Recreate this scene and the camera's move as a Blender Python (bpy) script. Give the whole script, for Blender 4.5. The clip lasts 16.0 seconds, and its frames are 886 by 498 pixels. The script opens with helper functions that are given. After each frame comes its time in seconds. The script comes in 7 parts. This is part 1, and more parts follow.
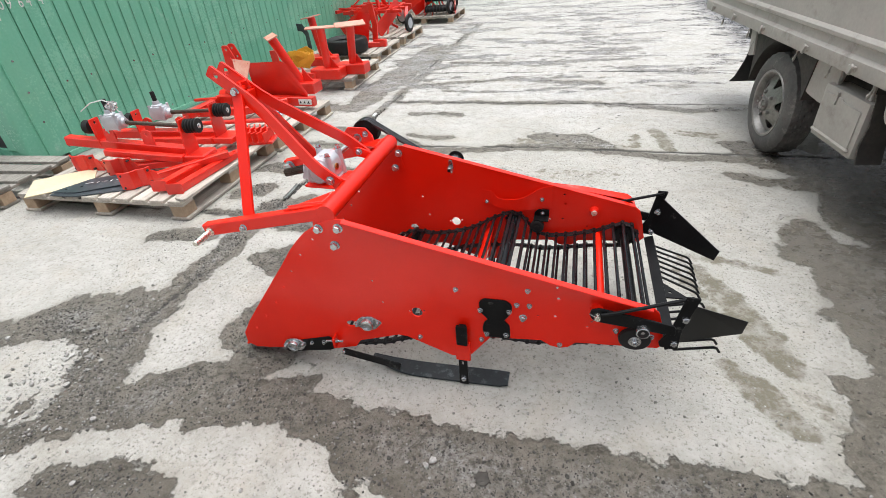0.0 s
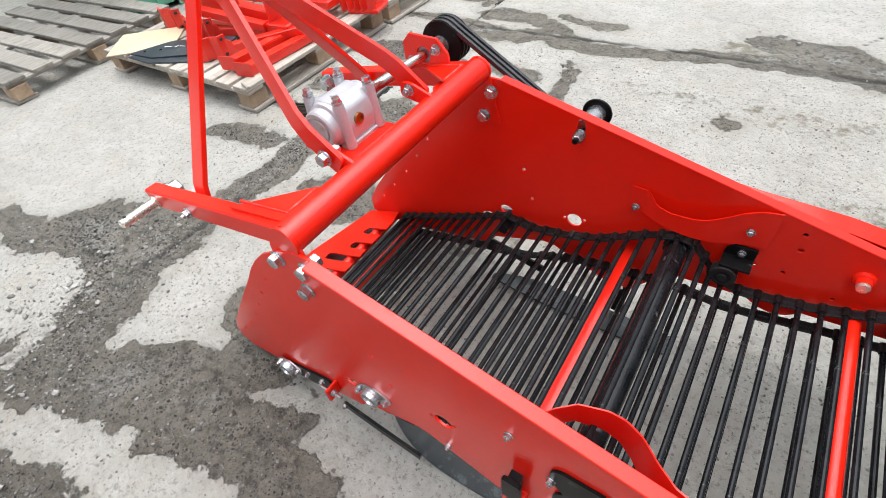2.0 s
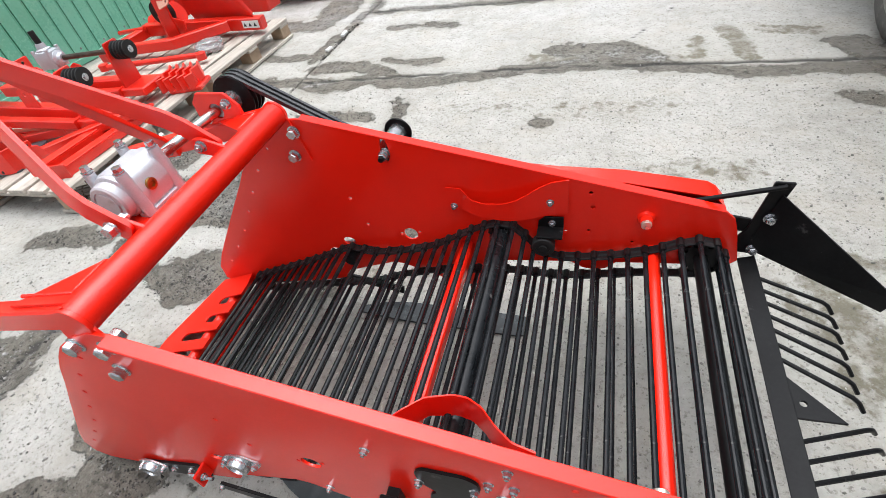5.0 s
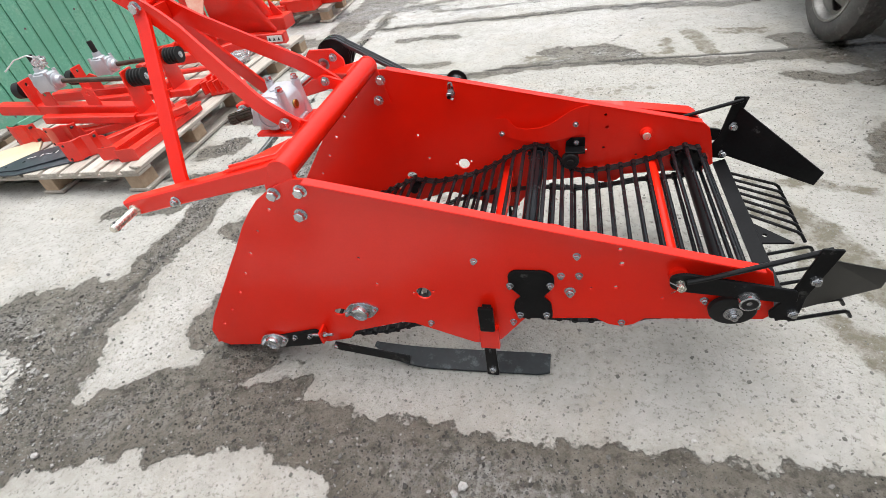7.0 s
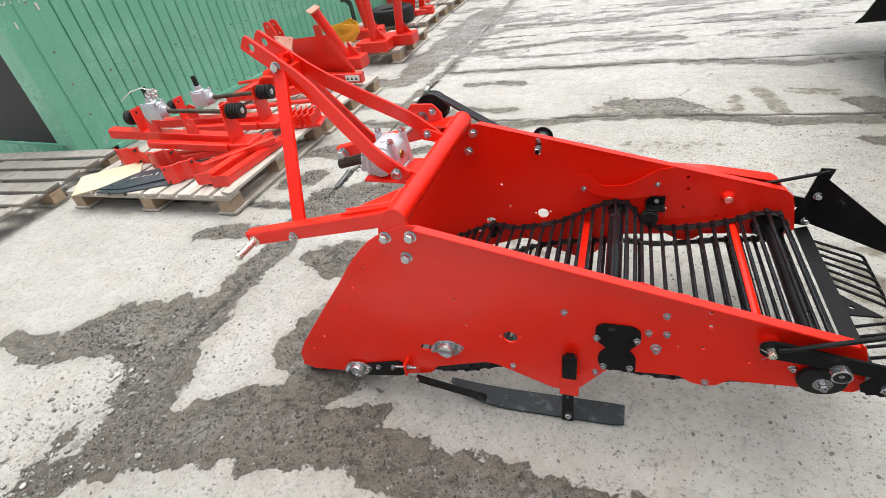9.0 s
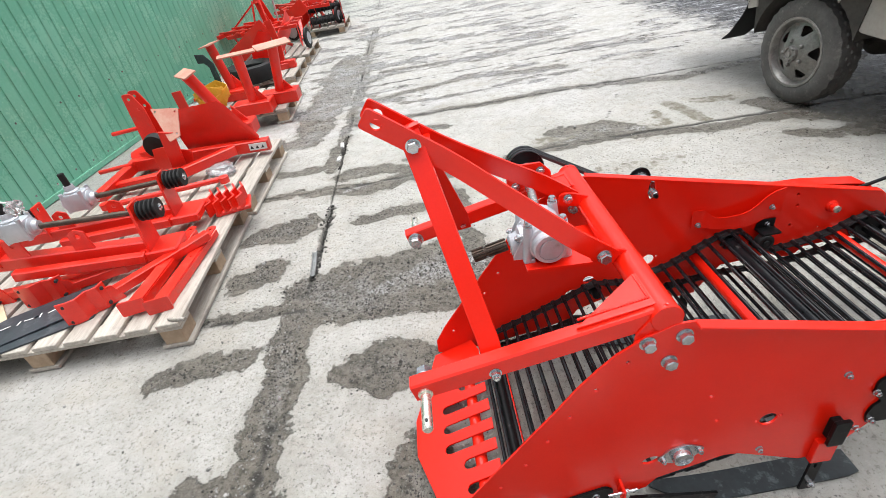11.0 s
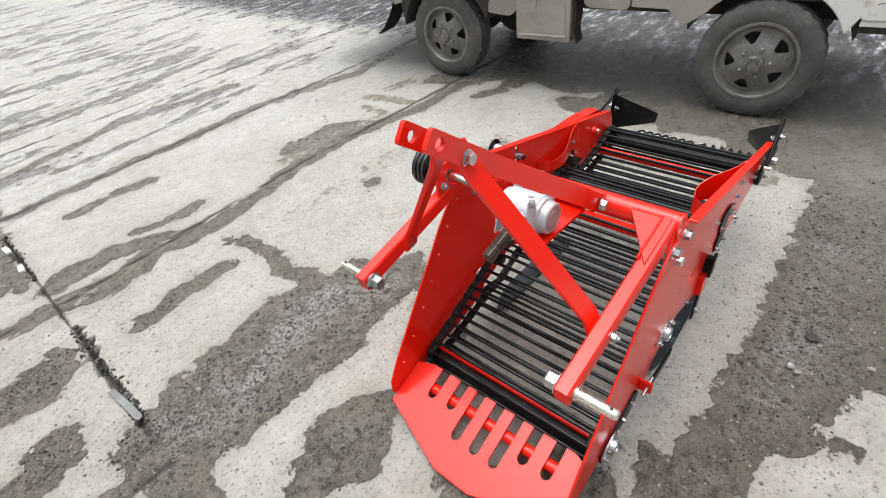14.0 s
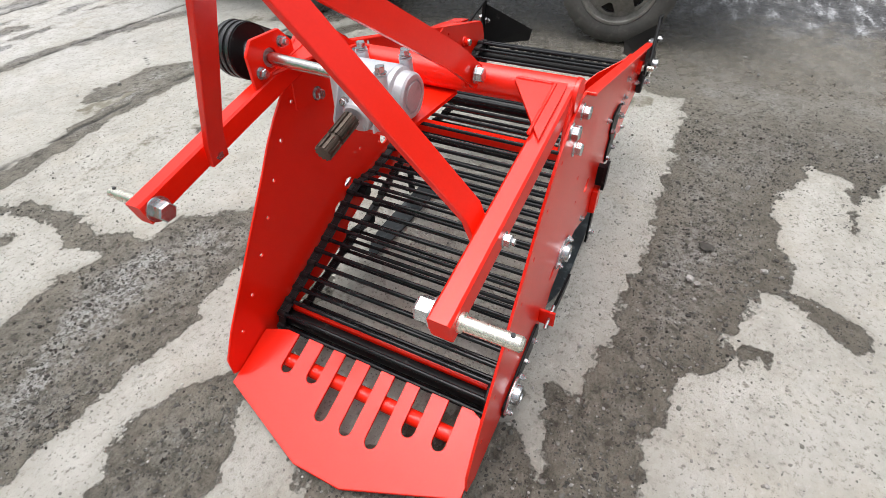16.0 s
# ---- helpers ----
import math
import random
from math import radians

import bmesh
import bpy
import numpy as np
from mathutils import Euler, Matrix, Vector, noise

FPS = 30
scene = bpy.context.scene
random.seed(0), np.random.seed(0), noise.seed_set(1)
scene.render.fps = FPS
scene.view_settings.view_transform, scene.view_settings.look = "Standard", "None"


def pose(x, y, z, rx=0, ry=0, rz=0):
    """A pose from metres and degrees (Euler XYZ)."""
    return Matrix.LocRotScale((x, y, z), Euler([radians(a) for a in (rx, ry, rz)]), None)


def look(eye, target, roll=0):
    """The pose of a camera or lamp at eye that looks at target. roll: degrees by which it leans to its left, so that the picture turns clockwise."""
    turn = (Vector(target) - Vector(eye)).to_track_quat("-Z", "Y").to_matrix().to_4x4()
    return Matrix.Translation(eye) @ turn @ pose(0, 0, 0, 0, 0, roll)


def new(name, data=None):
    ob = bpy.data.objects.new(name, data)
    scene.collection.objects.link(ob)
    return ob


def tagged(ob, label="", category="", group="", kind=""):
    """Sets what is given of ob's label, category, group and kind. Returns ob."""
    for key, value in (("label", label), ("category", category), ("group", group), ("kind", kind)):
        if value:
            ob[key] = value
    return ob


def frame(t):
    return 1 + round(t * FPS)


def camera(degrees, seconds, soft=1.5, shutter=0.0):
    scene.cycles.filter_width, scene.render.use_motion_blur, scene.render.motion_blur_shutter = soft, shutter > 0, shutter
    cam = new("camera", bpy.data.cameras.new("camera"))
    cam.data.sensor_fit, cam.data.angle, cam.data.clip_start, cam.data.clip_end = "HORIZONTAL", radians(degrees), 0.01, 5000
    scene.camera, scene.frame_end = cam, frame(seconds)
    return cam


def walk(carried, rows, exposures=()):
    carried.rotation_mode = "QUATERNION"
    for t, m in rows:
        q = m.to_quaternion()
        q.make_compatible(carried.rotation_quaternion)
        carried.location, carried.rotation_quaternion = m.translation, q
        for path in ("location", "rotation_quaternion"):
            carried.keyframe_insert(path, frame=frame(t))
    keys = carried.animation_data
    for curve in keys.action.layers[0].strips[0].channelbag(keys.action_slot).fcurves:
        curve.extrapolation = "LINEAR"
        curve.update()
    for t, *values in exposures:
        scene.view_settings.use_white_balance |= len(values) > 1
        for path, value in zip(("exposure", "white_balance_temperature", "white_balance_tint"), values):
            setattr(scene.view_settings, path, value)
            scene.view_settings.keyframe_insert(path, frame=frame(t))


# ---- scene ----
cam = camera(84.9, 16.0, soft=0.4)
PATH = [
    (0, (0.336, -1.267, 1.479), (-0.133, 0.345, 0.391), -4.5),
    (0.5, (0.384, -1.032, 1.436), (-0.163, 0.515, 0.293), -5.9),
    (1, (0.453, -0.69, 1.398), (-0.225, 0.724, 0.157), -7.4),
    (1.5, (0.308, -0.469, 1.328), (-0.487, 0.765, -0.03), -7.9),
    (2, (0.16, -0.296, 1.285), (-0.715, 0.773, -0.161), -8.4),
    (2.5, (0.152, -0.247, 1.252), (-0.752, 0.773, -0.212), -8.9),
    (3, (0.177, -0.211, 1.236), (-0.632, 0.916, -0.205), -9.5),
    (3.5, (0.236, -0.147, 1.212), (-0.342, 1.117, -0.226), -9.7),
    (3.7, (0.267, -0.133, 1.211), (-0.247, 1.155, -0.231), -10.2),
    (5.8, (0.37, -0.496, 1.319), (-0.221, 0.945, 0.064), -12.2),
    (6, (0.383, -0.557, 1.34), (-0.188, 0.911, 0.106), -11.8),
    (6.5, (0.342, -0.694, 1.325), (-0.168, 0.798, 0.094), -11.2),
    (7, (0.219, -0.863, 1.253), (-0.272, 0.597, -0.022), -11.1),
    (7.5, (0.171, -0.91, 1.209), (-0.327, 0.503, -0.116), -11.2),
    (8, (0.178, -0.926, 1.227), (-0.352, 0.479, -0.094), -11.4),
    (8.5, (0.163, -0.948, 1.28), (-0.42, 0.497, 0.027), -10.9),
    (9, (0.098, -0.947, 1.37), (-0.546, 0.553, 0.215), -9.9),
    (9.2, (0.048, -0.923, 1.384), (-0.613, 0.6, 0.269), -9.8),
    (11.3, (-0.941, -0.576, 1.426), (-0.808, 1.07, 0.298), -10.0),
    (11.5, (-0.997, -0.503, 1.414), (-0.754, 1.124, 0.277), -9.7),
    (12, (-1.096, -0.357, 1.429), (-0.561, 1.174, 0.258), -9.3),
    (12.5, (-1.234, -0.197, 1.433), (-0.419, 1.15, 0.201), -8.6),
    (13, (-1.348, -0.132, 1.46), (-0.345, 1.028, 0.176), -8.1),
    (13.5, (-1.435, -0.193, 1.466), (-0.368, 0.916, 0.189), -7.8),
    (14, (-1.487, -0.225, 1.486), (-0.391, 0.881, 0.232), -8.1),
    (14.5, (-1.497, -0.211, 1.485), (-0.371, 0.887, 0.249), -8.2),
    (15, (-1.501, -0.196, 1.451), (-0.323, 0.8, 0.177), -7.0),
    (15.5, (-1.436, -0.192, 1.301), (-0.199, 0.65, -0.027), -5.1),
    (16, (-1.306, -0.169, 1.134), (-0.018, 0.538, -0.222), -2.7),
]
walk(cam, [(t, look(eye, target, roll)) for t, eye, target, roll in PATH], exposures=[(0, 0.92, 6370, 10), (1.5, 0.93, 6330, 10), (3.5, 1.00, 6190, 10), (6, 0.99, 6310, 10), (9, 0.97, 6440, 10), (11.5, 0.92, 6320, 10), (13.5, 0.82, 6440, 10), (16, 0.86, 6480, 10)])

# ---- world, sun and exposure ----
world = bpy.data.worlds.new("overcast_sky")
scene.world = world
world.use_nodes = True
wn, wl = world.node_tree.nodes, world.node_tree.links
sky = wn.new("ShaderNodeTexSky")
sky.sky_type, sky.sun_disc = "NISHITA", False
sky.sun_elevation, sky.sun_rotation = radians(82), radians(0)
sky.air_density, sky.dust_density, sky.ozone_density = 1.0, 4.0, 1.0
grey = wn.new("ShaderNodeHueSaturation")
grey.inputs["Saturation"].default_value = 0.22
wl.new(sky.outputs["Color"], grey.inputs["Color"])
# cloud cover: brightest overhead, dimmer towards the horizon
up = wn.new("ShaderNodeSeparateXYZ")
wl.new(wn.new("ShaderNodeTexCoord").outputs["Generated"], up.inputs[0])
lift = wn.new("ShaderNodeMath")
lift.operation = "MULTIPLY_ADD"
lift.inputs[1].default_value, lift.inputs[2].default_value = 0.74, 0.28
lift.use_clamp = True
wl.new(up.outputs["Z"], lift.inputs[0])
cloud = wn.new("ShaderNodeMix")
cloud.data_type, cloud.blend_type = "RGBA", "MULTIPLY"
cloud.inputs[0].default_value = 1.0
wl.new(grey.outputs["Color"], cloud.inputs[6])
wl.new(lift.outputs[0], cloud.inputs[7])
wl.new(cloud.outputs[2], wn["Background"].inputs["Color"])
wn["Background"].inputs["Strength"].default_value = 0.155
sun = new("sun", bpy.data.lights.new("sun", "SUN"))
sun.data.energy, sun.data.angle, sun.data.color = 1.2, radians(76), (1.0, 0.99, 0.98)
sun.matrix_world = look((0, 0, 0), (-0.04, -0.12, -0.99))



# ---- materials ----
def ramp(nt, fac, stops):
    node = nt.nodes.new("ShaderNodeValToRGB")
    els = node.color_ramp.elements
    while len(els) < len(stops):
        els.new(0.5)
    for el, (p, c) in zip(els, stops):
        el.position, el.color = p, (*c, 1) if len(c) == 3 else c
    nt.links.new(fac, node.inputs["Fac"])
    return node.outputs["Color"]


def noise_out(nt, scale, detail=4.0, rough=0.55, stretch=None, vector=None):
    node = nt.nodes.new("ShaderNodeTexNoise")
    node.inputs["Scale"].default_value, node.inputs["Detail"].default_value = scale, detail
    node.inputs["Roughness"].default_value = rough
    if vector is None:
        vector = nt.nodes.new("ShaderNodeTexCoord").outputs["Object"]
    if stretch:
        mp = nt.nodes.new("ShaderNodeMapping")
        mp.inputs["Scale"].default_value = stretch
        nt.links.new(vector, mp.inputs["Vector"])
        vector = mp.outputs["Vector"]
    nt.links.new(vector, node.inputs["Vector"])
    return node.outputs["Fac"]


def mix(nt, fac, a, b, mode="MIX"):
    node = nt.nodes.new("ShaderNodeMix")
    node.data_type, node.blend_type = "RGBA", mode
    for sock, v in ((node.inputs[0], fac), (node.inputs[6], a), (node.inputs[7], b)):
        if isinstance(v, (int, float)):
            sock.default_value = v
        elif isinstance(v, tuple):
            sock.default_value = (*v, 1)
        else:
            nt.links.new(v, sock)
    return node.outputs[2]


def calc(nt, op, a, b=0.0, c=0.0):
    node = nt.nodes.new("ShaderNodeMath")
    node.operation = op
    for sock, v in zip(node.inputs, (a, b, c)):
        if isinstance(v, (int, float)):
            sock.default_value = v
        else:
            nt.links.new(v, sock)
    return node.outputs[0]


def surface(name, dark, light, rough=(0.4, 0.6), metal=0.0, grain=60.0, broad=6.0, bump=0.1, depth=0.002, dirt=None,
            dirt_amount=0.0, coat=0.0, stretch=None, vary=0.0, shine=0.5):
    """A painted, cast or sawn surface: broad tone changes, fine grain, dust or stains, and fine relief."""
    m = bpy.data.materials.new(name)
    m.use_nodes = True
    nt = m.node_tree
    bsdf = nt.nodes["Principled BSDF"]
    big, fine = noise_out(nt, broad, 3, 0.6, stretch), noise_out(nt, grain, 3, 0.6, stretch)
    both = calc(nt, "ADD", calc(nt, "MULTIPLY", big, 0.65), calc(nt, "MULTIPLY", fine, 0.35))
    col = ramp(nt, both, [(0.32, dark), (0.68, light)])
    if dirt:
        worn = noise_out(nt, broad * 2.3, 6, 0.7)
        amount = ramp(nt, worn, [(0.62 - dirt_amount * 0.5, (0, 0, 0)), (0.78, (1, 1, 1))])
        col = mix(nt, amount, col, dirt)
    if vary:
        info = nt.nodes.new("ShaderNodeObjectInfo")
        hsv = nt.nodes.new("ShaderNodeHueSaturation")
        nt.links.new(calc(nt, "MULTIPLY_ADD", info.outputs["Random"], 2 * vary, 1 - vary), hsv.inputs["Value"])
        nt.links.new(col, hsv.inputs["Color"])
        col = hsv.outputs["Color"]
    nt.links.new(col, bsdf.inputs["Base Color"])
    rg = calc(nt, "MULTIPLY_ADD", both, rough[1] - rough[0], rough[0])
    nt.links.new(rg, bsdf.inputs["Roughness"])
    bsdf.inputs["Metallic"].default_value = metal
    bsdf.inputs["Specular IOR Level"].default_value = shine
    bsdf.inputs["Coat Weight"].default_value = coat
    bsdf.inputs["Coat Roughness"].default_value = 0.2
    if bump:
        bp = nt.nodes.new("ShaderNodeBump")
        bp.inputs["Strength"].default_value, bp.inputs["Distance"].default_value = bump, depth
        nt.links.new(fine, bp.inputs["Height"])
        nt.links.new(bp.outputs["Normal"], bsdf.inputs["Normal"])
    return m


RED = surface("red_enamel", (0.80, 0.012, 0.0025), (0.87, 0.017, 0.004), (0.17, 0.29), grain=240, broad=4, bump=0.08, depth=0.001,
              coat=0.0, shine=0.54)
RED_OLD = surface("red_dusty_enamel", (0.68, 0.014, 0.004), (0.82, 0.022, 0.008), (0.24, 0.40), grain=90, broad=5, bump=0.06, shine=0.7,
                  dirt=(0.50, 0.12, 0.09), dirt_amount=0.04, vary=0.12)
# sky sheen of upward red faces put into the colour, with some dust
RED_SKY_SHEEN = surface("red_pale_sheen_and_dust", (0.55, 0.20, 0.14), (0.62, 0.36, 0.27), (0.5, 0.7), grain=50, broad=9, bump=0.1)
BLACK = surface("black_paint", (0.004, 0.004, 0.0045), (0.010, 0.0105, 0.011), (0.28, 0.45), grain=140, broad=9, bump=0.15, depth=0.001, shine=0.14,
                dirt=(0.10, 0.10, 0.095), dirt_amount=0.0)
BAR = surface("oiled_black_steel", (0.004, 0.005, 0.006), (0.016, 0.018, 0.020), (0.10, 0.24), metal=0.0, coat=0.0, shine=0.24, grain=160, broad=14, bump=0.2,
              depth=0.001, dirt=(0.16, 0.16, 0.15), dirt_amount=0.0)
CHAIN = surface("greasy_chain", (0.004, 0.004, 0.005), (0.018, 0.018, 0.018), (0.3, 0.6), metal=0.2, shine=0.3, grain=120, broad=30, bump=0.3)
SKID = surface("dark_skid_paint", (0.006, 0.009, 0.011), (0.022, 0.030, 0.034), (0.26, 0.46), shine=0.35, grain=50, broad=8, bump=0.2,
               dirt=(0.15, 0.17, 0.175), dirt_amount=0.16)
ZINC = surface("zinc_plated_steel", (0.42, 0.43, 0.44), (0.62, 0.63, 0.64), (0.14, 0.30), metal=0.9, grain=120, broad=30, bump=0.1)
GOLD = surface("yellow_zinc_steel", (0.70, 0.67, 0.57), (0.84, 0.82, 0.73), (0.2, 0.34), metal=0.85, grain=120, broad=30, bump=0.1)
SHAFT = surface("bright_turned_steel", (0.52, 0.51, 0.48), (0.68, 0.67, 0.64), (0.2, 0.32), metal=1.0, grain=200, broad=20, bump=0.1)
CAST = surface("cast_aluminium", (0.44, 0.46, 0.49), (0.60, 0.62, 0.655), (0.36, 0.50), metal=0.35, grain=320, broad=14, bump=0.3,
               dirt=(0.3, 0.3, 0.29), dirt_amount=0.05)
SPLINE = surface("oiled_spline_steel", (0.05, 0.038, 0.028), (0.13, 0.10, 0.08), (0.3, 0.5), metal=0.7, grain=150, broad=30, bump=0.3)
BRASS = surface("brass_plug", (0.30, 0.17, 0.05), (0.42, 0.26, 0.09), (0.3, 0.45), metal=1.0, grain=120, broad=30)
RUBBER = surface("black_rubber", (0.008, 0.008, 0.008), (0.020, 0.020, 0.020), (0.5, 0.7), shine=0.3, grain=150, broad=12, bump=0.25)
BELT = surface("belt_rubber", (0.012, 0.012, 0.013), (0.03, 0.03, 0.032), (0.18, 0.32), shine=0.8, grain=260, broad=20, bump=0.2)
TYRE = surface("dusty_tyre_rubber", (0.062, 0.060, 0.057), (0.125, 0.12, 0.112), (0.75, 0.9), grain=60, broad=7, bump=0.4, depth=0.004,
               dirt=(0.22, 0.21, 0.19), dirt_amount=0.12)
RIM = surface("dusty_steel_rim", (0.13, 0.125, 0.115), (0.30, 0.29, 0.27), (0.30, 0.46), metal=0.45, grain=70, broad=10, bump=0.2,
              dirt=(0.16, 0.145, 0.12), dirt_amount=0.15)
TRUCK = surface("dusty_beige_paint", (0.31, 0.293, 0.26), (0.415, 0.393, 0.355), (0.5, 0.75), grain=45, broad=3, bump=0.08,
                dirt=(0.23, 0.21, 0.18), dirt_amount=0.12)
CAB = surface("chalky_white_paint", (0.76, 0.75, 0.72), (0.88, 0.87, 0.84), (0.45, 0.6), grain=40, broad=4, bump=0.06,
              dirt=(0.33, 0.30, 0.25), dirt_amount=0.1)
UNDER = surface("muddy_chassis", (0.025, 0.023, 0.02), (0.07, 0.064, 0.055), (0.75, 0.95), grain=40, broad=8, bump=0.4, depth=0.006)
GREEN = surface("green_container_paint", (0.155, 0.465, 0.310), (0.225, 0.545, 0.390), (0.20, 0.34), grain=50, broad=1.6, bump=0.05,
                dirt=(0.36, 0.58, 0.47), dirt_amount=0.04)
DARK = surface("dark_doorway_sheet", (0.010, 0.012, 0.014), (0.03, 0.032, 0.035), (0.4, 0.7), grain=30, broad=5)
WHITE = surface("white_marking_paint", (0.62, 0.62, 0.60), (0.8, 0.8, 0.78), (0.5, 0.6), grain=80, broad=20)
WOOD = surface("weathered_pine", (0.29, 0.258, 0.215), (0.54, 0.498, 0.435), (0.7, 0.9), grain=22, broad=3.5, bump=0.35, depth=0.003,
               stretch=(14, 1.2, 14), dirt=(0.22, 0.205, 0.185), dirt_amount=0.14, vary=0.22)
WOOD_OLD = surface("grey_rotten_pine", (0.19, 0.175, 0.15), (0.37, 0.35, 0.31), (0.8, 0.95), grain=22, broad=3.5, bump=0.4, depth=0.003,
                   stretch=(14, 1.2, 14), dirt=(0.13, 0.12, 0.10), dirt_amount=0.15, vary=0.2)
BLOCK = surface("pressed_chip_block", (0.26, 0.18, 0.115), (0.45, 0.34, 0.235), (0.85, 0.95), grain=45, broad=9, bump=0.5, depth=0.004,
                vary=0.15)
PLY = surface("pale_fibre_board", (0.56, 0.47, 0.30), (0.70, 0.61, 0.42), (0.7, 0.85), grain=60, broad=3, bump=0.1)
SHARE = surface("blue_black_steel_sheet", (0.03, 0.037, 0.045), (0.075, 0.088, 0.10), (0.35, 0.55), metal=0.3, grain=45, broad=5, bump=0.2,
                dirt=(0.17, 0.18, 0.19), dirt_amount=0.1)
YELLOW = surface("yellow_plastic", (0.66, 0.36, 0.02), (0.80, 0.48, 0.05), (0.35, 0.5), grain=60, broad=8)
FILM = surface("clear_wrap", (0.55, 0.55, 0.55), (0.85, 0.85, 0.85), (0.08, 0.25), grain=25, broad=12, bump=0.9, depth=0.01)
FILM.node_tree.nodes["Principled BSDF"].inputs["Transmission Weight"].default_value = 0.75
STRIP = surface("scraped_grey_steel", (0.16, 0.165, 0.16), (0.30, 0.305, 0.30), (0.4, 0.6), metal=0.4, grain=60, broad=14, bump=0.3)
STONE = surface("grit", (0.16, 0.155, 0.145), (0.42, 0.41, 0.39), (0.8, 0.95), grain=60, broad=5, bump=0.3, vary=0.3)


# ---- building helpers ----
def thing(name, label, category, at=(0, 0, 0), turn=0.0, group="", kind=""):
    ob = new(name)
    ob.empty_display_size = 0.1
    ob.matrix_world = pose(*at, 0, 0, turn)
    return tagged(ob, label, category, group, kind)


def mesh_of(name, bm, material, smooth=30):
    me = bpy.data.meshes.new(name)
    bmesh.ops.recalc_face_normals(bm, faces=bm.faces[:])
    if smooth:
        for f in bm.faces:
            f.smooth = True
        lim = radians(smooth)
        for e in bm.edges:
            e.smooth = len(e.link_faces) == 2 and e.calc_face_angle(0) < lim
    bm.to_mesh(me)
    bm.free()
    me.materials.append(material)
    return me


def part(name, bm, material, parent, label="", smooth=30):
    """One mesh under a thing or a part, in the parent's own axes."""
    ob = new(name, mesh_of(name, bm, material, smooth))
    ob.parent = parent
    return tagged(ob, label)


def again(name, data, parent, m=None, label=""):
    """Another object on a mesh that is there already."""
    ob = new(name, data)
    ob.parent = parent
    if m is not None:
        ob.matrix_local = m
    return tagged(ob, label)


def solo(name, bm, material, label, category, group="", kind="", smooth=30, at=None):
    ob = new(name, mesh_of(name, bm, material, smooth))
    if at is not None:
        ob.matrix_world = at
    return tagged(ob, label, category, group, kind)


def add_box(bm, lo, hi, bevel=0.0, m=None, seg=1):
    mat = Matrix.Translation([(a + b) / 2 for a, b in zip(lo, hi)]) @ Matrix.Diagonal([abs(b - a) for a, b in zip(lo, hi)] + [1])
    made = bmesh.ops.create_cube(bm, size=1, matrix=(m or Matrix()) @ mat)["verts"]
    if bevel:
        edges = list({e for v in made for e in v.link_edges})
        bmesh.ops.bevel(bm, geom=edges, offset=bevel, segments=seg, affect="EDGES", profile=0.6)
    return bm


def box(lo, hi, bevel=0.0, m=None, seg=1):
    return add_box(bmesh.new(), lo, hi, bevel, m, seg)


def aim(p, q):
    """The matrix that takes +z at the origin to the way from p to q, at p."""
    d = Vector(q) - Vector(p)
    return Matrix.Translation(p) @ d.to_track_quat("Z", "Y").to_matrix().to_4x4()


def add_cyl(bm, p, q, r, seg=16, r2=None, bevel=0.0, caps=True):
    d = (Vector(q) - Vector(p)).length
    made = bmesh.ops.create_cone(bm, cap_ends=caps, segments=seg, radius1=r, radius2=r if r2 is None else r2, depth=d,
                                 matrix=aim(p, q) @ Matrix.Translation((0, 0, d / 2)))["verts"]
    if bevel:
        ring = [e for e in {e for v in made for e in v.link_edges} if len(e.link_faces) == 2 and e.calc_face_angle(0) > 0.9]
        bmesh.ops.bevel(bm, geom=ring, offset=bevel, segments=2, affect="EDGES")
    return bm


def cyl(p, q, r, seg=16, r2=None, bevel=0.0, caps=True):
    return add_cyl(bmesh.new(), p, q, r, seg, r2, bevel, caps)


def add_lathe(bm, p, q, profile, seg=28, ring=False):
    """A turned shape: profile of (radius, way along p to q in metres). ring: the profile closes on itself, with a hole in the middle."""
    m = aim(p, q)
    rings = []
    for r, z in profile:
        rings.append([bm.verts.new(m @ Vector((max(r, 1e-4) * math.cos(a), max(r, 1e-4) * math.sin(a), z)))
                      for a in (2 * math.pi * k / seg for k in range(seg))])
    for a, b in zip(rings, rings[1:] + (rings[:1] if ring else [])):
        for k in range(seg):
            bm.faces.new((a[k], a[(k + 1) % seg], b[(k + 1) % seg], b[k]))
    if not ring:
        bm.faces.new(rings[0])
        bm.faces.new(rings[-1])
    return bm


def lathe(p, q, profile, seg=28, ring=False):
    return add_lathe(bmesh.new(), p, q, profile, seg, ring)


def circle(cx, cy, r, n=16, squash=1.0, turn=0.0):
    out = []
    for k in range(n):
        a = 2 * math.pi * k / n
        u, v = r * math.cos(a), r * squash * math.sin(a)
        out.append((cx + u * math.cos(turn) - v * math.sin(turn), cy + u * math.sin(turn) + v * math.cos(turn)))
    return out


def rounded(points, r, n=4):
    """A closed outline with its corners rounded by r."""
    out = []
    for a, b, c in zip(points[-1:] + points[:-1], points, points[1:] + points[:1]):
        a, b, c = Vector(a), Vector(b), Vector(c)
        u, v = a - b, c - b
        s = min(r, u.length * 0.45, v.length * 0.45)
        p, q = b + u.normalized() * s, b + v.normalized() * s
        for k in range(n + 1):
            t = k / n
            out.append(tuple((1 - t) ** 2 * p + 2 * t * (1 - t) * b + t * t * q))
    return out


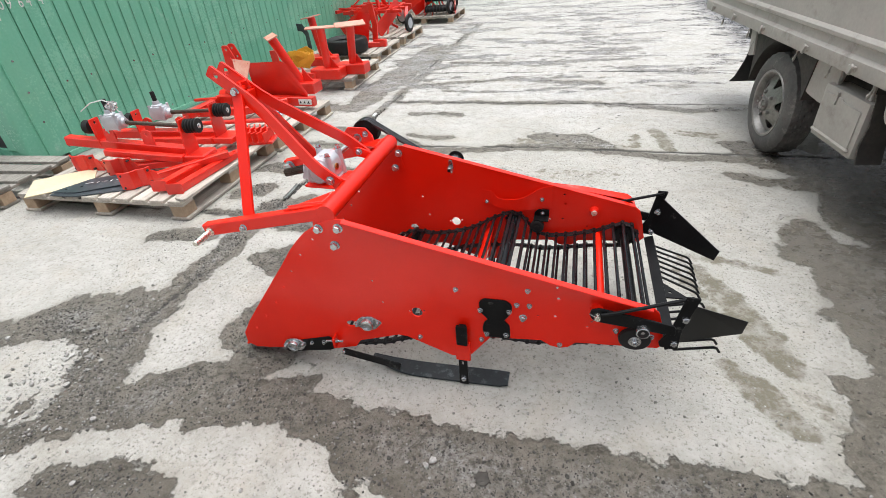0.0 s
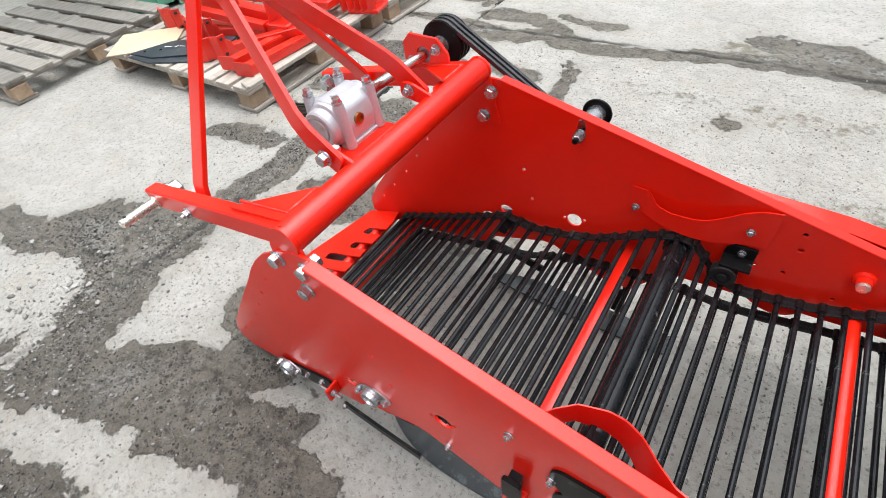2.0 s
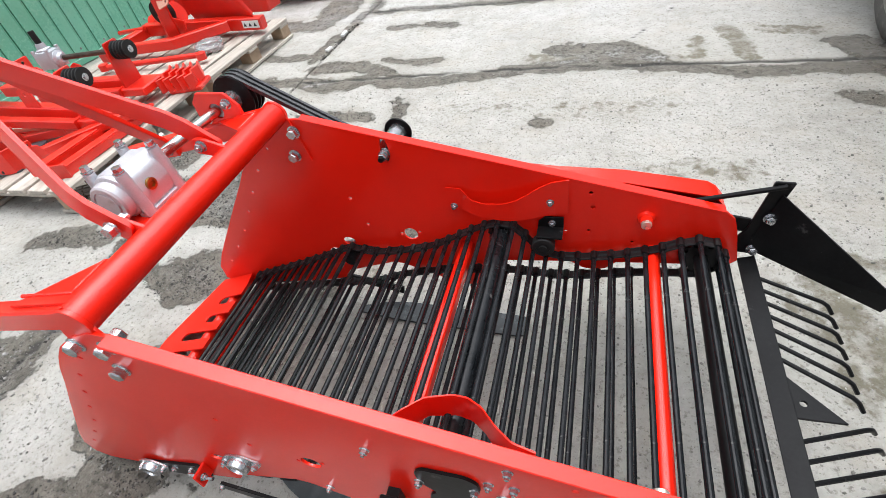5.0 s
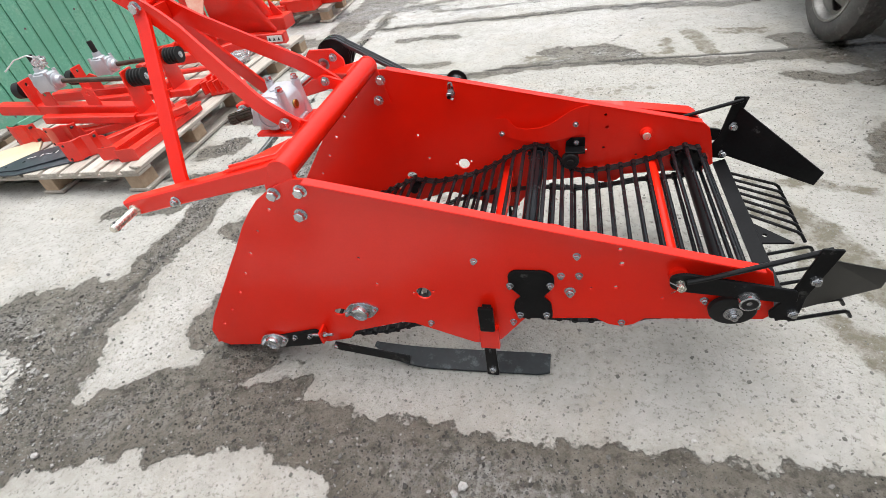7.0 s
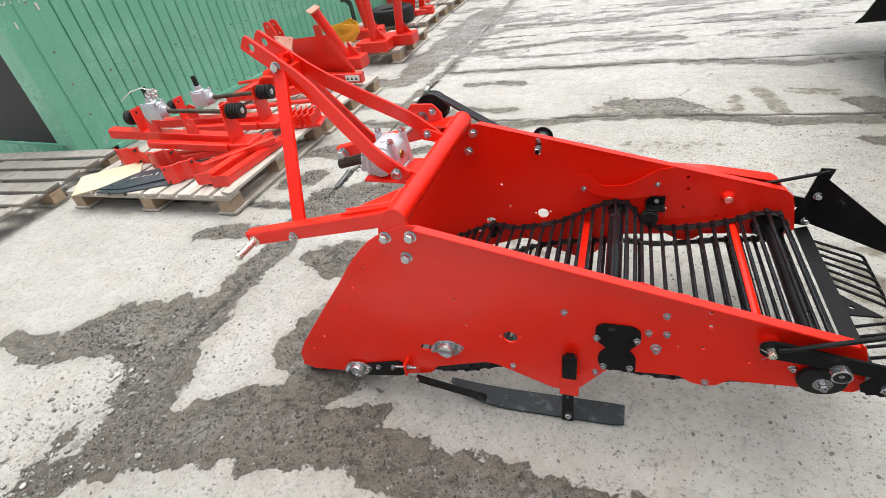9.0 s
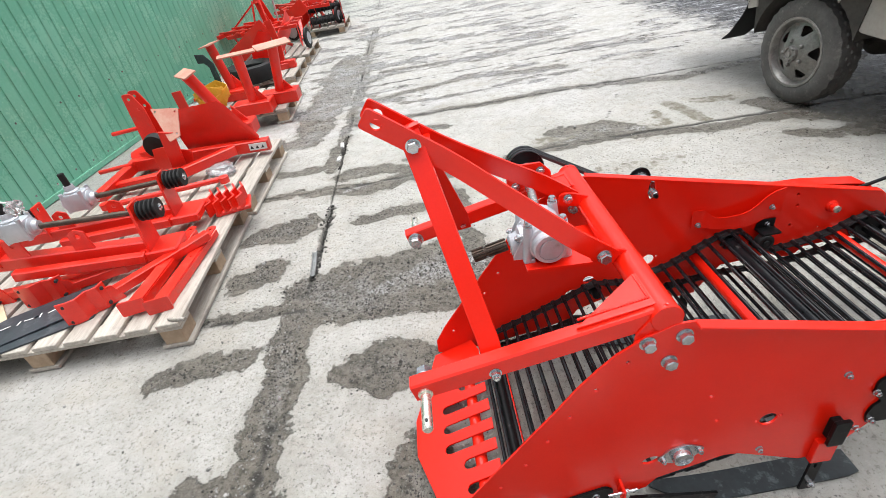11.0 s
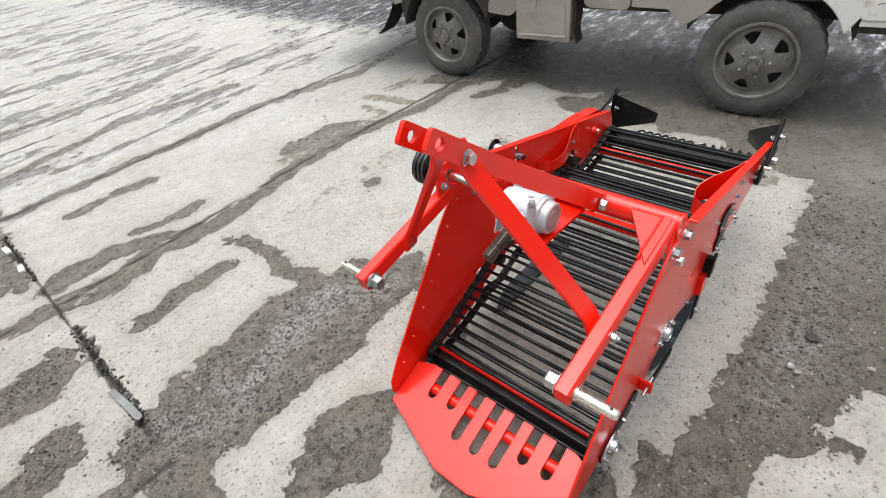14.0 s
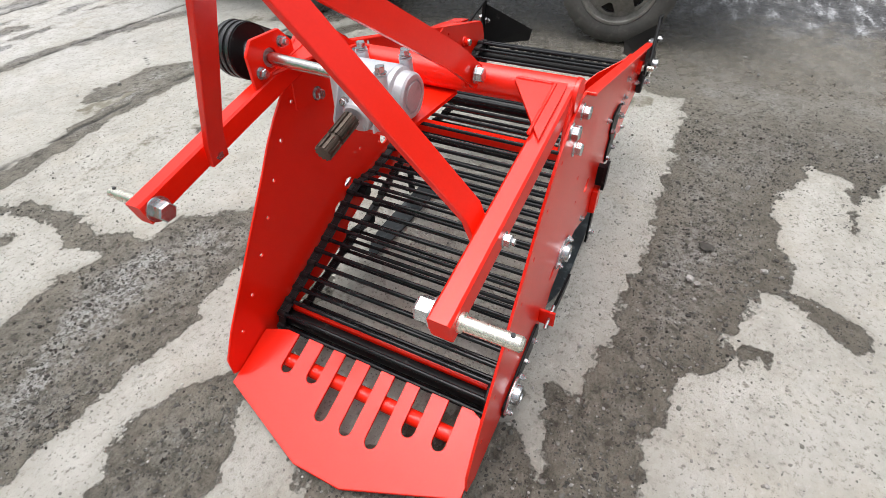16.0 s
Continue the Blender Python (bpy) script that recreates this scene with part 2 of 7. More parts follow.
def add_sheet(bm, outline, m, thick, holes=(), bevel=0.0):
    """A plate cut to an outline, with holes right through it: x, y of the outline by m, thick along m's z."""
    loose = bmesh.new()
    edges = []
    for ring in (outline, *holes):
        vs = [loose.verts.new((x, y, 0)) for x, y in ring]
        edges += [loose.edges.new((a, b)) for a, b in zip(vs, vs[1:] + vs[:1])]
    bmesh.ops.triangle_fill(loose, use_beauty=True, use_dissolve=False, edges=edges)
    bmesh.ops.recalc_face_normals(loose, faces=loose.faces[:])
    pushed = bmesh.ops.extrude_face_region(loose, geom=loose.faces[:])["geom"]
    bmesh.ops.translate(loose, verts=[g for g in pushed if isinstance(g, bmesh.types.BMVert)], vec=(0, 0, thick))
    if bevel:
        rim = [e for e in loose.edges if len(e.link_faces) == 2 and e.calc_face_angle(0) > 1.0]
        bmesh.ops.bevel(loose, geom=rim, offset=bevel, segments=1, affect="EDGES")
    bmesh.ops.transform(loose, matrix=m, verts=loose.verts[:])
    me = bpy.data.meshes.new("tmp")
    loose.to_mesh(me)
    loose.free()
    bm.from_mesh(me)
    bpy.data.meshes.remove(me)
    return bm


def sheet(outline, m, thick, holes=(), bevel=0.0):
    return add_sheet(bmesh.new(), outline, m, thick, holes, bevel)


def upright(y):
    """Outline x, y become x, z in the plane at this y; thickness goes to +y."""
    return Matrix(((1, 0, 0, 0), (0, 0, 1, y), (0, 1, 0, 0), (0, 0, 0, 1)))


def add_run(bm, pts, shape, up=(0, 0, 1), closed=False):
    """A shape of (across, up) carried along points, mitred at the bends."""
    pts = [Vector(p) for p in pts]
    up = Vector(up)
    rings = []
    n = len(pts)
    for i, p in enumerate(pts):
        a = pts[i - 1] if (i or closed) else None
        b = pts[(i + 1) % n] if (i < n - 1 or closed) else None
        d0 = (p - a).normalized() if a is not None else (b - p).normalized()
        d1 = (b - p).normalized() if b is not None else d0
        d = (d0 + d1).normalized()
        side = d.cross(up).normalized()
        top = side.cross(d).normalized()
        k = 1 / max(0.35, d.dot(d0))
        bend = (d1 - d0)
        s, t = 1.0, 1.0
        if bend.length > 1e-4:
            bend.normalize()
            s = 1 + (k - 1) * abs(bend.dot(side))
            t = 1 + (k - 1) * abs(bend.dot(top))
        rings.append([bm.verts.new(p + side * (u * s) + top * (v * t)) for u, v in shape])
    m = len(shape)
    for a, b in list(zip(rings, rings[1:])) + ([(rings[-1], rings[0])] if closed else []):
        for k in range(m):
            bm.faces.new((a[k], a[(k + 1) % m], b[(k + 1) % m], b[k]))
    if not closed:
        bm.faces.new(rings[0])
        bm.faces.new(rings[-1])
    return bm


def run(pts, shape, up=(0, 0, 1), closed=False):
    return add_run(bmesh.new(), pts, shape, up, closed)


def flat(w, h, c=0.002):
    """A bar's cross-section, w wide and h high, with small chamfers."""
    a, b = w / 2, h / 2
    return [(-a + c, -b), (a - c, -b), (a, -b + c), (a, b - c), (a - c, b), (-a + c, b), (-a, b - c), (-a, -b + c)]


def disc(r, n=10):
    return [(r * math.cos(2 * math.pi * k / n), r * math.sin(2 * math.pi * k / n)) for k in range(n)]


def smooth_path(pts, closed, step, shift=0.0):
    """Even steps along a smooth line through 2D points."""
    P = [Vector((*p, 0)) for p in pts]
    n = len(P)
    dense = []
    for i in range(n if closed else n - 1):
        if closed:
            a, b, c, d = P[i - 1], P[i], P[(i + 1) % n], P[(i + 2) % n]
        else:
            a, b, c, d = P[max(i - 1, 0)], P[i], P[i + 1], P[min(i + 2, n - 1)]
        for k in range(16):
            t = k / 16
            dense.append(0.5 * (2 * b + (c - a) * t + (2 * a - 5 * b + 4 * c - d) * t * t + (3 * b - a - 3 * c + d) * t ** 3))
    dense.append(P[0] if closed else P[-1])
    lengths = [0.0]
    for a, b in zip(dense, dense[1:]):
        lengths.append(lengths[-1] + (b - a).length)
    count = max(1, round(lengths[-1] / step))
    out, j = [], 0
    for k in range(count + (0 if closed else 1)):
        want = lengths[-1] * (k + shift) / count
        while j < len(lengths) - 2 and lengths[j + 1] < want:
            j += 1
        t = (want - lengths[j]) / max(1e-9, lengths[j + 1] - lengths[j])
        p = dense[j].lerp(dense[j + 1], t)
        out.append((p.x, p.y))
    return out


def bolt_mesh(size, head=0.6, washer=True, nut=False):
    """A hexagon head (and its washer) that looks along +z from the origin; size across the flats."""
    bm = bmesh.new()
    r = size / math.sqrt(3)
    z = 0.0
    if washer:
        add_cyl(bm, (0, 0, 0), (0, 0, size * 0.1), size * 0.72, 18)
        z = size * 0.1
    add_lathe(bm, (0, 0, z), (0, 0, z + 1), [(r, 0), (r, size * head * 0.85), (r * 0.86, size * head)], 6)
    if nut:
        add_cyl(bm, (0, 0, z), (0, 0, z + size * head + size * 0.28), size * 0.3, 10, bevel=0.0)
    return mesh_of("bolt", bm, ZINC, 25)


BOLT_L = bolt_mesh(0.0245, 0.64)
BOLT_M = bolt_mesh(0.019, 0.6, nut=True)
BOLT_S = bolt_mesh(0.013, 0.6, nut=True)


def bolt(parent, at, way, kind=None, name="bolt", label=""):
    p = Vector(at)
    m = aim(p, p + Vector(way)) @ Matrix.Rotation(random.uniform(0, 1), 4, "Z")
    return again(name, kind or BOLT_M, parent, m, label)


# ---- ground: one sheet of worn concrete slabs, damp where mud has washed over it ----
def axis_steps(lo, hi, fine, reach):
    mid = list(np.arange(lo, hi + 1e-6, fine))
    left, right, step = [], [], fine
    a, b = lo, hi
    while b < reach:
        step *= 1.16
        a, b = a - step, b + step
        left.append(a)
        right.append(b)
    return np.array(left[::-1] + mid + right)


GX, GY = axis_steps(-3.4, 2.6, 0.02, 600.0), axis_steps(-1.7, 5.2, 0.02, 600.0)
GX = np.unique(np.concatenate([GX, np.arange(-1.64, -1.49, 0.005)]).round(4))
GY = np.unique(np.concatenate([GY, np.arange(1.36, 3.48, 0.007)]).round(4))
XX, YY = np.meshgrid(GX, GY)
WOB = np.zeros_like(XX)
WOB2 = np.zeros_like(XX)
rng = np.random.default_rng(5)
for k in range(26):
    f, a, ph = rng.uniform(2.5, 16), rng.uniform(0, 2 * math.pi), rng.uniform(0, 6.28, 2)
    WOB += np.sin(f * (XX * math.cos(a) + YY * math.sin(a)) + ph[0]) / f ** 0.8
    WOB2 += np.sin(f * (XX * math.sin(a) - YY * math.cos(a)) + ph[1]) / f ** 0.8
DX, DY = XX + 0.021 * WOB, YY + 0.021 * WOB2
DAMP = np.full_like(XX, -0.6)


def stroke(nodes):
    """The distance inside (plus) or outside (minus) of a stroke through (x, y, radius)."""
    best = np.full_like(XX, -9.0)
    if len(nodes) == 1:
        nodes = [nodes[0], nodes[0]]
    for (x0, y0, r0), (x1, y1, r1) in zip(nodes, nodes[1:]):
        vx, vy = x1 - x0, y1 - y0
        t = np.clip(((DX - x0) * vx + (DY - y0) * vy) / max(vx * vx + vy * vy, 1e-9), 0, 1)
        best = np.maximum(best, r0 + (r1 - r0) * t - np.hypot(DX - x0 - t * vx, DY - y0 - t * vy))
    return best


def damp(*nodes):
    global DAMP
    DAMP = np.maximum(DAMP, stroke(nodes))


def dry(*nodes):
    global DAMP
    DAMP = np.minimum(DAMP, -stroke(nodes))


# south of the digger, and to its right under the pickup
damp((-0.9, -0.30, 0.14), (-0.45, -0.42, 0.24), (0.0, -0.45, 0.26), (0.5, -0.50, 0.30), (1.0, -0.62, 0.42), (1.6, -0.8, 0.7), (2.6, -1.2, 1.2))
damp((2.0, 0.2, 0.35), (2.2, -0.4, 0.6))
damp((1.58, 1.10, 0.12), (1.95, 1.05, 0.22), (2.6, 1.0, 0.6))
damp((2.15, 1.55, 0.38), (2.3, 2.0, 0.4), (2.6, 2.5, 0.5), (3.2, 2.9, 0.5), (3.0, 0.6, 0.9), (2.3, 0.5, 0.6))
damp((1.66, 1.45, 0.07), (1.62, 1.25, 0.12), (1.72, 0.9, 0.2), (1.8, 0.3, 0.28), (1.45, -0.1, 0.2))
damp((1.55, 2.66, 0.1), (1.75, 2.4, 0.2), (2.1, 2.2, 0.3))
damp((1.72, 1.98, 0.07), (1.95, 1.95, 0.12))
damp((1.95, 2.05, 0.14), (2.3, 1.9, 0.3))
damp((1.44, 2.07, 0.05), (1.62, 1.98, 0.06))
damp((1.5, 0.66, 0.04), (1.7, 0.62, 0.07))
damp((1.42, 0.27, 0.05), (1.75, 0.1, 0.3))
dry((-0.45, -0.78, 0.27), (-1.3, -1.2, 0.6))
dry((0.16, -0.72, 0.09), (0.45, -0.72, 0.13), (0.75, -0.78, 0.08))
dry((-0.05, -0.66, 0.12), (-0.4, -0.62, 0.2))
damp((-0.05, -0.80, 0.02), (0.05, -0.70, 0.015))
dry((0.0, 0.0, 0.11), (0.10, -0.06, 0.10), (0.5, 0.0, 0.17), (0.95, 0.02, 0.17))
dry((-0.62, -0.03, 0.045), (-0.5, 0.05, 0.12), (-0.2, 0.08, 0.2))
dry((0.3, 0.3, 0.4), (0.6, 0.7, 0.4))
# the band that runs from the digger's nose to the joint
damp((-0.68, -0.14, 0.08), (-0.85, -0.14, 0.17), (-1.1, -0.25, 0.15), (-1.3, -0.33, 0.13), (-1.5, -0.40, 0.12), (-1.62, -0.55, 0.07))
damp((-0.9, 0.05, 0.14), (-1.05, 0.12, 0.12), (-1.02, 0.3, 0.08))
damp((-1.55, -0.1, 0.12), (-1.75, 0.12, 0.18), (-1.98, 0.08, 0.17), (-2.2, -0.08, 0.09), (-2.5, -0.1, 0.05))
damp((-1.6, 0.15, 0.1), (-1.59, 0.45, 0.08), (-1.57, 0.7, 0.09), (-1.6, 0.9, 0.09), (-1.55, 1.1, 0.08))
damp((-1.5, -0.25, 0.12), (-1.6, -0.15, 0.12))
dry((-1.36, -0.12, 0.08), (-1.38, 0.02, 0.09), (-1.34, 0.2, 0.11), (-1.28, 0.42, 0.1))
dry((-0.75, -0.55, 0.21), (-1.2, -0.56, 0.06))
dry((-1.1, -0.95, 0.3), (-1.6, -1.1, 0.4))
damp((-1.3, -0.68, 0.08), (-1.12, -0.66, 0.11), (-0.95, -0.67, 0.09))
dry((-1.95, -0.35, 0.17), (-1.78, -0.30, 0.07))
dry((-1.9, -0.5, 0.2))
damp((-1.72, -0.35, 0.012), (-1.7, -0.62, 0.02), (-1.75, -0.9, 0.04))
dry((-0.72, -0.40, 0.05), (-0.55, -0.42, 0.07), (-0.42, -0.46, 0.08), (-0.38, -0.58, 0.10))
dry((-0.80, -0.135, 0.018), (-0.74, -0.085, 0.022), (-0.62, -0.065, 0.03))
damp((0.05, -0.57, 0.03), (0.045, -0.645, 0.022), (0.006, -0.697, 0.025), (-0.087, -0.81, 0.03))
damp((-0.33, -0.40, 0.03), (-0.25, -0.49, 0.03), (-0.222, -0.57, 0.012))
# islands left of the joint and before the pallets
damp((-2.16, 0.80, 0.05), (-2.0, 0.82, 0.08), (-1.78, 0.86, 0.05))
damp((-2.0, 1.45, 0.07), (-1.82, 1.50, 0.09))
damp((-2.0, 1.95, 0.10), (-1.80, 1.96, 0.13), (-1.68, 2.05, 0.06))
damp((-2.1, 1.14, 0.03), (-1.6, 1.14, 0.05))
damp((-2.2, 2.48, 0.03), (-1.6, 2.42, 0.04))
damp((-1.9, 1.58, 0.04), (-1.78, 1.58, 0.05))
damp((-2.05, 2.85, 0.05), (-1.75, 2.8, 0.06))
damp((-1.34, 0.65, 0.04), (-1.27, 0.66, 0.07))
# the broad patch beyond the nose
damp((-1.55, 1.25, 0.17), (-1.35, 1.22, 0.24), (-1.1, 1.25, 0.25), (-0.85, 1.28, 0.28), (-0.62, 1.24, 0.22), (-0.4, 1.1, 0.12))
damp((-1.2, 0.66, 0.11), (-1.06, 0.70, 0.12), (-0.95, 0.69, 0.07))
damp((-0.75, 0.72, 0.05), (-0.6, 0.75, 0.12))
# streaks and joint bands
damp((-1.34, 1.97, 0.05), (-1.12, 1.97, 0.05), (-0.88, 1.98, 0.035))
damp((-1.03, 2.68, 0.03), (-0.66, 2.64, 0.04))
damp((-1.5, 2.62, 0.1), (-1.2, 2.6, 0.07), (-0.8, 2.42, 0.05))
damp((-1.21, 3.30, 0.05), (-0.73, 3.27, 0.06))
damp((-1.7, 2.42, 0.05), (-1.3, 2.36, 0.09), (-0.95, 2.38, 0.07), (-0.55, 2.36, 0.06), (-0.1, 2.46, 0.07), (0.4, 2.52, 0.07), (0.75, 2.40, 0.05), (1.5, 2.36, 0.06), (2.5, 2.4, 0.1))
damp((0.1, 2.72, 0.08), (0.45, 2.66, 0.13), (0.6, 2.56, 0.08))
damp((-0.74, 2.2, 0.025), (-0.68, 2.0, 0.035), (-0.72, 1.72, 0.035), (-0.68, 1.5, 0.05))
damp((-1.64, 2.75, 0.05), (-1.60, 3.3, 0.05), (-1.56, 3.9, 0.06), (-1.52, 5.2, 0.05), (-1.5, 9.0, 0.05))
damp((-1.6, 3.68, 0.05), (-0.8, 3.7, 0.06), (0.4, 3.72, 0.05), (1.4, 3.5, 0.06), (2.2, 3.6, 0.05))
damp((-2.3, 3.5, 0.1), (-1.9, 3.4, 0.1), (-1.9, 4.2, 0.2), (-1.8, 5.0, 0.2), (-1.75, 6.5, 0.2))
damp((0.02, 1.88, 0.03), (0.07, 1.87, 0.03))
damp((1.50, 2.68, 0.06), (1.62, 2.60, 0.06))
damp((-1.4, 4.4, 0.06), (-0.4, 4.6, 0.05), (0.6, 4.4, 0.06))
damp((-1.3, 5.5, 0.06), (-0.2, 5.4, 0.07), (1.0, 5.6, 0.05))

# thin films of dried mud left by tyres
FILMED = np.zeros_like(XX)


def film(amount, *nodes):
    global FILMED
    FILMED = np.maximum(FILMED, amount * np.clip(stroke(nodes) / 0.05 + 0.5, 0, 1))


film(1.0, (1.05, 0.92, 0.05), (1.12, 0.70, 0.07), (1.20, 0.45, 0.075), (1.26, 0.28, 0.04))
film(0.75, (0.93, 0.90, 0.03), (1.00, 0.70, 0.045), (1.06, 0.50, 0.04))
film(0.9, (1.03, 0.28, 0.04), (1.13, 0.15, 0.07), (1.18, 0.02, 0.06))
film(0.5, (1.25, 0.18, 0.05), (1.33, 0.10, 0.07))
film(0.9, (0.98, 1.04, 0.03), (1.2, 1.02, 0.035), (1.36, 0.95, 0.03))
film(0.4, (-0.55, 0.9, 0.10), (-0.2, 0.85, 0.12))
film(0.5, (0.1, 1.4, 0.06), (0.9, 1.5, 0.10))
film(0.4, (-0.4, 2.0, 0.08), (0.6, 2.0, 0.10))
film(0.95, (1.00, 2.92, 0.06), (1.06, 2.70, 0.07), (1.08, 2.55, 0.05))
film(0.8, (0.84, 2.80, 0.04), (0.83, 2.55, 0.05))
film(0.75, (1.20, 2.90, 0.06), (1.45, 2.84, 0.07))
film(0.7, (0.40, 2.62, 0.06), (0.75, 2.52, 0.05))
film(0.9, (-1.15, 1.20, 0.05), (-0.95, 1.27, 0.09), (-0.74, 1.32, 0.09))
film(0.7, (-1.5, 2.36, 0.03), (-1.35, 2.42, 0.05))
film(0.7, (-0.05, 2.58, 0.08), (0.25, 2.60, 0.07))

# relief: slab joints, washed-out edges, low mounds of mud
ZZ = np.zeros_like(XX)
GROOVE = np.zeros_like(XX)


def joint(x0, y0, x1, y1, half, deep):
    """A slab joint as a groove with ragged edges."""
    global ZZ, GROOVE
    vx, vy = x1 - x0, y1 - y0
    t = np.clip(((DX - x0) * vx + (DY - y0) * vy) / (vx * vx + vy * vy), 0, 1)
    d = np.hypot(XX - x0 - t * vx + 0.006 * WOB, YY - y0 - t * vy + 0.006 * WOB) + 0.35 * half * (np.sin(41 * YY + 7 * WOB) + np.sin(97 * YY + 31 * XX))
    g = np.clip(1.4 - d / half, 0, 1)
    ZZ -= deep * g
    GROOVE = np.maximum(GROOVE, g)


joint(-1.72, -1.6, -1.58, 0.5, 0.018, 0.006)
joint(-1.58, 0.5, -1.565, 1.40, 0.009, 0.006)
joint(-1.55, 3.4, -1.50, 40.0, 0.012, 0.02)


def crack(x0, y0, x1, y1, half, deep):
    """A broken-out joint: both lips torn on their own."""
    global ZZ, GROOVE
    mid_x = np.interp(YY, [y0, y1], [x0, x1])
    edges = []
    for s in (-1, 1):
        n = int((y1 - y0) / 0.03) + 4
        ys = np.sort(np.concatenate([[y0 - 0.01, y1 + 0.01], rng.uniform(y0, y1, n)]))
        bite = rng.choice([0.35, 0.5, 0.8, 1.0, 1.5], n + 2, p=[0.2, 0.3, 0.25, 0.15, 0.1]) * half
        edges.append(mid_x + s * np.interp(YY, ys, bite) + 0.0025 * np.sin(210 * YY + 40 * XX))
    lo, hi = edges
    g = np.clip(np.minimum(XX - lo, hi - XX) / 0.006 + 0.5, 0, 1) * (YY > y0) * (YY < y1)
    ZZ -= deep * g * (0.7 + 0.3 * np.sin(60 * YY + 5 * WOB))
    GROOVE = np.maximum(GROOVE, g)


crack(-1.565, 1.36, -1.560, 1.66, 0.018, 0.03)
crack(-1.562, 1.62, -1.548, 2.16, 0.030, 0.05)
crack(-1.558, 2.16, -1.55, 2.80, 0.007, 0.02)
crack(-1.552, 2.80, -1.55, 3.06, 0.012, 0.03)
crack(-1.552, 3.02, -1.55, 3.17, 0.03, 0.045)
crack(-1.552, 3.17, -1.55, 3.42, 0.010, 0.03)
joint(0.51, 2.70, 0.52, 2.86, 0.006, 0.004)
joint(0.52, 2.86, 0.77, 3.32, 0.006, 0.004)
joint(-1.56, 2.40, -0.1, 2.50, 0.016, 0.005)
joint(-0.1, 2.50, 6.0, 2.34, 0.016, 0.006)
joint(-4.0, 2.52, -1.57, 2.42, 0.014, 0.004)
joint(-4.0, 1.18, -1.57, 1.14, 0.014, 0.004)
joint(-1.53, 3.69, 6.0, 3.62, 0.016, 0.006)
joint(-1.52, 4.95, 6.0, 4.9, 0.016, 0.006)
ZZ += 0.004 * np.clip(DAMP, 0, 0.08) / 0.08 * np.sin(9 * XX + 3 * WOB) * np.sin(8 * YY + 3 * WOB2)
ZZ += 0.0016 * WOB * np.clip(1 - np.hypot(XX, YY) / 40, 0, 1)
ZZ = np.where(np.hypot(XX, YY) > 60, 0, ZZ)
ZZ -= 0.004

gm = bpy.data.meshes.new("ground")
ny, nx = XX.shape
idx = np.arange(nx * ny).reshape(ny, nx)
quads = np.stack([idx[:-1, :-1], idx[:-1, 1:], idx[1:, 1:], idx[1:, :-1]], -1).reshape(-1, 4)
gm.vertices.add(nx * ny)
gm.vertices.foreach_set("co", np.stack([XX, YY, ZZ], -1).ravel().astype(np.float32))
gm.loops.add(quads.size)
gm.loops.foreach_set("vertex_index", quads.ravel().astype(np.int32))
gm.polygons.add(len(quads))
gm.polygons.foreach_set("loop_start", np.arange(0, quads.size, 4, dtype=np.int32))
gm.update(calc_edges=True)
gm.polygons.foreach_set("use_smooth", np.ones(len(quads), dtype=bool))
gm.attributes.new("damp", "FLOAT", "POINT").data.foreach_set("value", DAMP.ravel().astype(np.float32))
gm.attributes.new("film", "FLOAT", "POINT").data.foreach_set("value", FILMED.ravel().astype(np.float32))
gm.attributes.new("groove", "FLOAT", "POINT").data.foreach_set("value", GROOVE.ravel().astype(np.float32))


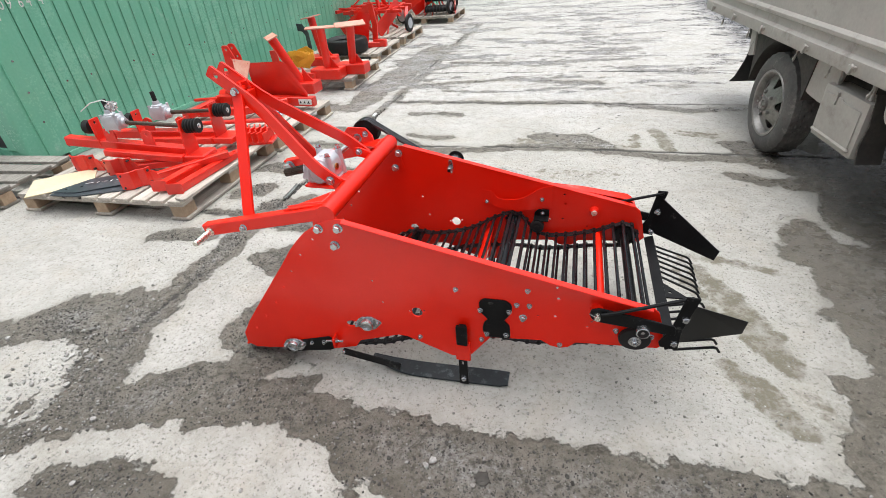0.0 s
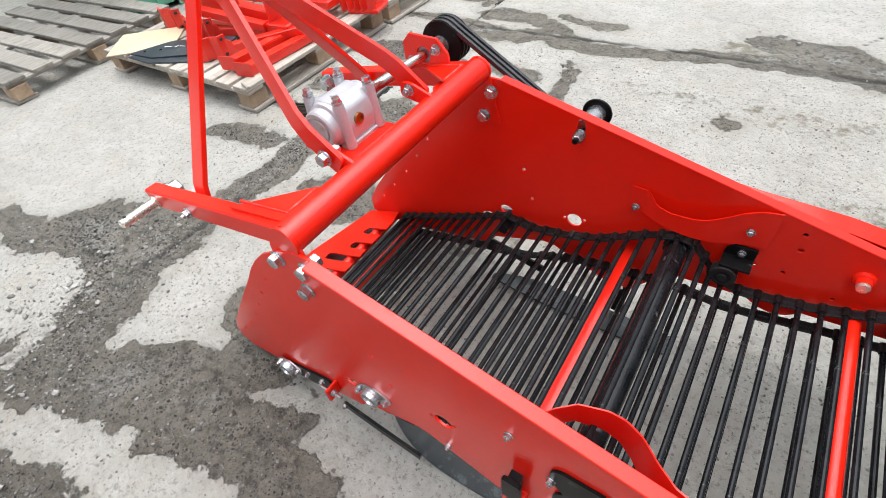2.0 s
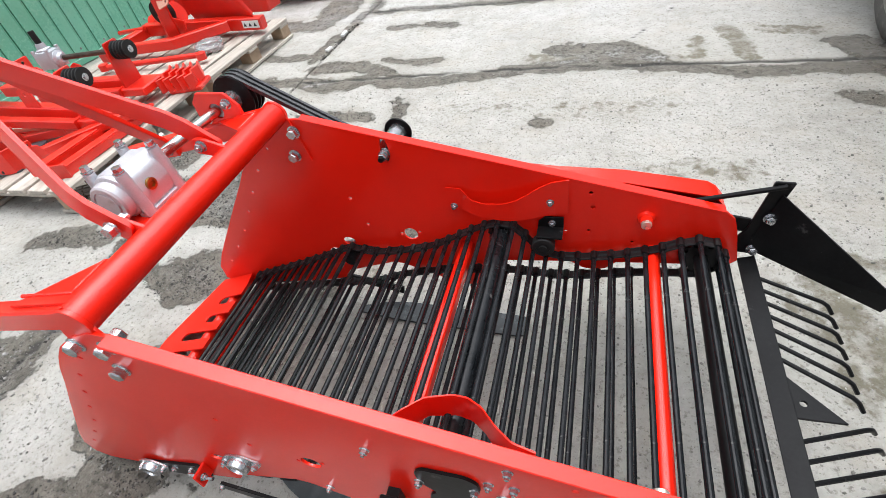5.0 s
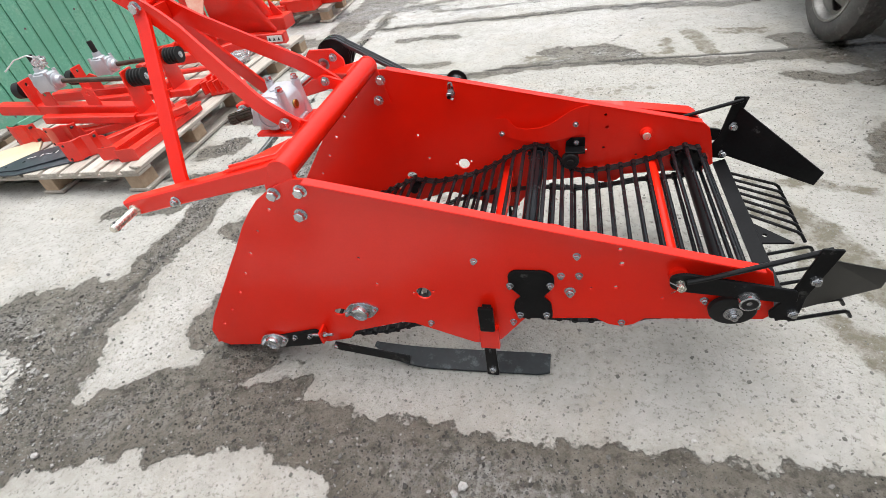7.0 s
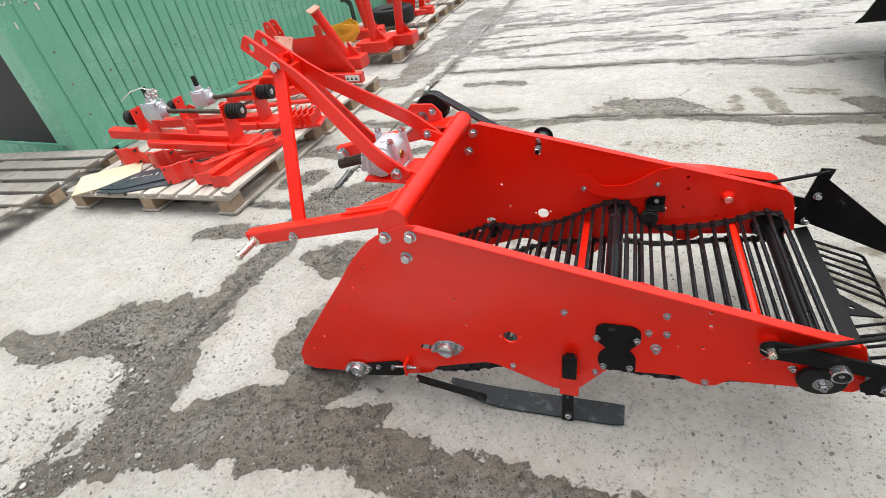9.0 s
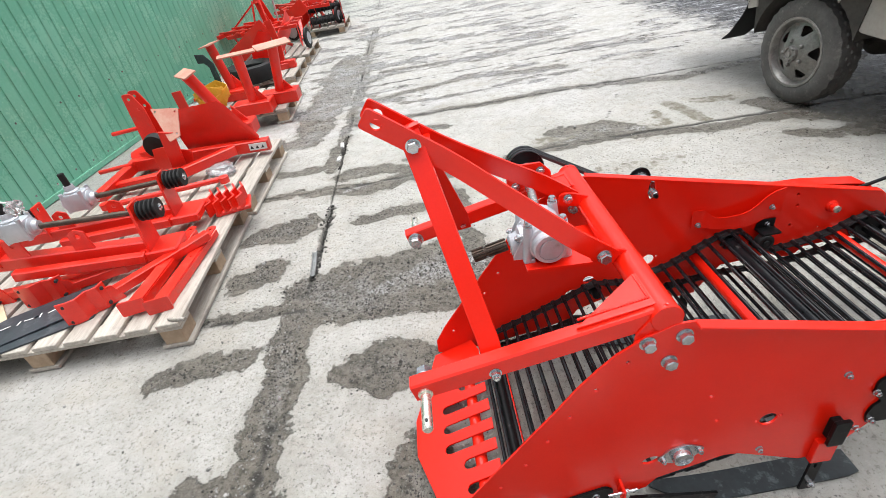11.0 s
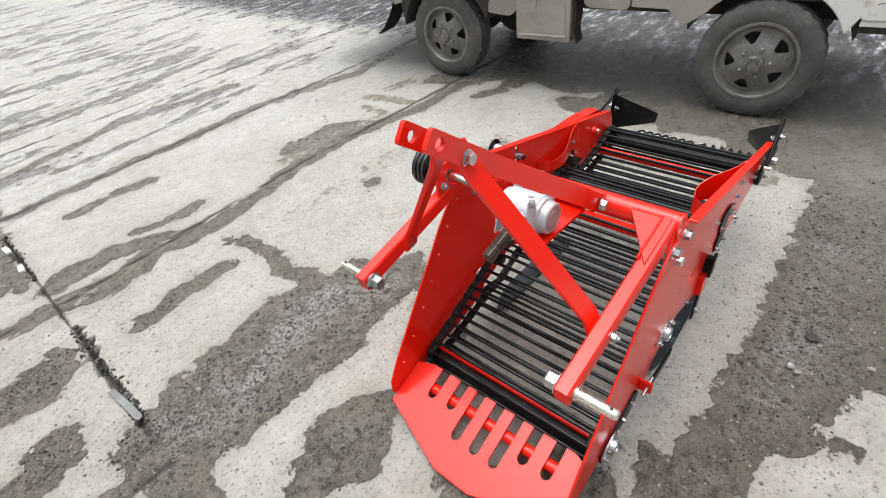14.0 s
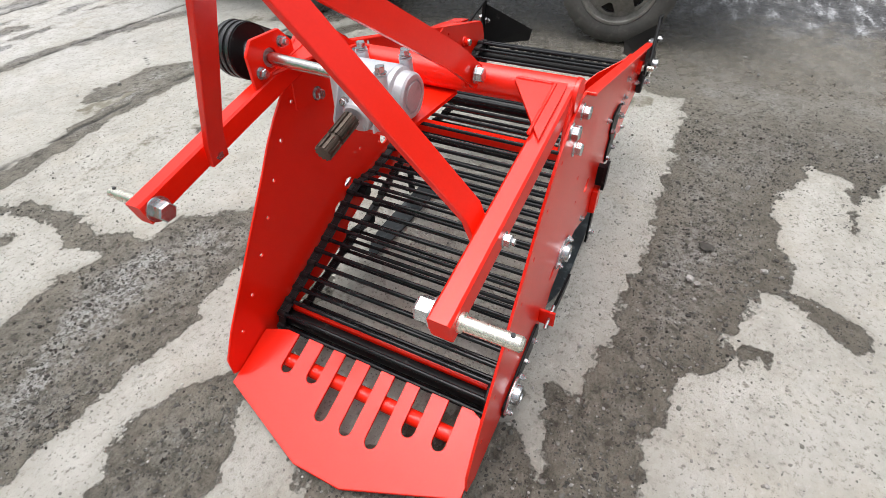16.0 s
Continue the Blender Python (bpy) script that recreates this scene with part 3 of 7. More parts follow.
def concrete():
    m = bpy.data.materials.new("worn_concrete")
    m.use_nodes = True
    nt = m.node_tree
    bsdf = nt.nodes["Principled BSDF"]
    at, gr = nt.nodes.new("ShaderNodeAttribute"), nt.nodes.new("ShaderNodeAttribute")
    at.attribute_name, gr.attribute_name = "damp", "groove"
    pos = nt.nodes.new("ShaderNodeTexCoord").outputs["Object"]
    sep = nt.nodes.new("ShaderNodeSeparateXYZ")
    nt.links.new(pos, sep.inputs[0])

    def cells(scale):
        node = nt.nodes.new("ShaderNodeTexVoronoi")
        node.inputs["Scale"].default_value = scale
        nt.links.new(pos, node.inputs["Vector"])
        pick = nt.nodes.new("ShaderNodeSeparateColor")
        nt.links.new(node.outputs["Color"], pick.inputs[0])
        return node.outputs["Distance"], pick.outputs[0], pick.outputs[1]

    fine = noise_out(nt, 62, 8, 0.72, vector=pos)
    grit = noise_out(nt, 210, 5, 0.75, vector=pos)
    mid = noise_out(nt, 13, 7, 0.66, vector=pos)
    broad = noise_out(nt, 1.9, 5, 0.62, vector=pos)
    clod = noise_out(nt, 30, 5, 0.62, vector=pos)
    tint = noise_out(nt, 4.3, 4, 0.6, vector=pos)
    near_d, near_r, _ = cells(85)
    peb_d, peb_r, peb_g = cells(120)
    edge = noise_out(nt, 7.5, 10, 0.70, vector=pos)
    streak = noise_out(nt, 1.0, 7, 0.66, stretch=(0.85, 2.3, 1.0), vector=pos)
    streak2 = noise_out(nt, 1.0, 7, 0.72, stretch=(3.2, 8.0, 1.0), vector=pos)
    # far off, meltwater lies in ragged streaks between ridges paled by dried lime and painted sky sheen
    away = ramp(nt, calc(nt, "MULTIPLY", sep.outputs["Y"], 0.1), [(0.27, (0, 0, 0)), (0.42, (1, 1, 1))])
    melt = calc(nt, "ADD", calc(nt, "MULTIPLY_ADD", streak, 1.0, -0.555), calc(nt, "MULTIPLY_ADD", streak2, 0.6, -0.30))
    melt = calc(nt, "ADD", calc(nt, "MULTIPLY", away, 0.6), calc(nt, "MULTIPLY_ADD", melt, 1.0, -0.6))
    field = calc(nt, "MAXIMUM", at.outputs["Fac"], melt)
    wet = calc(nt, "ADD", field, calc(nt, "MULTIPLY_ADD", edge, 0.28, -0.14))
    mask = ramp(nt, calc(nt, "MULTIPLY_ADD", wet, calc(nt, "MULTIPLY_ADD", away, -4.0, 14.0), 0.5), [(0.42, (0, 0, 0)), (0.58, (1, 1, 1))])
    # trodden slush: black wet ground under white crumbs
    slush = ramp(nt, calc(nt, "MULTIPLY", calc(nt, "ADD", sep.outputs["X"], calc(nt, "MULTIPLY_ADD", edge, 1.6, -0.8)), 0.25), [(2.30 / 4, (0, 0, 0)), (2.75 / 4, (1, 1, 1))])
    halo = ramp(nt, calc(nt, "MULTIPLY_ADD", calc(nt, "ADD", wet, calc(nt, "MULTIPLY_ADD", tint, 0.14, -0.07)), 5.0, 0.5), [(0.12, (0, 0, 0)), (0.5, (1, 1, 1))])
    inner = ramp(nt, field, [(0.03, (0, 0, 0)), (0.14, (1, 1, 1))])

    pale = ramp(nt, calc(nt, "ADD", calc(nt, "MULTIPLY", broad, 0.45), calc(nt, "MULTIPLY", mid, 0.55)),
                [(0.33, (0.320, 0.307, 0.272)), (0.50, (0.420, 0.409, 0.370)), (0.66, (0.490, 0.481, 0.446))])
    pale = mix(nt, ramp(nt, tint, [(0.50, (0, 0, 0)), (0.68, (0.45, 0.45, 0.45))]), pale, (0.43, 0.395, 0.33))
    # dried lime plus the wet yard's sky sheen, both put into the far colour
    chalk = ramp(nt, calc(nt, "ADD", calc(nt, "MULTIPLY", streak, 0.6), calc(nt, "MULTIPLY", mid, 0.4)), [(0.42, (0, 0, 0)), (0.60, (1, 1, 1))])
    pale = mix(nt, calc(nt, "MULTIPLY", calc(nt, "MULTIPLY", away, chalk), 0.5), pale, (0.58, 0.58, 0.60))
    pale = mix(nt, ramp(nt, fine, [(0.36, (0.9, 0.9, 0.9)), (0.46, (0, 0, 0))]), pale, (0.225, 0.213, 0.182))
    pale = mix(nt, ramp(nt, fine, [(0.57, (0, 0, 0)), (0.70, (0.7, 0.7, 0.7))]), pale, (0.53, 0.52, 0.49))
    dot = calc(nt, "MULTIPLY", ramp(nt, near_d, [(0.22, (1, 1, 1)), (0.36, (0, 0, 0))]), calc(nt, "GREATER_THAN", near_r, 0.93))
    pale = mix(nt, calc(nt, "MULTIPLY", dot, 0.75), pale, (0.17, 0.16, 0.14))
    fl = nt.nodes.new("ShaderNodeAttribute")
    fl.attribute_name = "film"
    worn = ramp(nt, calc(nt, "ADD", fl.outputs["Fac"], calc(nt, "MULTIPLY_ADD", mid, 2.4, -1.2)), [(0.38, (0, 0, 0)), (0.75, (1, 1, 1))])
    smear = calc(nt, "MULTIPLY", worn, ramp(nt, calc(nt, "ADD", calc(nt, "MULTIPLY", mid, 0.6), calc(nt, "MULTIPLY", fine, 0.4)), [(0.40, (0.25, 0.25, 0.25)), (0.54, (1, 1, 1))]))
    pale = mix(nt, calc(nt, "MULTIPLY", smear, 0.95), pale, (0.165, 0.150, 0.108))
    pale = mix(nt, calc(nt, "MULTIPLY", halo, 0.42), pale, (0.265, 0.248, 0.21))

    mud = ramp(nt, calc(nt, "ADD", calc(nt, "MULTIPLY", mid, 0.40), calc(nt, "MULTIPLY", fine, 0.60)),
               [(0.35, (0.048, 0.042, 0.032)), (0.44, (0.135, 0.123, 0.099)), (0.55, (0.212, 0.195, 0.162)), (0.67, (0.33, 0.308, 0.262))])
    dried = calc(nt, "MULTIPLY", inner, ramp(nt, calc(nt, "ADD", calc(nt, "MULTIPLY", broad, 0.6), calc(nt, "MULTIPLY", mid, 0.4)), [(0.46, (0, 0, 0)), (0.58, (0.9, 0.9, 0.9))]))
    mud = mix(nt, calc(nt, "MULTIPLY", dried, ramp(nt, fine, [(0.40, (0, 0, 0)), (0.56, (1, 1, 1))])), mud, (0.48, 0.48, 0.47))
    # far mud lightened likewise, sky sheen painted in with the lime
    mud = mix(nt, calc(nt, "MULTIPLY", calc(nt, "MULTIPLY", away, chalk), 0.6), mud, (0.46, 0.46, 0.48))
    mud = mix(nt, calc(nt, "MULTIPLY", calc(nt, "MULTIPLY", worn, 0.8), ramp(nt, fine, [(0.42, (0, 0, 0)), (0.58, (1, 1, 1))])), mud, (0.52, 0.52, 0.515))
    mud = mix(nt, ramp(nt, calc(nt, "ADD", calc(nt, "MULTIPLY", tint, 0.7), calc(nt, "MULTIPLY", mid, 0.3)), [(0.46, (0, 0, 0)), (0.60, (0.75, 0.75, 0.75))]), mud, (0.240, 0.218, 0.176))
    # clods: trodden lumps with dark wet hollows between them
    mud = mix(nt, ramp(nt, clod, [(0.36, (0.8, 0.8, 0.8)), (0.47, (0, 0, 0))]), mud, (0.058, 0.050, 0.037))
    mud = mix(nt, ramp(nt, clod, [(0.56, (0, 0, 0)), (0.68, (0.5, 0.5, 0.5))]), mud, (0.30, 0.276, 0.228))
    stone = calc(nt, "MULTIPLY", ramp(nt, peb_d, [(0.25, (1, 1, 1)), (0.38, (0, 0, 0))]), calc(nt, "GREATER_THAN", peb_r, 0.90))
    mud = mix(nt, calc(nt, "MULTIPLY", stone, calc(nt, "MULTIPLY_ADD", peb_g, 0.6, 0.0)), mud, (0.42, 0.41, 0.38))
    mud = mix(nt, ramp(nt, grit, [(0.34, (0.7, 0.7, 0.7)), (0.46, (0, 0, 0))]), mud, (0.035, 0.033, 0.028))
    # soaked through on the pickup's side
    soaked = ramp(nt, calc(nt, "MULTIPLY", calc(nt, "ADD", sep.outputs["X"], calc(nt, "MULTIPLY_ADD", edge, 0.8, -0.4)), 0.25), [(0.24, (0, 0, 0)), (0.42, (0.78, 0.78, 0.78))])
    front = ramp(nt, calc(nt, "ADD", calc(nt, "MULTIPLY", sep.outputs["Y"], -1.0), calc(nt, "MULTIPLY_ADD", edge, 0.6, -0.3)), [(0.10, (0, 0, 0)), (0.55, (0.55, 0.55, 0.55))])
    sodden = soaked
    soaked = calc(nt, "MAXIMUM", soaked, front)
    mud = mix(nt, calc(nt, "MULTIPLY", soaked, calc(nt, "SUBTRACT", 1.0, away)), mud, mix(nt, calc(nt, "ADD", calc(nt, "MULTIPLY", fine, 0.5), calc(nt, "MULTIPLY", clod, 0.5)), (0.034, 0.028, 0.020), (0.200, 0.178, 0.140)))
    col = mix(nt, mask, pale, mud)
    col = mix(nt, calc(nt, "MULTIPLY", gr.outputs["Fac"], 0.92), col, mix(nt, fine, (0.008, 0.008, 0.007), (0.07, 0.065, 0.055)))
    lumps = noise_out(nt, 7, 9, 0.74, stretch=(0.45, 1.7, 1), vector=pos)
    crumbs = ramp(nt, calc(nt, "ADD", calc(nt, "MULTIPLY", lumps, 0.75), calc(nt, "MULTIPLY", fine, 0.25)),
                  [(0.43, (0.022, 0.022, 0.023)), (0.52, (0.07, 0.07, 0.073)), (0.555, (0.24, 0.245, 0.255)), (0.62, (0.68, 0.69, 0.71))])
    crumbs = mix(nt, ramp(nt, broad, [(0.36, (0.5, 0.5, 0.5)), (0.50, (0, 0, 0))]), crumbs, (0.09, 0.086, 0.08))
    col = mix(nt, slush, col, crumbs)
    nt.links.new(col, bsdf.inputs["Base Color"])
    dull = calc(nt, "MULTIPLY_ADD", mid, 0.2, 0.75)
    slick = calc(nt, "MULTIPLY_ADD", mid, 0.5, calc(nt, "MULTIPLY_ADD", sodden, -0.34, 0.28))
    rg = nt.nodes.new("ShaderNodeMix")
    nt.links.new(mask, rg.inputs[0])
    nt.links.new(dull, rg.inputs[2])
    nt.links.new(slick, rg.inputs[3])
    nt.links.new(rg.outputs[0], bsdf.inputs["Roughness"])
    bp = nt.nodes.new("ShaderNodeBump")
    bp.inputs["Strength"].default_value, bp.inputs["Distance"].default_value = 0.9, 0.010
    high = calc(nt, "ADD", calc(nt, "MULTIPLY", fine, calc(nt, "MULTIPLY_ADD", mask, 0.9, 1.1)), calc(nt, "MULTIPLY", mid, 0.9))
    high = calc(nt, "ADD", high, calc(nt, "MULTIPLY", stone, calc(nt, "MULTIPLY", mask, 0.3)))
    high = calc(nt, "ADD", high, calc(nt, "MULTIPLY", clod, calc(nt, "MULTIPLY", mask, 1.3)))
    high = calc(nt, "SUBTRACT", high, calc(nt, "MULTIPLY", dot, 0.12))
    high = calc(nt, "ADD", high, calc(nt, "MULTIPLY", grit, calc(nt, "MULTIPLY_ADD", mask, 0.25, 0.1)))
    nt.links.new(calc(nt, "MULTIPLY_ADD", calc(nt, "MULTIPLY", sodden, mask), -0.6, 1.0), bp.inputs["Strength"])
    nt.links.new(high, bp.inputs["Height"])
    nt.links.new(bp.outputs["Normal"], bsdf.inputs["Normal"])
    return m


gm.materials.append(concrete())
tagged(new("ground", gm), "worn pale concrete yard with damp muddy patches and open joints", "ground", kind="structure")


# unseen plain wall, added behind to dim low sky light and reflections
shut = box((-14.0, -9.3, -0.02), (14.0, -9.0, 4.2), 0.01)
UNSEEN_GREY = surface("unseen_wall_grey", (0.22, 0.21, 0.20), (0.32, 0.31, 0.29), (0.8, 0.95), grain=30, broad=2, bump=0.3)
solo("unseen_wall", shut, UNSEEN_GREY, "plain grey wall, unseen, added to dim reflections and low light", "wall", kind="structure")


# ---- potato digger ----
digger = thing("potato_digger", "bright red tractor-mounted potato digger with black chain conveyor on concrete", "machine")
YN, YF, TH = 0.002, 0.666, 0.006   # outer face of the one side plate, inner face of the other, thickness
MID = (YN + YF + TH) / 2
FLIP = Matrix(((1, 0, 0, 0), (0, -1, 0, 2 * MID), (0, 0, 1, 0), (0, 0, 0, 1)))


def side_outline():
    front = [(-0.90, 0.040), (-0.940, 0.060), (-0.938, 0.115), (-0.895, 0.185), (-0.80, 0.31), (-0.722, 0.412), (-0.664, 0.486),
             (-0.610, 0.560), (-0.570, 0.606), (-0.530, 0.645), (-0.470, 0.684), (-0.415, 0.706)]
    back = [(-0.375, 0.706), (0.632, 0.463), (0.652, 0.445), (0.664, 0.41), (0.685, 0.315), (0.668, 0.297), (0.412, 0.28),
            (0.388, 0.256), (0.36, 0.246), (0.328, 0.252), (0.295, 0.272), (0.118, 0.258), (0.05, 0.165), (0.022, 0.144), (-0.03, 0.142),
            (-0.20, 0.212), (-0.235, 0.214), (-0.40, 0.158), (-0.425, 0.122), (-0.50, 0.100), (-0.56, 0.086)]
    return front + back


HOLES = [circle(-0.150, 0.338, 0.021, 18), circle(-0.178, 0.337, 0.0045, 8), circle(-0.122, 0.347, 0.0045, 8), circle(-0.306, 0.460, 0.005, 8),
         circle(-0.278, 0.366, 0.005, 8), circle(-0.424, 0.244, 0.022, 14, 0.6, 0.3), circle(0.281, 0.380, 0.004, 8),
         circle(0.337, 0.386, 0.005, 8), circle(0.344, 0.462, 0.006, 8), circle(0.337, 0.505, 0.005, 8), circle(0.443, 0.355, 0.004, 8),
         circle(-0.504, 0.618, 0.005, 8), circle(-0.569, 0.547, 0.005, 8), circle(-0.626, 0.468, 0.005, 8), circle(-0.679, 0.390, 0.005, 8),
         circle(-0.735, 0.310, 0.005, 8), circle(-0.803, 0.228, 0.005, 8), circle(-0.868, 0.155, 0.005, 8)]


def side_plate(near):
    holes = list(HOLES)
    if not near:
        holes = holes + [circle(-0.162, 0.618, 0.011, 14, 3.2), circle(-0.36, 0.292, 0.020, 14, 0.8)]
    bm = sheet(side_outline(), upright(YN), TH, holes, 0.0008)
    # rim folded outwards along the top
    add_sheet(bm, [(-0.375, 0.7072), (0.632, 0.4642), (0.628, 0.458), (-0.376, 0.700)], upright(YN - 0.0195), 0.026, bevel=0.0015)
    if not near:
        bm.transform(FLIP)
    return part("side_plate", bm, RED, digger)


side_plate(True)
side_plate(False)


def both(name, make, material, label="", parent=None):
    """A part on the one side and its mirror on the other."""
    a = part(name, make(), material, parent or digger, label)
    bm = make()
    bm.transform(FLIP)
    return a, part(name, bm, material, parent or digger, label)


# cross tube with its end plates
part("cross_tube", cyl((-0.432, 0.012, 0.722), (-0.432, YF - 0.006, 0.722), 0.031, 28), RED, digger)


def end_cap():
    bm = sheet(circle(-0.432, 0.722, 0.0325, 24), upright(0.004), 0.009, bevel=0.001)
    return bm


both("tube_end", end_cap, RED)


def tab():
    return sheet(rounded([(-0.50, 0.59), (-0.372, 0.585), (-0.40, 0.715), (-0.455, 0.735), (-0.49, 0.69)], 0.01), upright(YN + TH), 0.006,
                 bevel=0.0008)


both("end_plate", tab, RED)
for y, d in ((YN, -1), (YF + TH, 1)):
    for x, z in ((-0.469, 0.667), (-0.395, 0.674), (-0.419, 0.604)):
        bolt(digger, (x, y, z), (0, d, 0), BOLT_L)
for x, z in ((-0.395, 0.674), (-0.419, 0.604)):
    bolt(digger, (x, YF - 0.006, z), (0, -1, 0), BOLT_L)
    bolt(digger, (x, YN + TH + 0.006, z), (0, 1, 0), BOLT_L)


# lower hitch arms with pins, gussets
def hitch_arm():
    bm = run([(-0.955, 0.034, 0.610), (-0.78, 0.032, 0.648), (-0.478, 0.030, 0.712), (-0.425, 0.030, 0.726)], flat(0.036, 0.048, 0.004))
    return bm


def gusset():
    pts = [(-0.605, 0.026), (-0.458, 0.125), (-0.440, 0.125), (-0.440, 0.026)]
    return sheet(pts, Matrix(((1, 0, 0, 0), (0, 1, 0, 0), (0.20, 0, 1, 0.832), (0, 0, 0, 1))), 0.006)


both("hitch_arm", hitch_arm, RED)
both("gusset", gusset, RED)


def weld(p, q, r=0.0038):
    """A rippled weld bead between two points."""
    p, q = Vector(p), Vector(q)
    n = max(4, round((q - p).length / 0.006))
    bm = bmesh.new()
    ring = None
    way = aim(p, q)
    for k in range(2 * n + 1):
        rr = r * (1.0 if k % 2 else 0.72) * (0.55 if k in (0, 2 * n) else 1) * random.uniform(0.92, 1.08)
        z = (q - p).length * k / (2 * n)
        now = [bm.verts.new(way @ Vector((rr * math.cos(a), rr * math.sin(a), z))) for a in (math.pi * j / 4 for j in range(8))]
        if ring:
            for j in range(8):
                bm.faces.new((ring[j], ring[(j + 1) % 8], now[(j + 1) % 8], now[j]))
        else:
            bm.faces.new(now)
        ring = now
    bm.faces.new(ring)
    return bm


both("weld_bead", lambda: weld((-0.598, 0.047, 0.7185), (-0.452, 0.047, 0.7478)), RED)
both("weld_bead", lambda: weld((-0.455, 0.050, 0.7465), (-0.455, 0.124, 0.7465)), RED)
both("weld_bead", lambda: weld((-0.466, 0.014, 0.722), (-0.432, 0.012, 0.757), 0.0032), RED)


def pin_bore(name, p, q, r):
    bm = lathe(p, q, [(r * 0.8, 0), (r, 0.003), (r, 0.088), (r * 0.75, 0.092)], 20)
    return bm


for side in (0, 1):
    def at(x, y, z, side=side):
        return Vector((x, 2 * MID - y if side else y, z))
    out = 1 if side else -1
    pin = part("hitch_pin", pin_bore("pin", at(-0.930, 0.016, 0.611), at(-0.930, -0.08, 0.611), 0.0115), GOLD, digger, "yellow zinc hitch pin with a cross hole")
    # not bored: a dark plug gives the shade inside the cross hole
    hole = cyl(at(-0.930, -0.060, 0.597), at(-0.930, -0.060, 0.625), 0.0035, 10)
    part("cross_hole", hole, DARK, pin)
    part("collar", cyl(at(-0.930, 0.016, 0.611), at(-0.930, 0.010, 0.611), 0.016, 18, bevel=0.001), GOLD, pin)
    bolt(digger, at(-0.930, 0.053, 0.611), (0, -out, 0), bolt_mesh(0.034, 0.75, washer=True), "pin_nut")
    bolt(digger, at(-0.778, 0.014, 0.640), (0, out, 0), BOLT_M)
    bolt(digger, at(-0.778, 0.050, 0.640), (0, -out, 0), BOLT_M)


BOLT_TOP = bolt_mesh(0.024, 0.55)


# mast: two flat bars from the cross tube to the top link, and their struts
def mast_bar_sheet(side):
    """A flat bar with a rounded head and the link hole cut through it, bent inwards along its length."""
    s = 1 if side else -1
    L = 0.638
    outline = rounded([(0.012, -0.0225), (L, -0.0225), (L, 0.0225), (0.012, 0.0225)], 0.009)
    bm = sheet(outline, Matrix(), 0.010, [circle(L - 0.032, 0.0, 0.0125, 16)])
    for k in (0.10, 0.14, 0.40, 0.46):
        bmesh.ops.bisect_plane(bm, geom=bm.verts[:] + bm.edges[:] + bm.faces[:], plane_co=(k, 0, 0), plane_no=(1, 0, 0))
    def off(u):
        if u < 0.12:
            return 0.142
        if u < 0.43:
            return 0.142 + (0.038 - 0.142) * (u - 0.12) / 0.31
        return 0.038 + (0.032 - 0.038) * (u - 0.43) / 0.22
    slope = math.atan2(0.370, 0.480)
    for v in bm.verts:
        u, w, t = v.co
        x = -0.455 - u * math.cos(slope) + w * math.sin(slope)
        z = 0.731 + u * math.sin(slope) + w * math.cos(slope)
        v.co = (x, 0.341 + s * (off(u) + t - 0.005), z)
    return bm


def strut(side):
    s = 1 if side else -1
    top, low = Vector((-0.868, 0.341 + s * 0.022, 1.043)), Vector((-0.775, MID + s * 0.285, 0.655))
    way = (low - top).normalized()
    pts = [top - way * 0.005 + Vector((-0.004, 0, 0.02)), top + way * 0.05, low - way * 0.03, low + Vector((0.0, 0, -0.03))]
    return run(pts, flat(0.012, 0.046, 0.0015), up=(1, 0, 0.3))


for side in (0, 1):
    s = 1 if side else -1
    part("mast_bar", mast_bar_sheet(side), RED, digger)
    part("strut", strut(side), RED, digger)
    bolt(digger, (-0.868, 0.341 + s * 0.039, 1.043), (0, s, 0), BOLT_M if side else BOLT_TOP)
    bolt(digger, (-0.492, MID + s * 0.148, 0.757), (0, s, 0), BOLT_TOP)
    bolt(digger, (-0.492, MID + s * 0.128, 0.757), (0, -s, 0), BOLT_M)
    lug = sheet(rounded([(-0.52, 0.738), (-0.43, 0.722), (-0.43, 0.752), (-0.49, 0.775), (-0.515, 0.772)], 0.012), upright(MID + s * 0.132 - 0.004), 0.008,
                bevel=0.001)
    part("mast_lug", lug, RED, digger)
part("mast_spacer", cyl((-0.868, 0.341 - 0.028, 1.043), (-0.868, 0.341 + 0.028, 1.043), 0.011, 16), RED, digger)
part("mast_web", box((-0.845, 0.341 - 0.030, 0.995), (-0.83, 0.341 + 0.030, 1.040), 0.001), RED, digger)

# gearbox on its bracket, output shaft and belt drive
bracket = sheet([(-0.650, 0.268), (-0.44, 0.255), (-0.44, 0.425), (-0.650, 0.412)], pose(0, 0, 0.684), 0.008)
part("gearbox_bracket", bracket, RED, digger)
bm = bmesh.new()
# barrel with flat chamfered cheeks, stepped end caps, corner columns and ribs towards the drive
hull = rounded([(-0.652, 0.700), (-0.536, 0.700), (-0.530, 0.745), (-0.540, 0.788), (-0.566, 0.806), (-0.620, 0.806), (-0.648, 0.786), (-0.658, 0.745)], 0.010)
add_sheet(bm, hull, upright(0.296), 0.122, bevel=0.006)
add_lathe(bm, (-0.590, 0.298, 0.750), (-0.590, 0.20, 0.750), [(0.058, 0), (0.057, 0.010), (0.050, 0.014), (0.049, 0.034), (0.045, 0.039), (0.036, 0.0395), (0.035, 0.036), (0.031, 0.036), (0.030, 0.0405), (0.0, 0.0415)], 36)
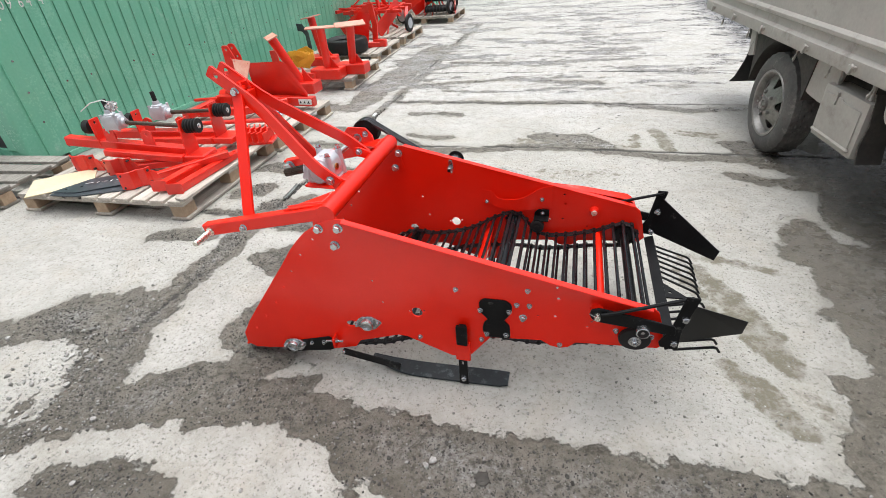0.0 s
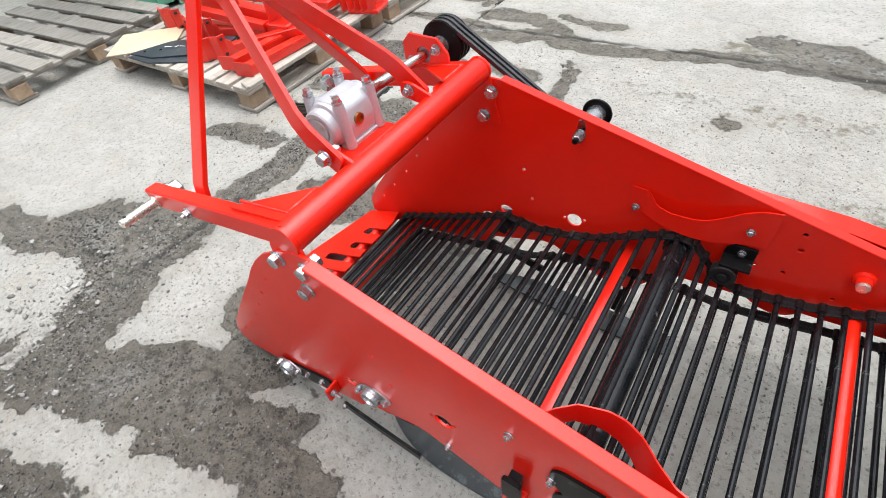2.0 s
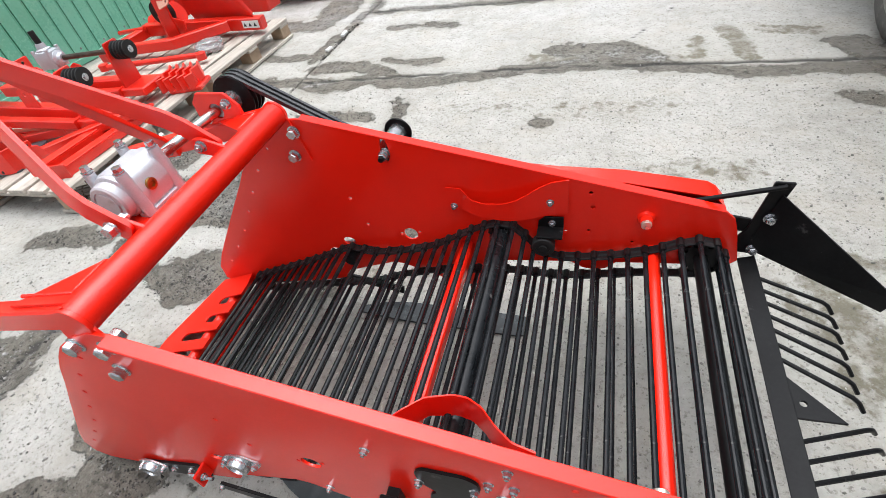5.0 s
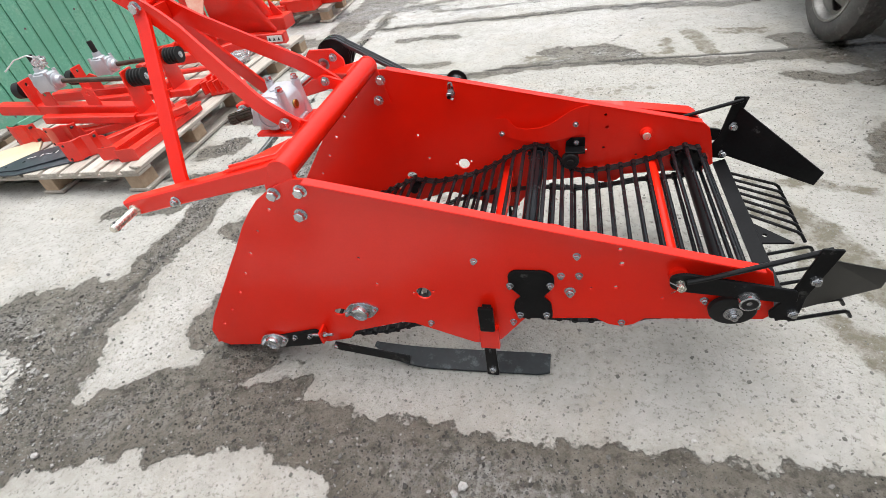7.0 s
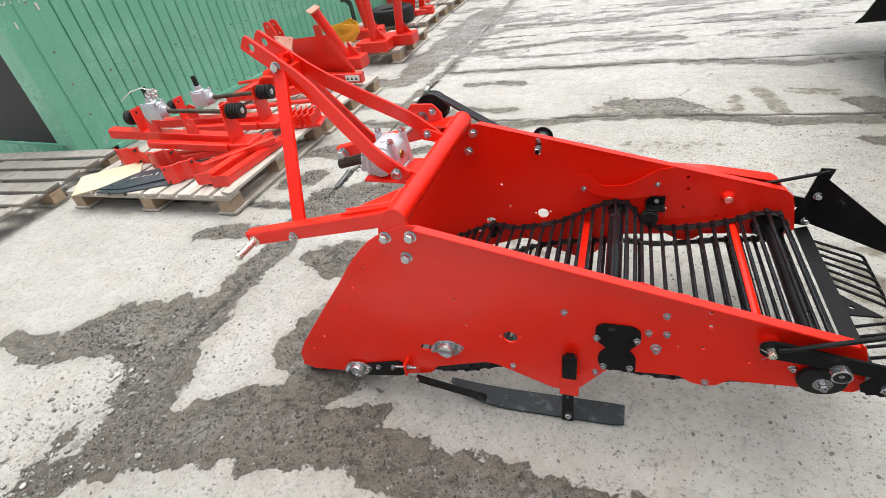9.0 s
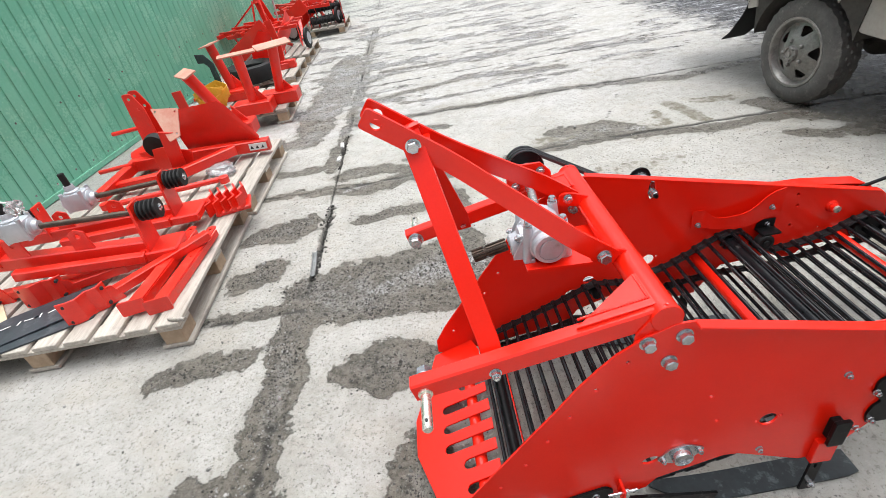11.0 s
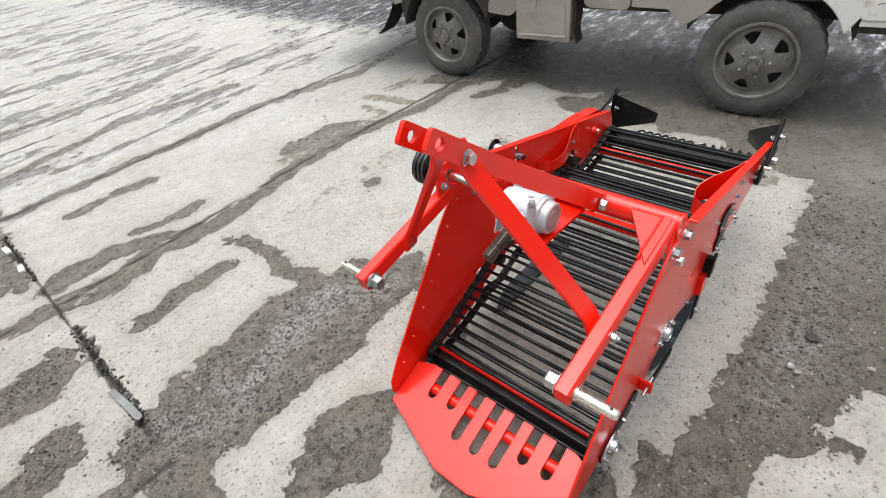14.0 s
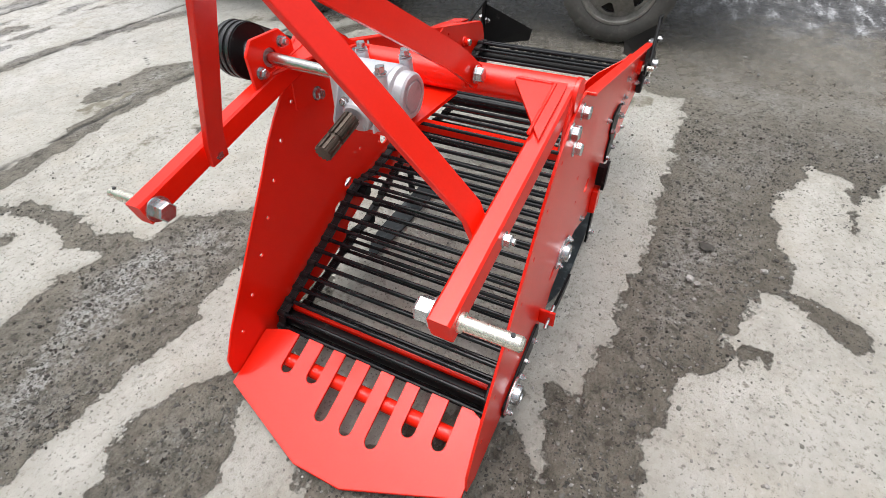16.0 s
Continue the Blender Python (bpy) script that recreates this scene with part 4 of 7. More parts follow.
add_lathe(bm, (-0.590, 0.416, 0.750), (-0.590, 0.50, 0.750), [(0.054, 0), (0.053, 0.010), (0.040, 0.018), (0.030, 0.032)], 32)
add_lathe(bm, (-0.64, 0.345, 0.738), (-0.80, 0.345, 0.700), [(0.050, 0), (0.050, 0.014), (0.036, 0.022), (0.034, 0.045), (0.030, 0.050), (0.024, 0.051)], 28)
def shrunk(bm):
    """The gearbox's own scale about its middle."""
    for v in bm.verts:
        v.co = Vector((-0.590, 0.335, 0.728)) + (v.co - Vector((-0.590, 0.335, 0.735))) * 0.86
    return bm


gearbox = part("gearbox", shrunk(bm), CAST, digger, "silver cast aluminium gearbox")
for y in (0.300, 0.412):
    for x, top, r in ((-0.534, -0.546, 0.0145), (-0.650, -0.644, 0.0135)):
        part("corner_column", shrunk(cyl((x, y, 0.692), (top, y, 0.814), r, 16, bevel=0.003)), CAST, gearbox)
for x in (-0.545, -0.645):
    part("foot", shrunk(box((x - 0.016, 0.288, 0.690), (x + 0.016, 0.424, 0.704), 0.003)), CAST, gearbox)
for k in range(5):
    part("rib", shrunk(sheet([(-0.645, 0.700), (-0.690, 0.704), (-0.690, 0.716), (-0.655, 0.782), (-0.645, 0.785)], upright(0.300 + 0.025 * k), 0.005, bevel=0.001)), CAST, gearbox)
part("vent_plug", shrunk(cyl((-0.592, 0.335, 0.800), (-0.592, 0.335, 0.811), 0.010, 6)), CAST, gearbox)
for x, y in ((-0.636, 0.305), (-0.636, 0.401), (-0.552, 0.305), (-0.552, 0.401)):
    bolt(gearbox, (x, y, 0.797), (0, 0, 1), bolt_mesh(0.016, 0.7), "housing_bolt")
bolt(gearbox, (-0.650, 0.320, 0.752), (-1, 0, 0.2), BOLT_M, "housing_bolt")
bolt(gearbox, (-0.668, 0.366, 0.748), (-1, 0, 0.2), BOLT_S, "housing_bolt")
part("drain_plug", lathe((-0.541, 0.341, 0.745), (-0.50, 0.341, 0.745), [(0.013, 0), (0.013, 0.006), (0.007, 0.007), (0.006, 0.003)], 18), BRASS, gearbox, "brass oil plug")
spl = bmesh.new()
teeth = [(r * math.cos(a), r * math.sin(a)) for k in range(12) for r, a in ((0.0165, 2 * math.pi * k / 12), (0.0165, 2 * math.pi * (k + 0.45) / 12), (0.0135, 2 * math.pi * (k + 0.55) / 12), (0.0135, 2 * math.pi * (k + 0.9) / 12))]
add_sheet(spl, teeth, aim((-0.685, 0.345, 0.727), (-0.785, 0.345, 0.703)), 0.052)
add_cyl(spl, (-0.735, 0.345, 0.715), (-0.742, 0.345, 0.7133), 0.0125, 16)
add_sheet(spl, teeth, aim((-0.742, 0.345, 0.7133), (-0.785, 0.345, 0.703)), 0.032)
part("drive_stub", spl, SPLINE, gearbox, "oily splined drive stub")
part("output_shaft", cyl((-0.585, 0.42, 0.752), (-0.56, 0.72, 0.752), 0.0125, 20, bevel=0.001), SHAFT, digger, "bright turned steel shaft")
lugp = sheet(rounded([(-0.628, 0.705), (-0.49, 0.69), (-0.495, 0.765), (-0.525, 0.798), (-0.606, 0.800), (-0.628, 0.775)], 0.003), upright(0.628), 0.008, [circle(-0.567, 0.752, 0.02, 18)], 0.001)
part("bearing_plate", lugp, RED, digger)
part("bearing_gusset", sheet([(-0.50, 0.56), (-0.44, 0.50), (-0.44, 0.63), (-0.50, 0.63)], pose(0, 0, 0.705), 0.008), RED, digger)
part("bearing_housing", lathe((-0.565, 0.636, 0.752), (-0.565, 0.70, 0.752), [(0.030, 0), (0.030, 0.012), (0.022, 0.02), (0.022, 0.03)], 24), CAST, digger, "cast bearing housing")
for x, z in ((-0.603, 0.732), (-0.527, 0.772)):
    bolt(digger, (x, 0.628, z), (0, -1, 0), BOLT_M)
PY0 = 0.692


def pulley(name, c, r, n=3):
    prof = [(0.4 * r, 0), (r, 0)]
    for k in range(n):
        b = k * 0.016
        prof += [(r, b + 0.002), (r - 0.009, b + 0.006), (r - 0.009, b + 0.010), (r, b + 0.014)]
    prof += [(r, n * 0.016 + 0.002), (0.4 * r, n * 0.016 + 0.004)]
    ob = part(name, lathe((c[0], PY0, c[1]), (c[0], PY0 + 1, c[1]), prof, 40), BLACK, digger, "black grooved belt pulley")
    part("hub", lathe((c[0], PY0 - 0.004, c[1]), (c[0], PY0 + 1, c[1]), [(0.024, 0), (0.024, 0.064), (0.014, 0.066)], 20), ZINC, ob)
    return ob


P1, P2 = (-0.556, 0.752, 0.058), (0.575, 0.350, 0.078)
pulley("drive_pulley", P1, P1[2])
pulley("driven_pulley", P2, P2[2])


def belt_path(a, b):
    (x0, z0, r0), (x1, z1, r1) = a, b
    d, t0 = math.hypot(x1 - x0, z1 - z0), math.atan2(z1 - z0, x1 - x0)
    k = math.acos((r0 - r1) / d)
    out = [(x0 + r0 * math.cos(a), z0 + r0 * math.sin(a)) for a in np.linspace(t0 + k, t0 + 2 * math.pi - k, 18)]
    out += [(x1 + r1 * math.cos(a), z1 + r1 * math.sin(a)) for a in np.linspace(t0 - k, t0 + k, 18)]
    return out


for k in range(3):
    y = PY0 + 0.008 + 0.016 * k
    pts = belt_path((P1[0], P1[1], P1[2] - 0.003), (P2[0], P2[1], P2[2] - 0.003))
    loop = [(x, y, z) for x, z in pts] + [(-0.140, y, 0.586), (-0.160, y, 0.583), (-0.180, y, 0.586)]
    part("drive_belt", run(loop, [(0.004, -0.006), (0.004, 0.006), (-0.005, 0.004), (-0.005, -0.004)], up=(0, 1, 0), closed=True), BELT, digger, "black rubber drive belt")
# tension roller behind the far plate
roller = part("tension_roller", lathe((-0.160, YF + TH + 0.012, 0.612), (-0.160, 1.0, 0.612), [(0.016, 0), (0.024, 0.004), (0.024, 0.078), (0.010, 0.079)], 28), ZINC, digger, "zinc tension roller with a black flange")
part("flange", lathe((-0.160, YF + TH + 0.090, 0.612), (-0.160, 1.0, 0.612), [(0.014, 0), (0.037, 0.001), (0.038, 0.005), (0.034, 0.009), (0.012, 0.010)], 28), BLACK, roller)
part("tension_bolt", cyl((-0.162, YF - 0.035, 0.611), (-0.162, YF + 0.03, 0.611), 0.007, 12), BLACK, digger)
bolt(digger, (-0.162, YF, 0.611), (0, -1, 0), BOLT_M, "tension_nut")
bolt(digger, (-0.162, YF - 0.013, 0.611), (0, -1, 0), BOLT_M, "tension_nut")
# hood over the belts at the tail
hood = bmesh.new()
rim_z = lambda x: 0.7065 - 0.2417 * (x + 0.375)
rows = [(x, yi, zi, zo) for x, yi, zi, zo in ((0.16, 0.690, rim_z(0.16) - 0.004, 0.512), (0.25, 0.690, rim_z(0.25) - 0.004, 0.510), (0.39, 0.690, rim_z(0.39) - 0.004, 0.503),
                                             (0.41, 0.704, 0.510, 0.502), (0.60, 0.704, 0.478, 0.474), (0.62, 0.704, 0.466, 0.462), (0.638, 0.704, 0.444, 0.440), (0.650, 0.704, 0.40, 0.398))]
sections = [[hood.verts.new(p) for p in ((x, yi, zi), (x, 0.768, zo), (x, 0.768, min(0.42, 0.30 + 0.25 * abs(x - 0.6))), (x, 0.765, min(0.42, 0.30 + 0.25 * abs(x - 0.6))), (x, 0.765, zo - 0.003), (x, yi, zi - 0.003))] for x, yi, zi, zo in rows]
for p, q in zip(sections, sections[1:]):
    for i in range(6):
        hood.faces.new((p[i], p[(i + 1) % 6], q[(i + 1) % 6], q[i]))
for p in (sections[0], sections[-1]):
    hood.faces.new((p[0], p[1], p[4], p[5]))
    hood.faces.new((p[1], p[2], p[3], p[4]))
part("belt_hood", hood, RED, digger)

# digging share with its finger slots
def share():
    y0, y1 = YN + TH + 0.002, YF - 0.002
    yy = lambda v: v
    back, slots = -0.788, [(0.101, -0.894), (0.179, -0.896), (0.249, -0.950), (0.321, -0.950), (0.396, -0.947), (0.466, -0.882), (0.546, -0.884)]
    pts = [(-1.045, 0.27), (-1.045, 0.40), (-0.955, y1), (back - 0.02, y1), (back, 0.60)]
    for y, x in reversed(slots):
        w = 0.0165
        pts += [(back, y + w)] + [(x + w - w * math.sin(a), y + w * math.cos(a)) for a in np.linspace(0, math.pi, 7)] + [(back, y - w)]
    pts += [(back, 0.055), (back - 0.02, y0), (-0.955, y0)]
    slope = Matrix(((1, 0, 0, 0), (0, 1, 0, 0), (0.36, 0, 1, 0.382), (0, 0, 0, 1)))
    return sheet(pts, slope, 0.008, bevel=0.001)


part("share", share(), RED, digger, "red slotted digging share")
part("share_tube", cyl((-0.842, YN + TH, 0.058), (-0.842, YF, 0.058), 0.019, 20), RED, digger)


# chain conveyor
LOOP = [(-0.772, 0.078), (-0.755, 0.118), (-0.70, 0.140), (-0.57, 0.192), (-0.44, 0.248), (-0.345, 0.290), (-0.26, 0.278), (-0.094, 0.315), (0.04, 0.388),
        (0.118, 0.418), (0.165, 0.398), (0.210, 0.340), (0.255, 0.313), (0.31, 0.313), (0.40, 0.328), (0.490, 0.354), (0.565, 0.388), (0.615, 0.392), (0.648, 0.35),
        (0.63, 0.300), (0.575, 0.283), (0.46, 0.272), (0.38, 0.256), (0.26, 0.240), (0.13, 0.246), (-0.056, 0.225), (-0.19, 0.190), (-0.30, 0.145), (-0.48, 0.110),
        (-0.70, 0.058), (-0.755, 0.055)]
STEPS = smooth_path(LOOP, True, 0.0405, 0.03)
CY = (0.030, YF - 0.022)


def chain(y):
    bm = bmesh.new()
    n = len(STEPS)
    for i, (x, z) in enumerate(STEPS):
        x1, z1 = STEPS[(i + 1) % n]
        for s in (-1, 1):
            yy = y + s * (0.008 if i % 2 else 0.0045)
            d = Vector((x1 - x, 0, z1 - z))
            L = d.length
            m = aim((x, yy, z), (x1, yy, z1))
            add_box(bm, (-0.0078, -0.0015, -0.006), (0.0078, 0.0015, L + 0.006), 0.003, m @ Matrix.Rotation(0, 4, "Z"))
        add_cyl(bm, (x, y - 0.012, z), (x, y + 0.012, z), 0.0092, 12)
    return bm


conveyor = part("conveyor", chain(CY[0]), CHAIN, digger, "greasy black link chain conveyor")
part("chain", chain(CY[1]), CHAIN, conveyor)
rod_bm = cyl((0, CY[0] - 0.004, 0), (0, CY[1] + 0.004, 0), 0.0060, 12)
ROD = mesh_of("conveyor_bar", rod_bm, BAR)
for x, z in STEPS:
    again("conveyor_bar", ROD, conveyor, Matrix.Translation((x, 0, z)))

# rollers and cross members inside the conveyor
for name, x, z, r, mat in (("front_roller", -0.738, 0.085, 0.021, BLACK), ("lift_roller", 0.118, 0.380, 0.025, BAR), ("tail_roller", 0.598, 0.338, 0.017, BLACK)):
    part(name, cyl((x, YN + TH, z), (x, YF, z), r, 20), mat, digger)
for name, x, z, r in (("sprocket", 0.598, 0.338, 0.046), ("sprocket", 0.118, 0.380, 0.034), ("sprocket", -0.738, 0.085, 0.03), ("sprocket", -0.345, 0.262, 0.024)):
    for y in CY:
        cog = [(rr * math.cos(a), rr * math.sin(a)) for k in range(9) for rr, a in ((r, 2 * math.pi * k / 9), (r, 2 * math.pi * (k + 0.4) / 9), (r * 0.8, 2 * math.pi * (k + 0.6) / 9), (r * 0.8, 2 * math.pi * (k + 0.85) / 9))]
        part(name, sheet(cog, Matrix.Translation((x, 0, z)) @ upright(y - 0.004), 0.008), CHAIN, digger)
part("tail_tube", cyl((0.491, YN + TH, 0.333), (0.491, YF, 0.333), 0.0165, 22), RED, digger)
for x, z, w in ((-0.715, 0.100, 0.016), (0.016, 0.314, 0.034)):
    part("cross_member", box((x - w / 2, YN + TH, z - 0.02), (x + w / 2, YF, z + 0.014), 0.004), RED, digger)
for y0, y1 in ((YN + TH, 0.055), (YF, YF - 0.055)):
    part("guide_stub", cyl((-0.345, y0, 0.262), (-0.345, y1, 0.262), 0.017, 18), BLACK, digger)


for y0, y1 in ((YN + TH, 0.026), (YF, YF - 0.020)):
    part("tail_bearing", cyl((0.598, y0, 0.338), (0.598, y1, 0.338), 0.047, 28, bevel=0.003), BLACK, digger)


# inner shields beside the chain hump
def shield(swell, foot):
    bm = bmesh.new()
    n = 40
    rows = []
    knots = (-0.018, 0.020, 0.034, 0.046, 0.080, 0.130, 0.160, 0.190, 0.220, 0.250, 0.286)
    for k in range(n + 1):
        u = k / n
        x = -0.018 + 0.304 * u
        off = 0.004 + swell * float(np.interp(x, knots, (0.0, 0.04, 0.26, 0.55, 0.88, 1.0, 0.94, 0.72, 0.36, 0.10, 0.0)))
        top = float(np.interp(x, knots, (0.513, 0.511, 0.499, 0.486, 0.481, 0.485, 0.494, 0.511, 0.529, 0.540, 0.545)))
        low = foot + 0.006 * math.cos(6 * u)
        rows.append([bm.verts.new((x, YN + TH + off + d, z)) for d in (0, 0.003) for z in (low, (low + top) / 2, top)])
    for a, b in zip(rows, rows[1:]):
        for i, j in ((0, 1), (1, 2), (4, 3), (5, 4), (2, 5), (3, 0)):
            bm.faces.new((a[i], a[j], b[j], b[i]))
    for r in (rows[0], rows[-1]):
        bm.faces.new((r[0], r[1], r[4], r[3]))
        bm.faces.new((r[1], r[2], r[5], r[4]))
    return bm


part("chain_shield", shield(0.100, 0.420), RED, digger)
far_shield = shield(0.024, 0.438)
far_shield.transform(FLIP)
part("chain_shield", far_shield, RED, digger)
for x, z in ((0.0, 0.461), (0.244, 0.484)):
    bolt(digger, (x, YN, z), (0, -1, 0), BOLT_S)
    bolt(digger, (x, YN + TH + 0.006, z), (0, 1, 0), BOLT_S)
    bolt(digger, (x, YF + TH, z), (0, 1, 0), BOLT_S)
    bolt(digger, (x, YF - 0.014, z), (0, -1, 0), BOLT_S)


# press rollers over the chain dip
def press_block():
    bm = sheet([(0.212, 0.398), (0.214, 0.415), (0.230, 0.430), (0.276, 0.430), (0.276, 0.398)], upright(YN + TH + 0.001), 0.006, bevel=0.001)
    add_box(bm, (0.212, YN + TH + 0.001, 0.392), (0.276, YN + TH + 0.048, 0.399), 0.001)
    add_cyl(bm, (0.229, YN + TH + 0.030, 0.363), (0.229, YN + TH + 0.030, 0.396), 0.007, 10)
    return bm


both("press_block", press_block, BLACK, "black press roller bracket")
for s in (0, 1):
    f = (lambda y: 2 * MID - y) if s else (lambda y: y)
    ob = part("press_roller", lathe((0.229, f(0.030), 0.363), (0.229, f(0.070), 0.363), [(0.010, 0), (0.027, 0.001), (0.029, 0.004), (0.029, 0.026), (0.027, 0.029), (0.018, 0.030), (0.018, 0.027), (0.010, 0.027), (0.010, 0.034), (0.004, 0.034)], 28), RUBBER, digger, "black press roller")
    bolt(digger, (0.248, f(YN + TH + 0.007), 0.412), (0, -1 if s else 1, 0), BOLT_S)


# outside fittings of the side plates
def bearing(parent, x, y, z, out, turn=0.0, r=0.026):
    m = Matrix.Translation((x, y, z)) @ Matrix.Rotation(turn, 4, "Y")
    o = rounded([(-0.062, 0.0), (-0.022, 0.032), (0.022, 0.032), (0.062, 0.0), (0.022, -0.032), (-0.022, -0.032)], 0.012)
    base = sheet(o, m @ upright(-0.006 if out < 0 else 0), 0.006, bevel=0.001)
    ob = part("bearing_flange", base, ZINC, parent, "bright zinc two-bolt bearing flange")
    part("bearing_cup", lathe((x, y + 0.006 * out, z), (x, y + out, z), [(r, 0), (r, 0.008), (r * 0.9, 0.016), (r * 0.6, 0.018), (0.55 * r, 0.012)], 26), ZINC, ob)
    for d in (-0.045, 0.045):
        p = m @ Vector((d, 0.006 * out, 0))
        bolt(ob, p, (0, out, 0), BOLT_S, "flange_bolt")
    return ob


for s in (0, 1):
    y0, out = (YF + TH, 1) if s else (YN, -1)
    fl = FLIP if s else Matrix()

    def keep_side(bm, fl=fl, s=s):
        if s:
            bm.transform(fl)
        return bm
    bearing(digger, -0.352, y0, 0.258, out, -0.22)
    slide = sheet(rounded([(-0.752, 0.095), (-0.535, 0.160), (-0.515, 0.145), (-0.512, 0.105), (-0.54, 0.088), (-0.745, 0.045)], 0.008), upright(YN - 0.007), 0.007, bevel=0.001)
    part("slide_plate", keep_side(slide), BLACK, digger, "black bearing slide plate")
    bearing(digger, -0.700, y0 + 0.007 * out, 0.096, out, -0.25)
    for x, z in ((-0.618, 0.118), (-0.560, 0.130)):
        bolt(digger, (x, y0 + 0.007 * out, z), (0, out, 0), BOLT_S)
    ear = box((-0.503, YN - 0.040, 0.135), (-0.495, YN, 0.185), 0.002)
    part("tension_ear", keep_side(ear), RED, digger)
    part("tension_screw", cyl((-0.535, y0 + 0.026 * out, 0.158), (-0.462, y0 + 0.026 * out, 0.168), 0.0045, 10), ZINC, digger, "zinc tension screw")
    bolt(digger, (-0.492, y0 + 0.026 * out, 0.165), (1, 0, 0.1), BOLT_S, "tension_nut")
    # runner with its links
    link = run([(-0.475, -0.016, 0.105), (-0.36, -0.016, 0.083), (-0.24, -0.014, 0.058)], flat(0.008, 0.032, 0.001))
    part("runner_link", keep_side(link), BLACK, digger)
    bolt(digger, (-0.470, y0 - 0.02 * -out, 0.108), (0, out, 0), BOLT_S)
    rn = bmesh.new()
    rails = []
    for k in range(19):
        f = k / 18
        x = -0.385 + 0.565 * f
        nose = max(0.0, 1 - f / 0.42)
        tail = max(0.0, (f - 0.93) / 0.07)
        z = 0.004 + 0.020 * nose ** 2.0 + 0.004 * tail ** 2
        mid_y = 0.030 + 0.014 * f
        inner_y, outer_y = mid_y + 0.039 - 0.006 * tail ** 2, mid_y - 0.039 + 0.060 * nose ** 2.6 + 0.006 * tail ** 2
        rails.append([rn.verts.new((x, y, z + h)) for y, h in ((inner_y, -0.0035), (inner_y, 0.0035), (outer_y, 0.0035), (outer_y, -0.0035))])
    for one, two in zip(rails, rails[1:]):
        for k in range(4):
            rn.faces.new((one[k], one[(k + 1) % 4], two[(k + 1) % 4], two[k]))
    rn.faces.new(rails[0][::-1])
    rn.faces.new(rails[-1])
    bmesh.ops.recalc_face_normals(rn, faces=rn.faces[:])
    part("runner", keep_side(rn), SKID, digger, "scuffed dark steel runner")
    post = sheet(rounded([(-0.002, 0.155), (0.030, 0.155), (0.032, 0.008), (-0.004, 0.008)], 0.004), upright(YN - 0.014), 0.007, [circle(0.013, 0.120, 0.0035, 8, 3.0)], 0.001)
    part("runner_post", keep_side(post), BLACK, digger)
    clamp = sheet(rounded([(-0.002, 0.318), (0.038, 0.318), (0.038, 0.228), (-0.002, 0.228)], 0.006), upright(YN - 0.030), 0.010, bevel=0.001)
    add_box(clamp, (0.006, YN - 0.022, 0.24), (0.030, YN, 0.305))
    part("runner_clamp", keep_side(clamp), BLACK, digger, "black runner clamp")
    pocket = box((-0.010, YN - 0.018, 0.140), (0.044, YN, 0.226), 0.002)
    part("post_pocket", keep_side(pocket), RED, digger)
    bolt(digger, (0.016, y0 + 0.012 * out, 0.045), (0, out, 0), BOLT_M)
    # hourglass bracket
    hg = rounded([(0.095, 0.436), (0.172, 0.436), (0.192, 0.420), (0.194, 0.388), (0.178, 0.362), (0.166, 0.348), (0.186, 0.325), (0.190, 0.268), (0.100, 0.264), (0.090, 0.300), (0.096, 0.330), (0.112, 0.346), (0.098, 0.360), (0.082, 0.378), (0.080, 0.420)], 0.010)
    part("bracket_plate", keep_side(sheet(hg, upright(YN - 0.006), 0.006, bevel=0.001)), BLACK, digger, "black hourglass bracket plate")
    for x, z in ((0.085, 0.386), (0.184, 0.391), (0.106, 0.280), (0.174, 0.284)):
        bolt(digger, (x, y0 + 0.006 * out, z), (0, out, 0), BOLT_S)
    for x, z in ((-0.148, 0.220), (0.086, 0.244), (0.359, 0.263), (0.209, 0.420), (0.251, 0.422)):
        bolt(digger, (x, y0, z), (0, out, 0), BOLT_S)
    bolt(digger, (0.231, y0, 0.368), (0, out, 0), BOLT_M)
    # tail: lever arm, support disc, roller, stay rod, deflector
    boss = lathe((0.466, y0, 0.436), (0.466, y0 + out, 0.436), [(0.022, 0), (0.022, 0.012), (0.016, 0.014)], 22)
    part("pivot_boss", boss, RED, digger)
    part("pivot_pin", cyl((0.466, y0 + 0.012 * out, 0.436), (0.466, y0 + 0.052 * out, 0.436), 0.009, 16, bevel=0.001), GOLD, digger, "yellow zinc pivot pin")
    lever = sheet(rounded([(0.443, 0.452), (0.470, 0.462), (0.700, 0.420), (0.704, 0.382), (0.470, 0.408), (0.446, 0.420)], 0.012), upright(YN - 0.030), 0.008, bevel=0.001)
    part("lever_arm", keep_side(lever), BLACK, digger, "black deflector lever arm")
    inner = lathe((0.466, YF if s else YN + TH, 0.436), (0.466, (YF if s else YN + TH) - out, 0.436), [(0.021, 0), (0.019, 0.008), (0.015, 0.010), (0.0145, 0.022), (0.010, 0.0225)], 20)
    part("pivot_head", inner, RED, digger)
    face = (YF if s else YN + TH) - 0.022 * out
    part("pin_head", lathe((0.466, face, 0.436), (0.466, face - out, 0.436), [(0.0125, 0), (0.0125, 0.006), (0.011, 0.0075)], 22), GOLD, digger, "yellow zinc pin head")
    dk = sheet(circle(0.592, 0.338, 0.050, 30, 0.86), upright(YN - 0.020), 0.018, bevel=0.003)
    part("support_disc", keep_side(dk), RUBBER, digger, "black bearing disc")
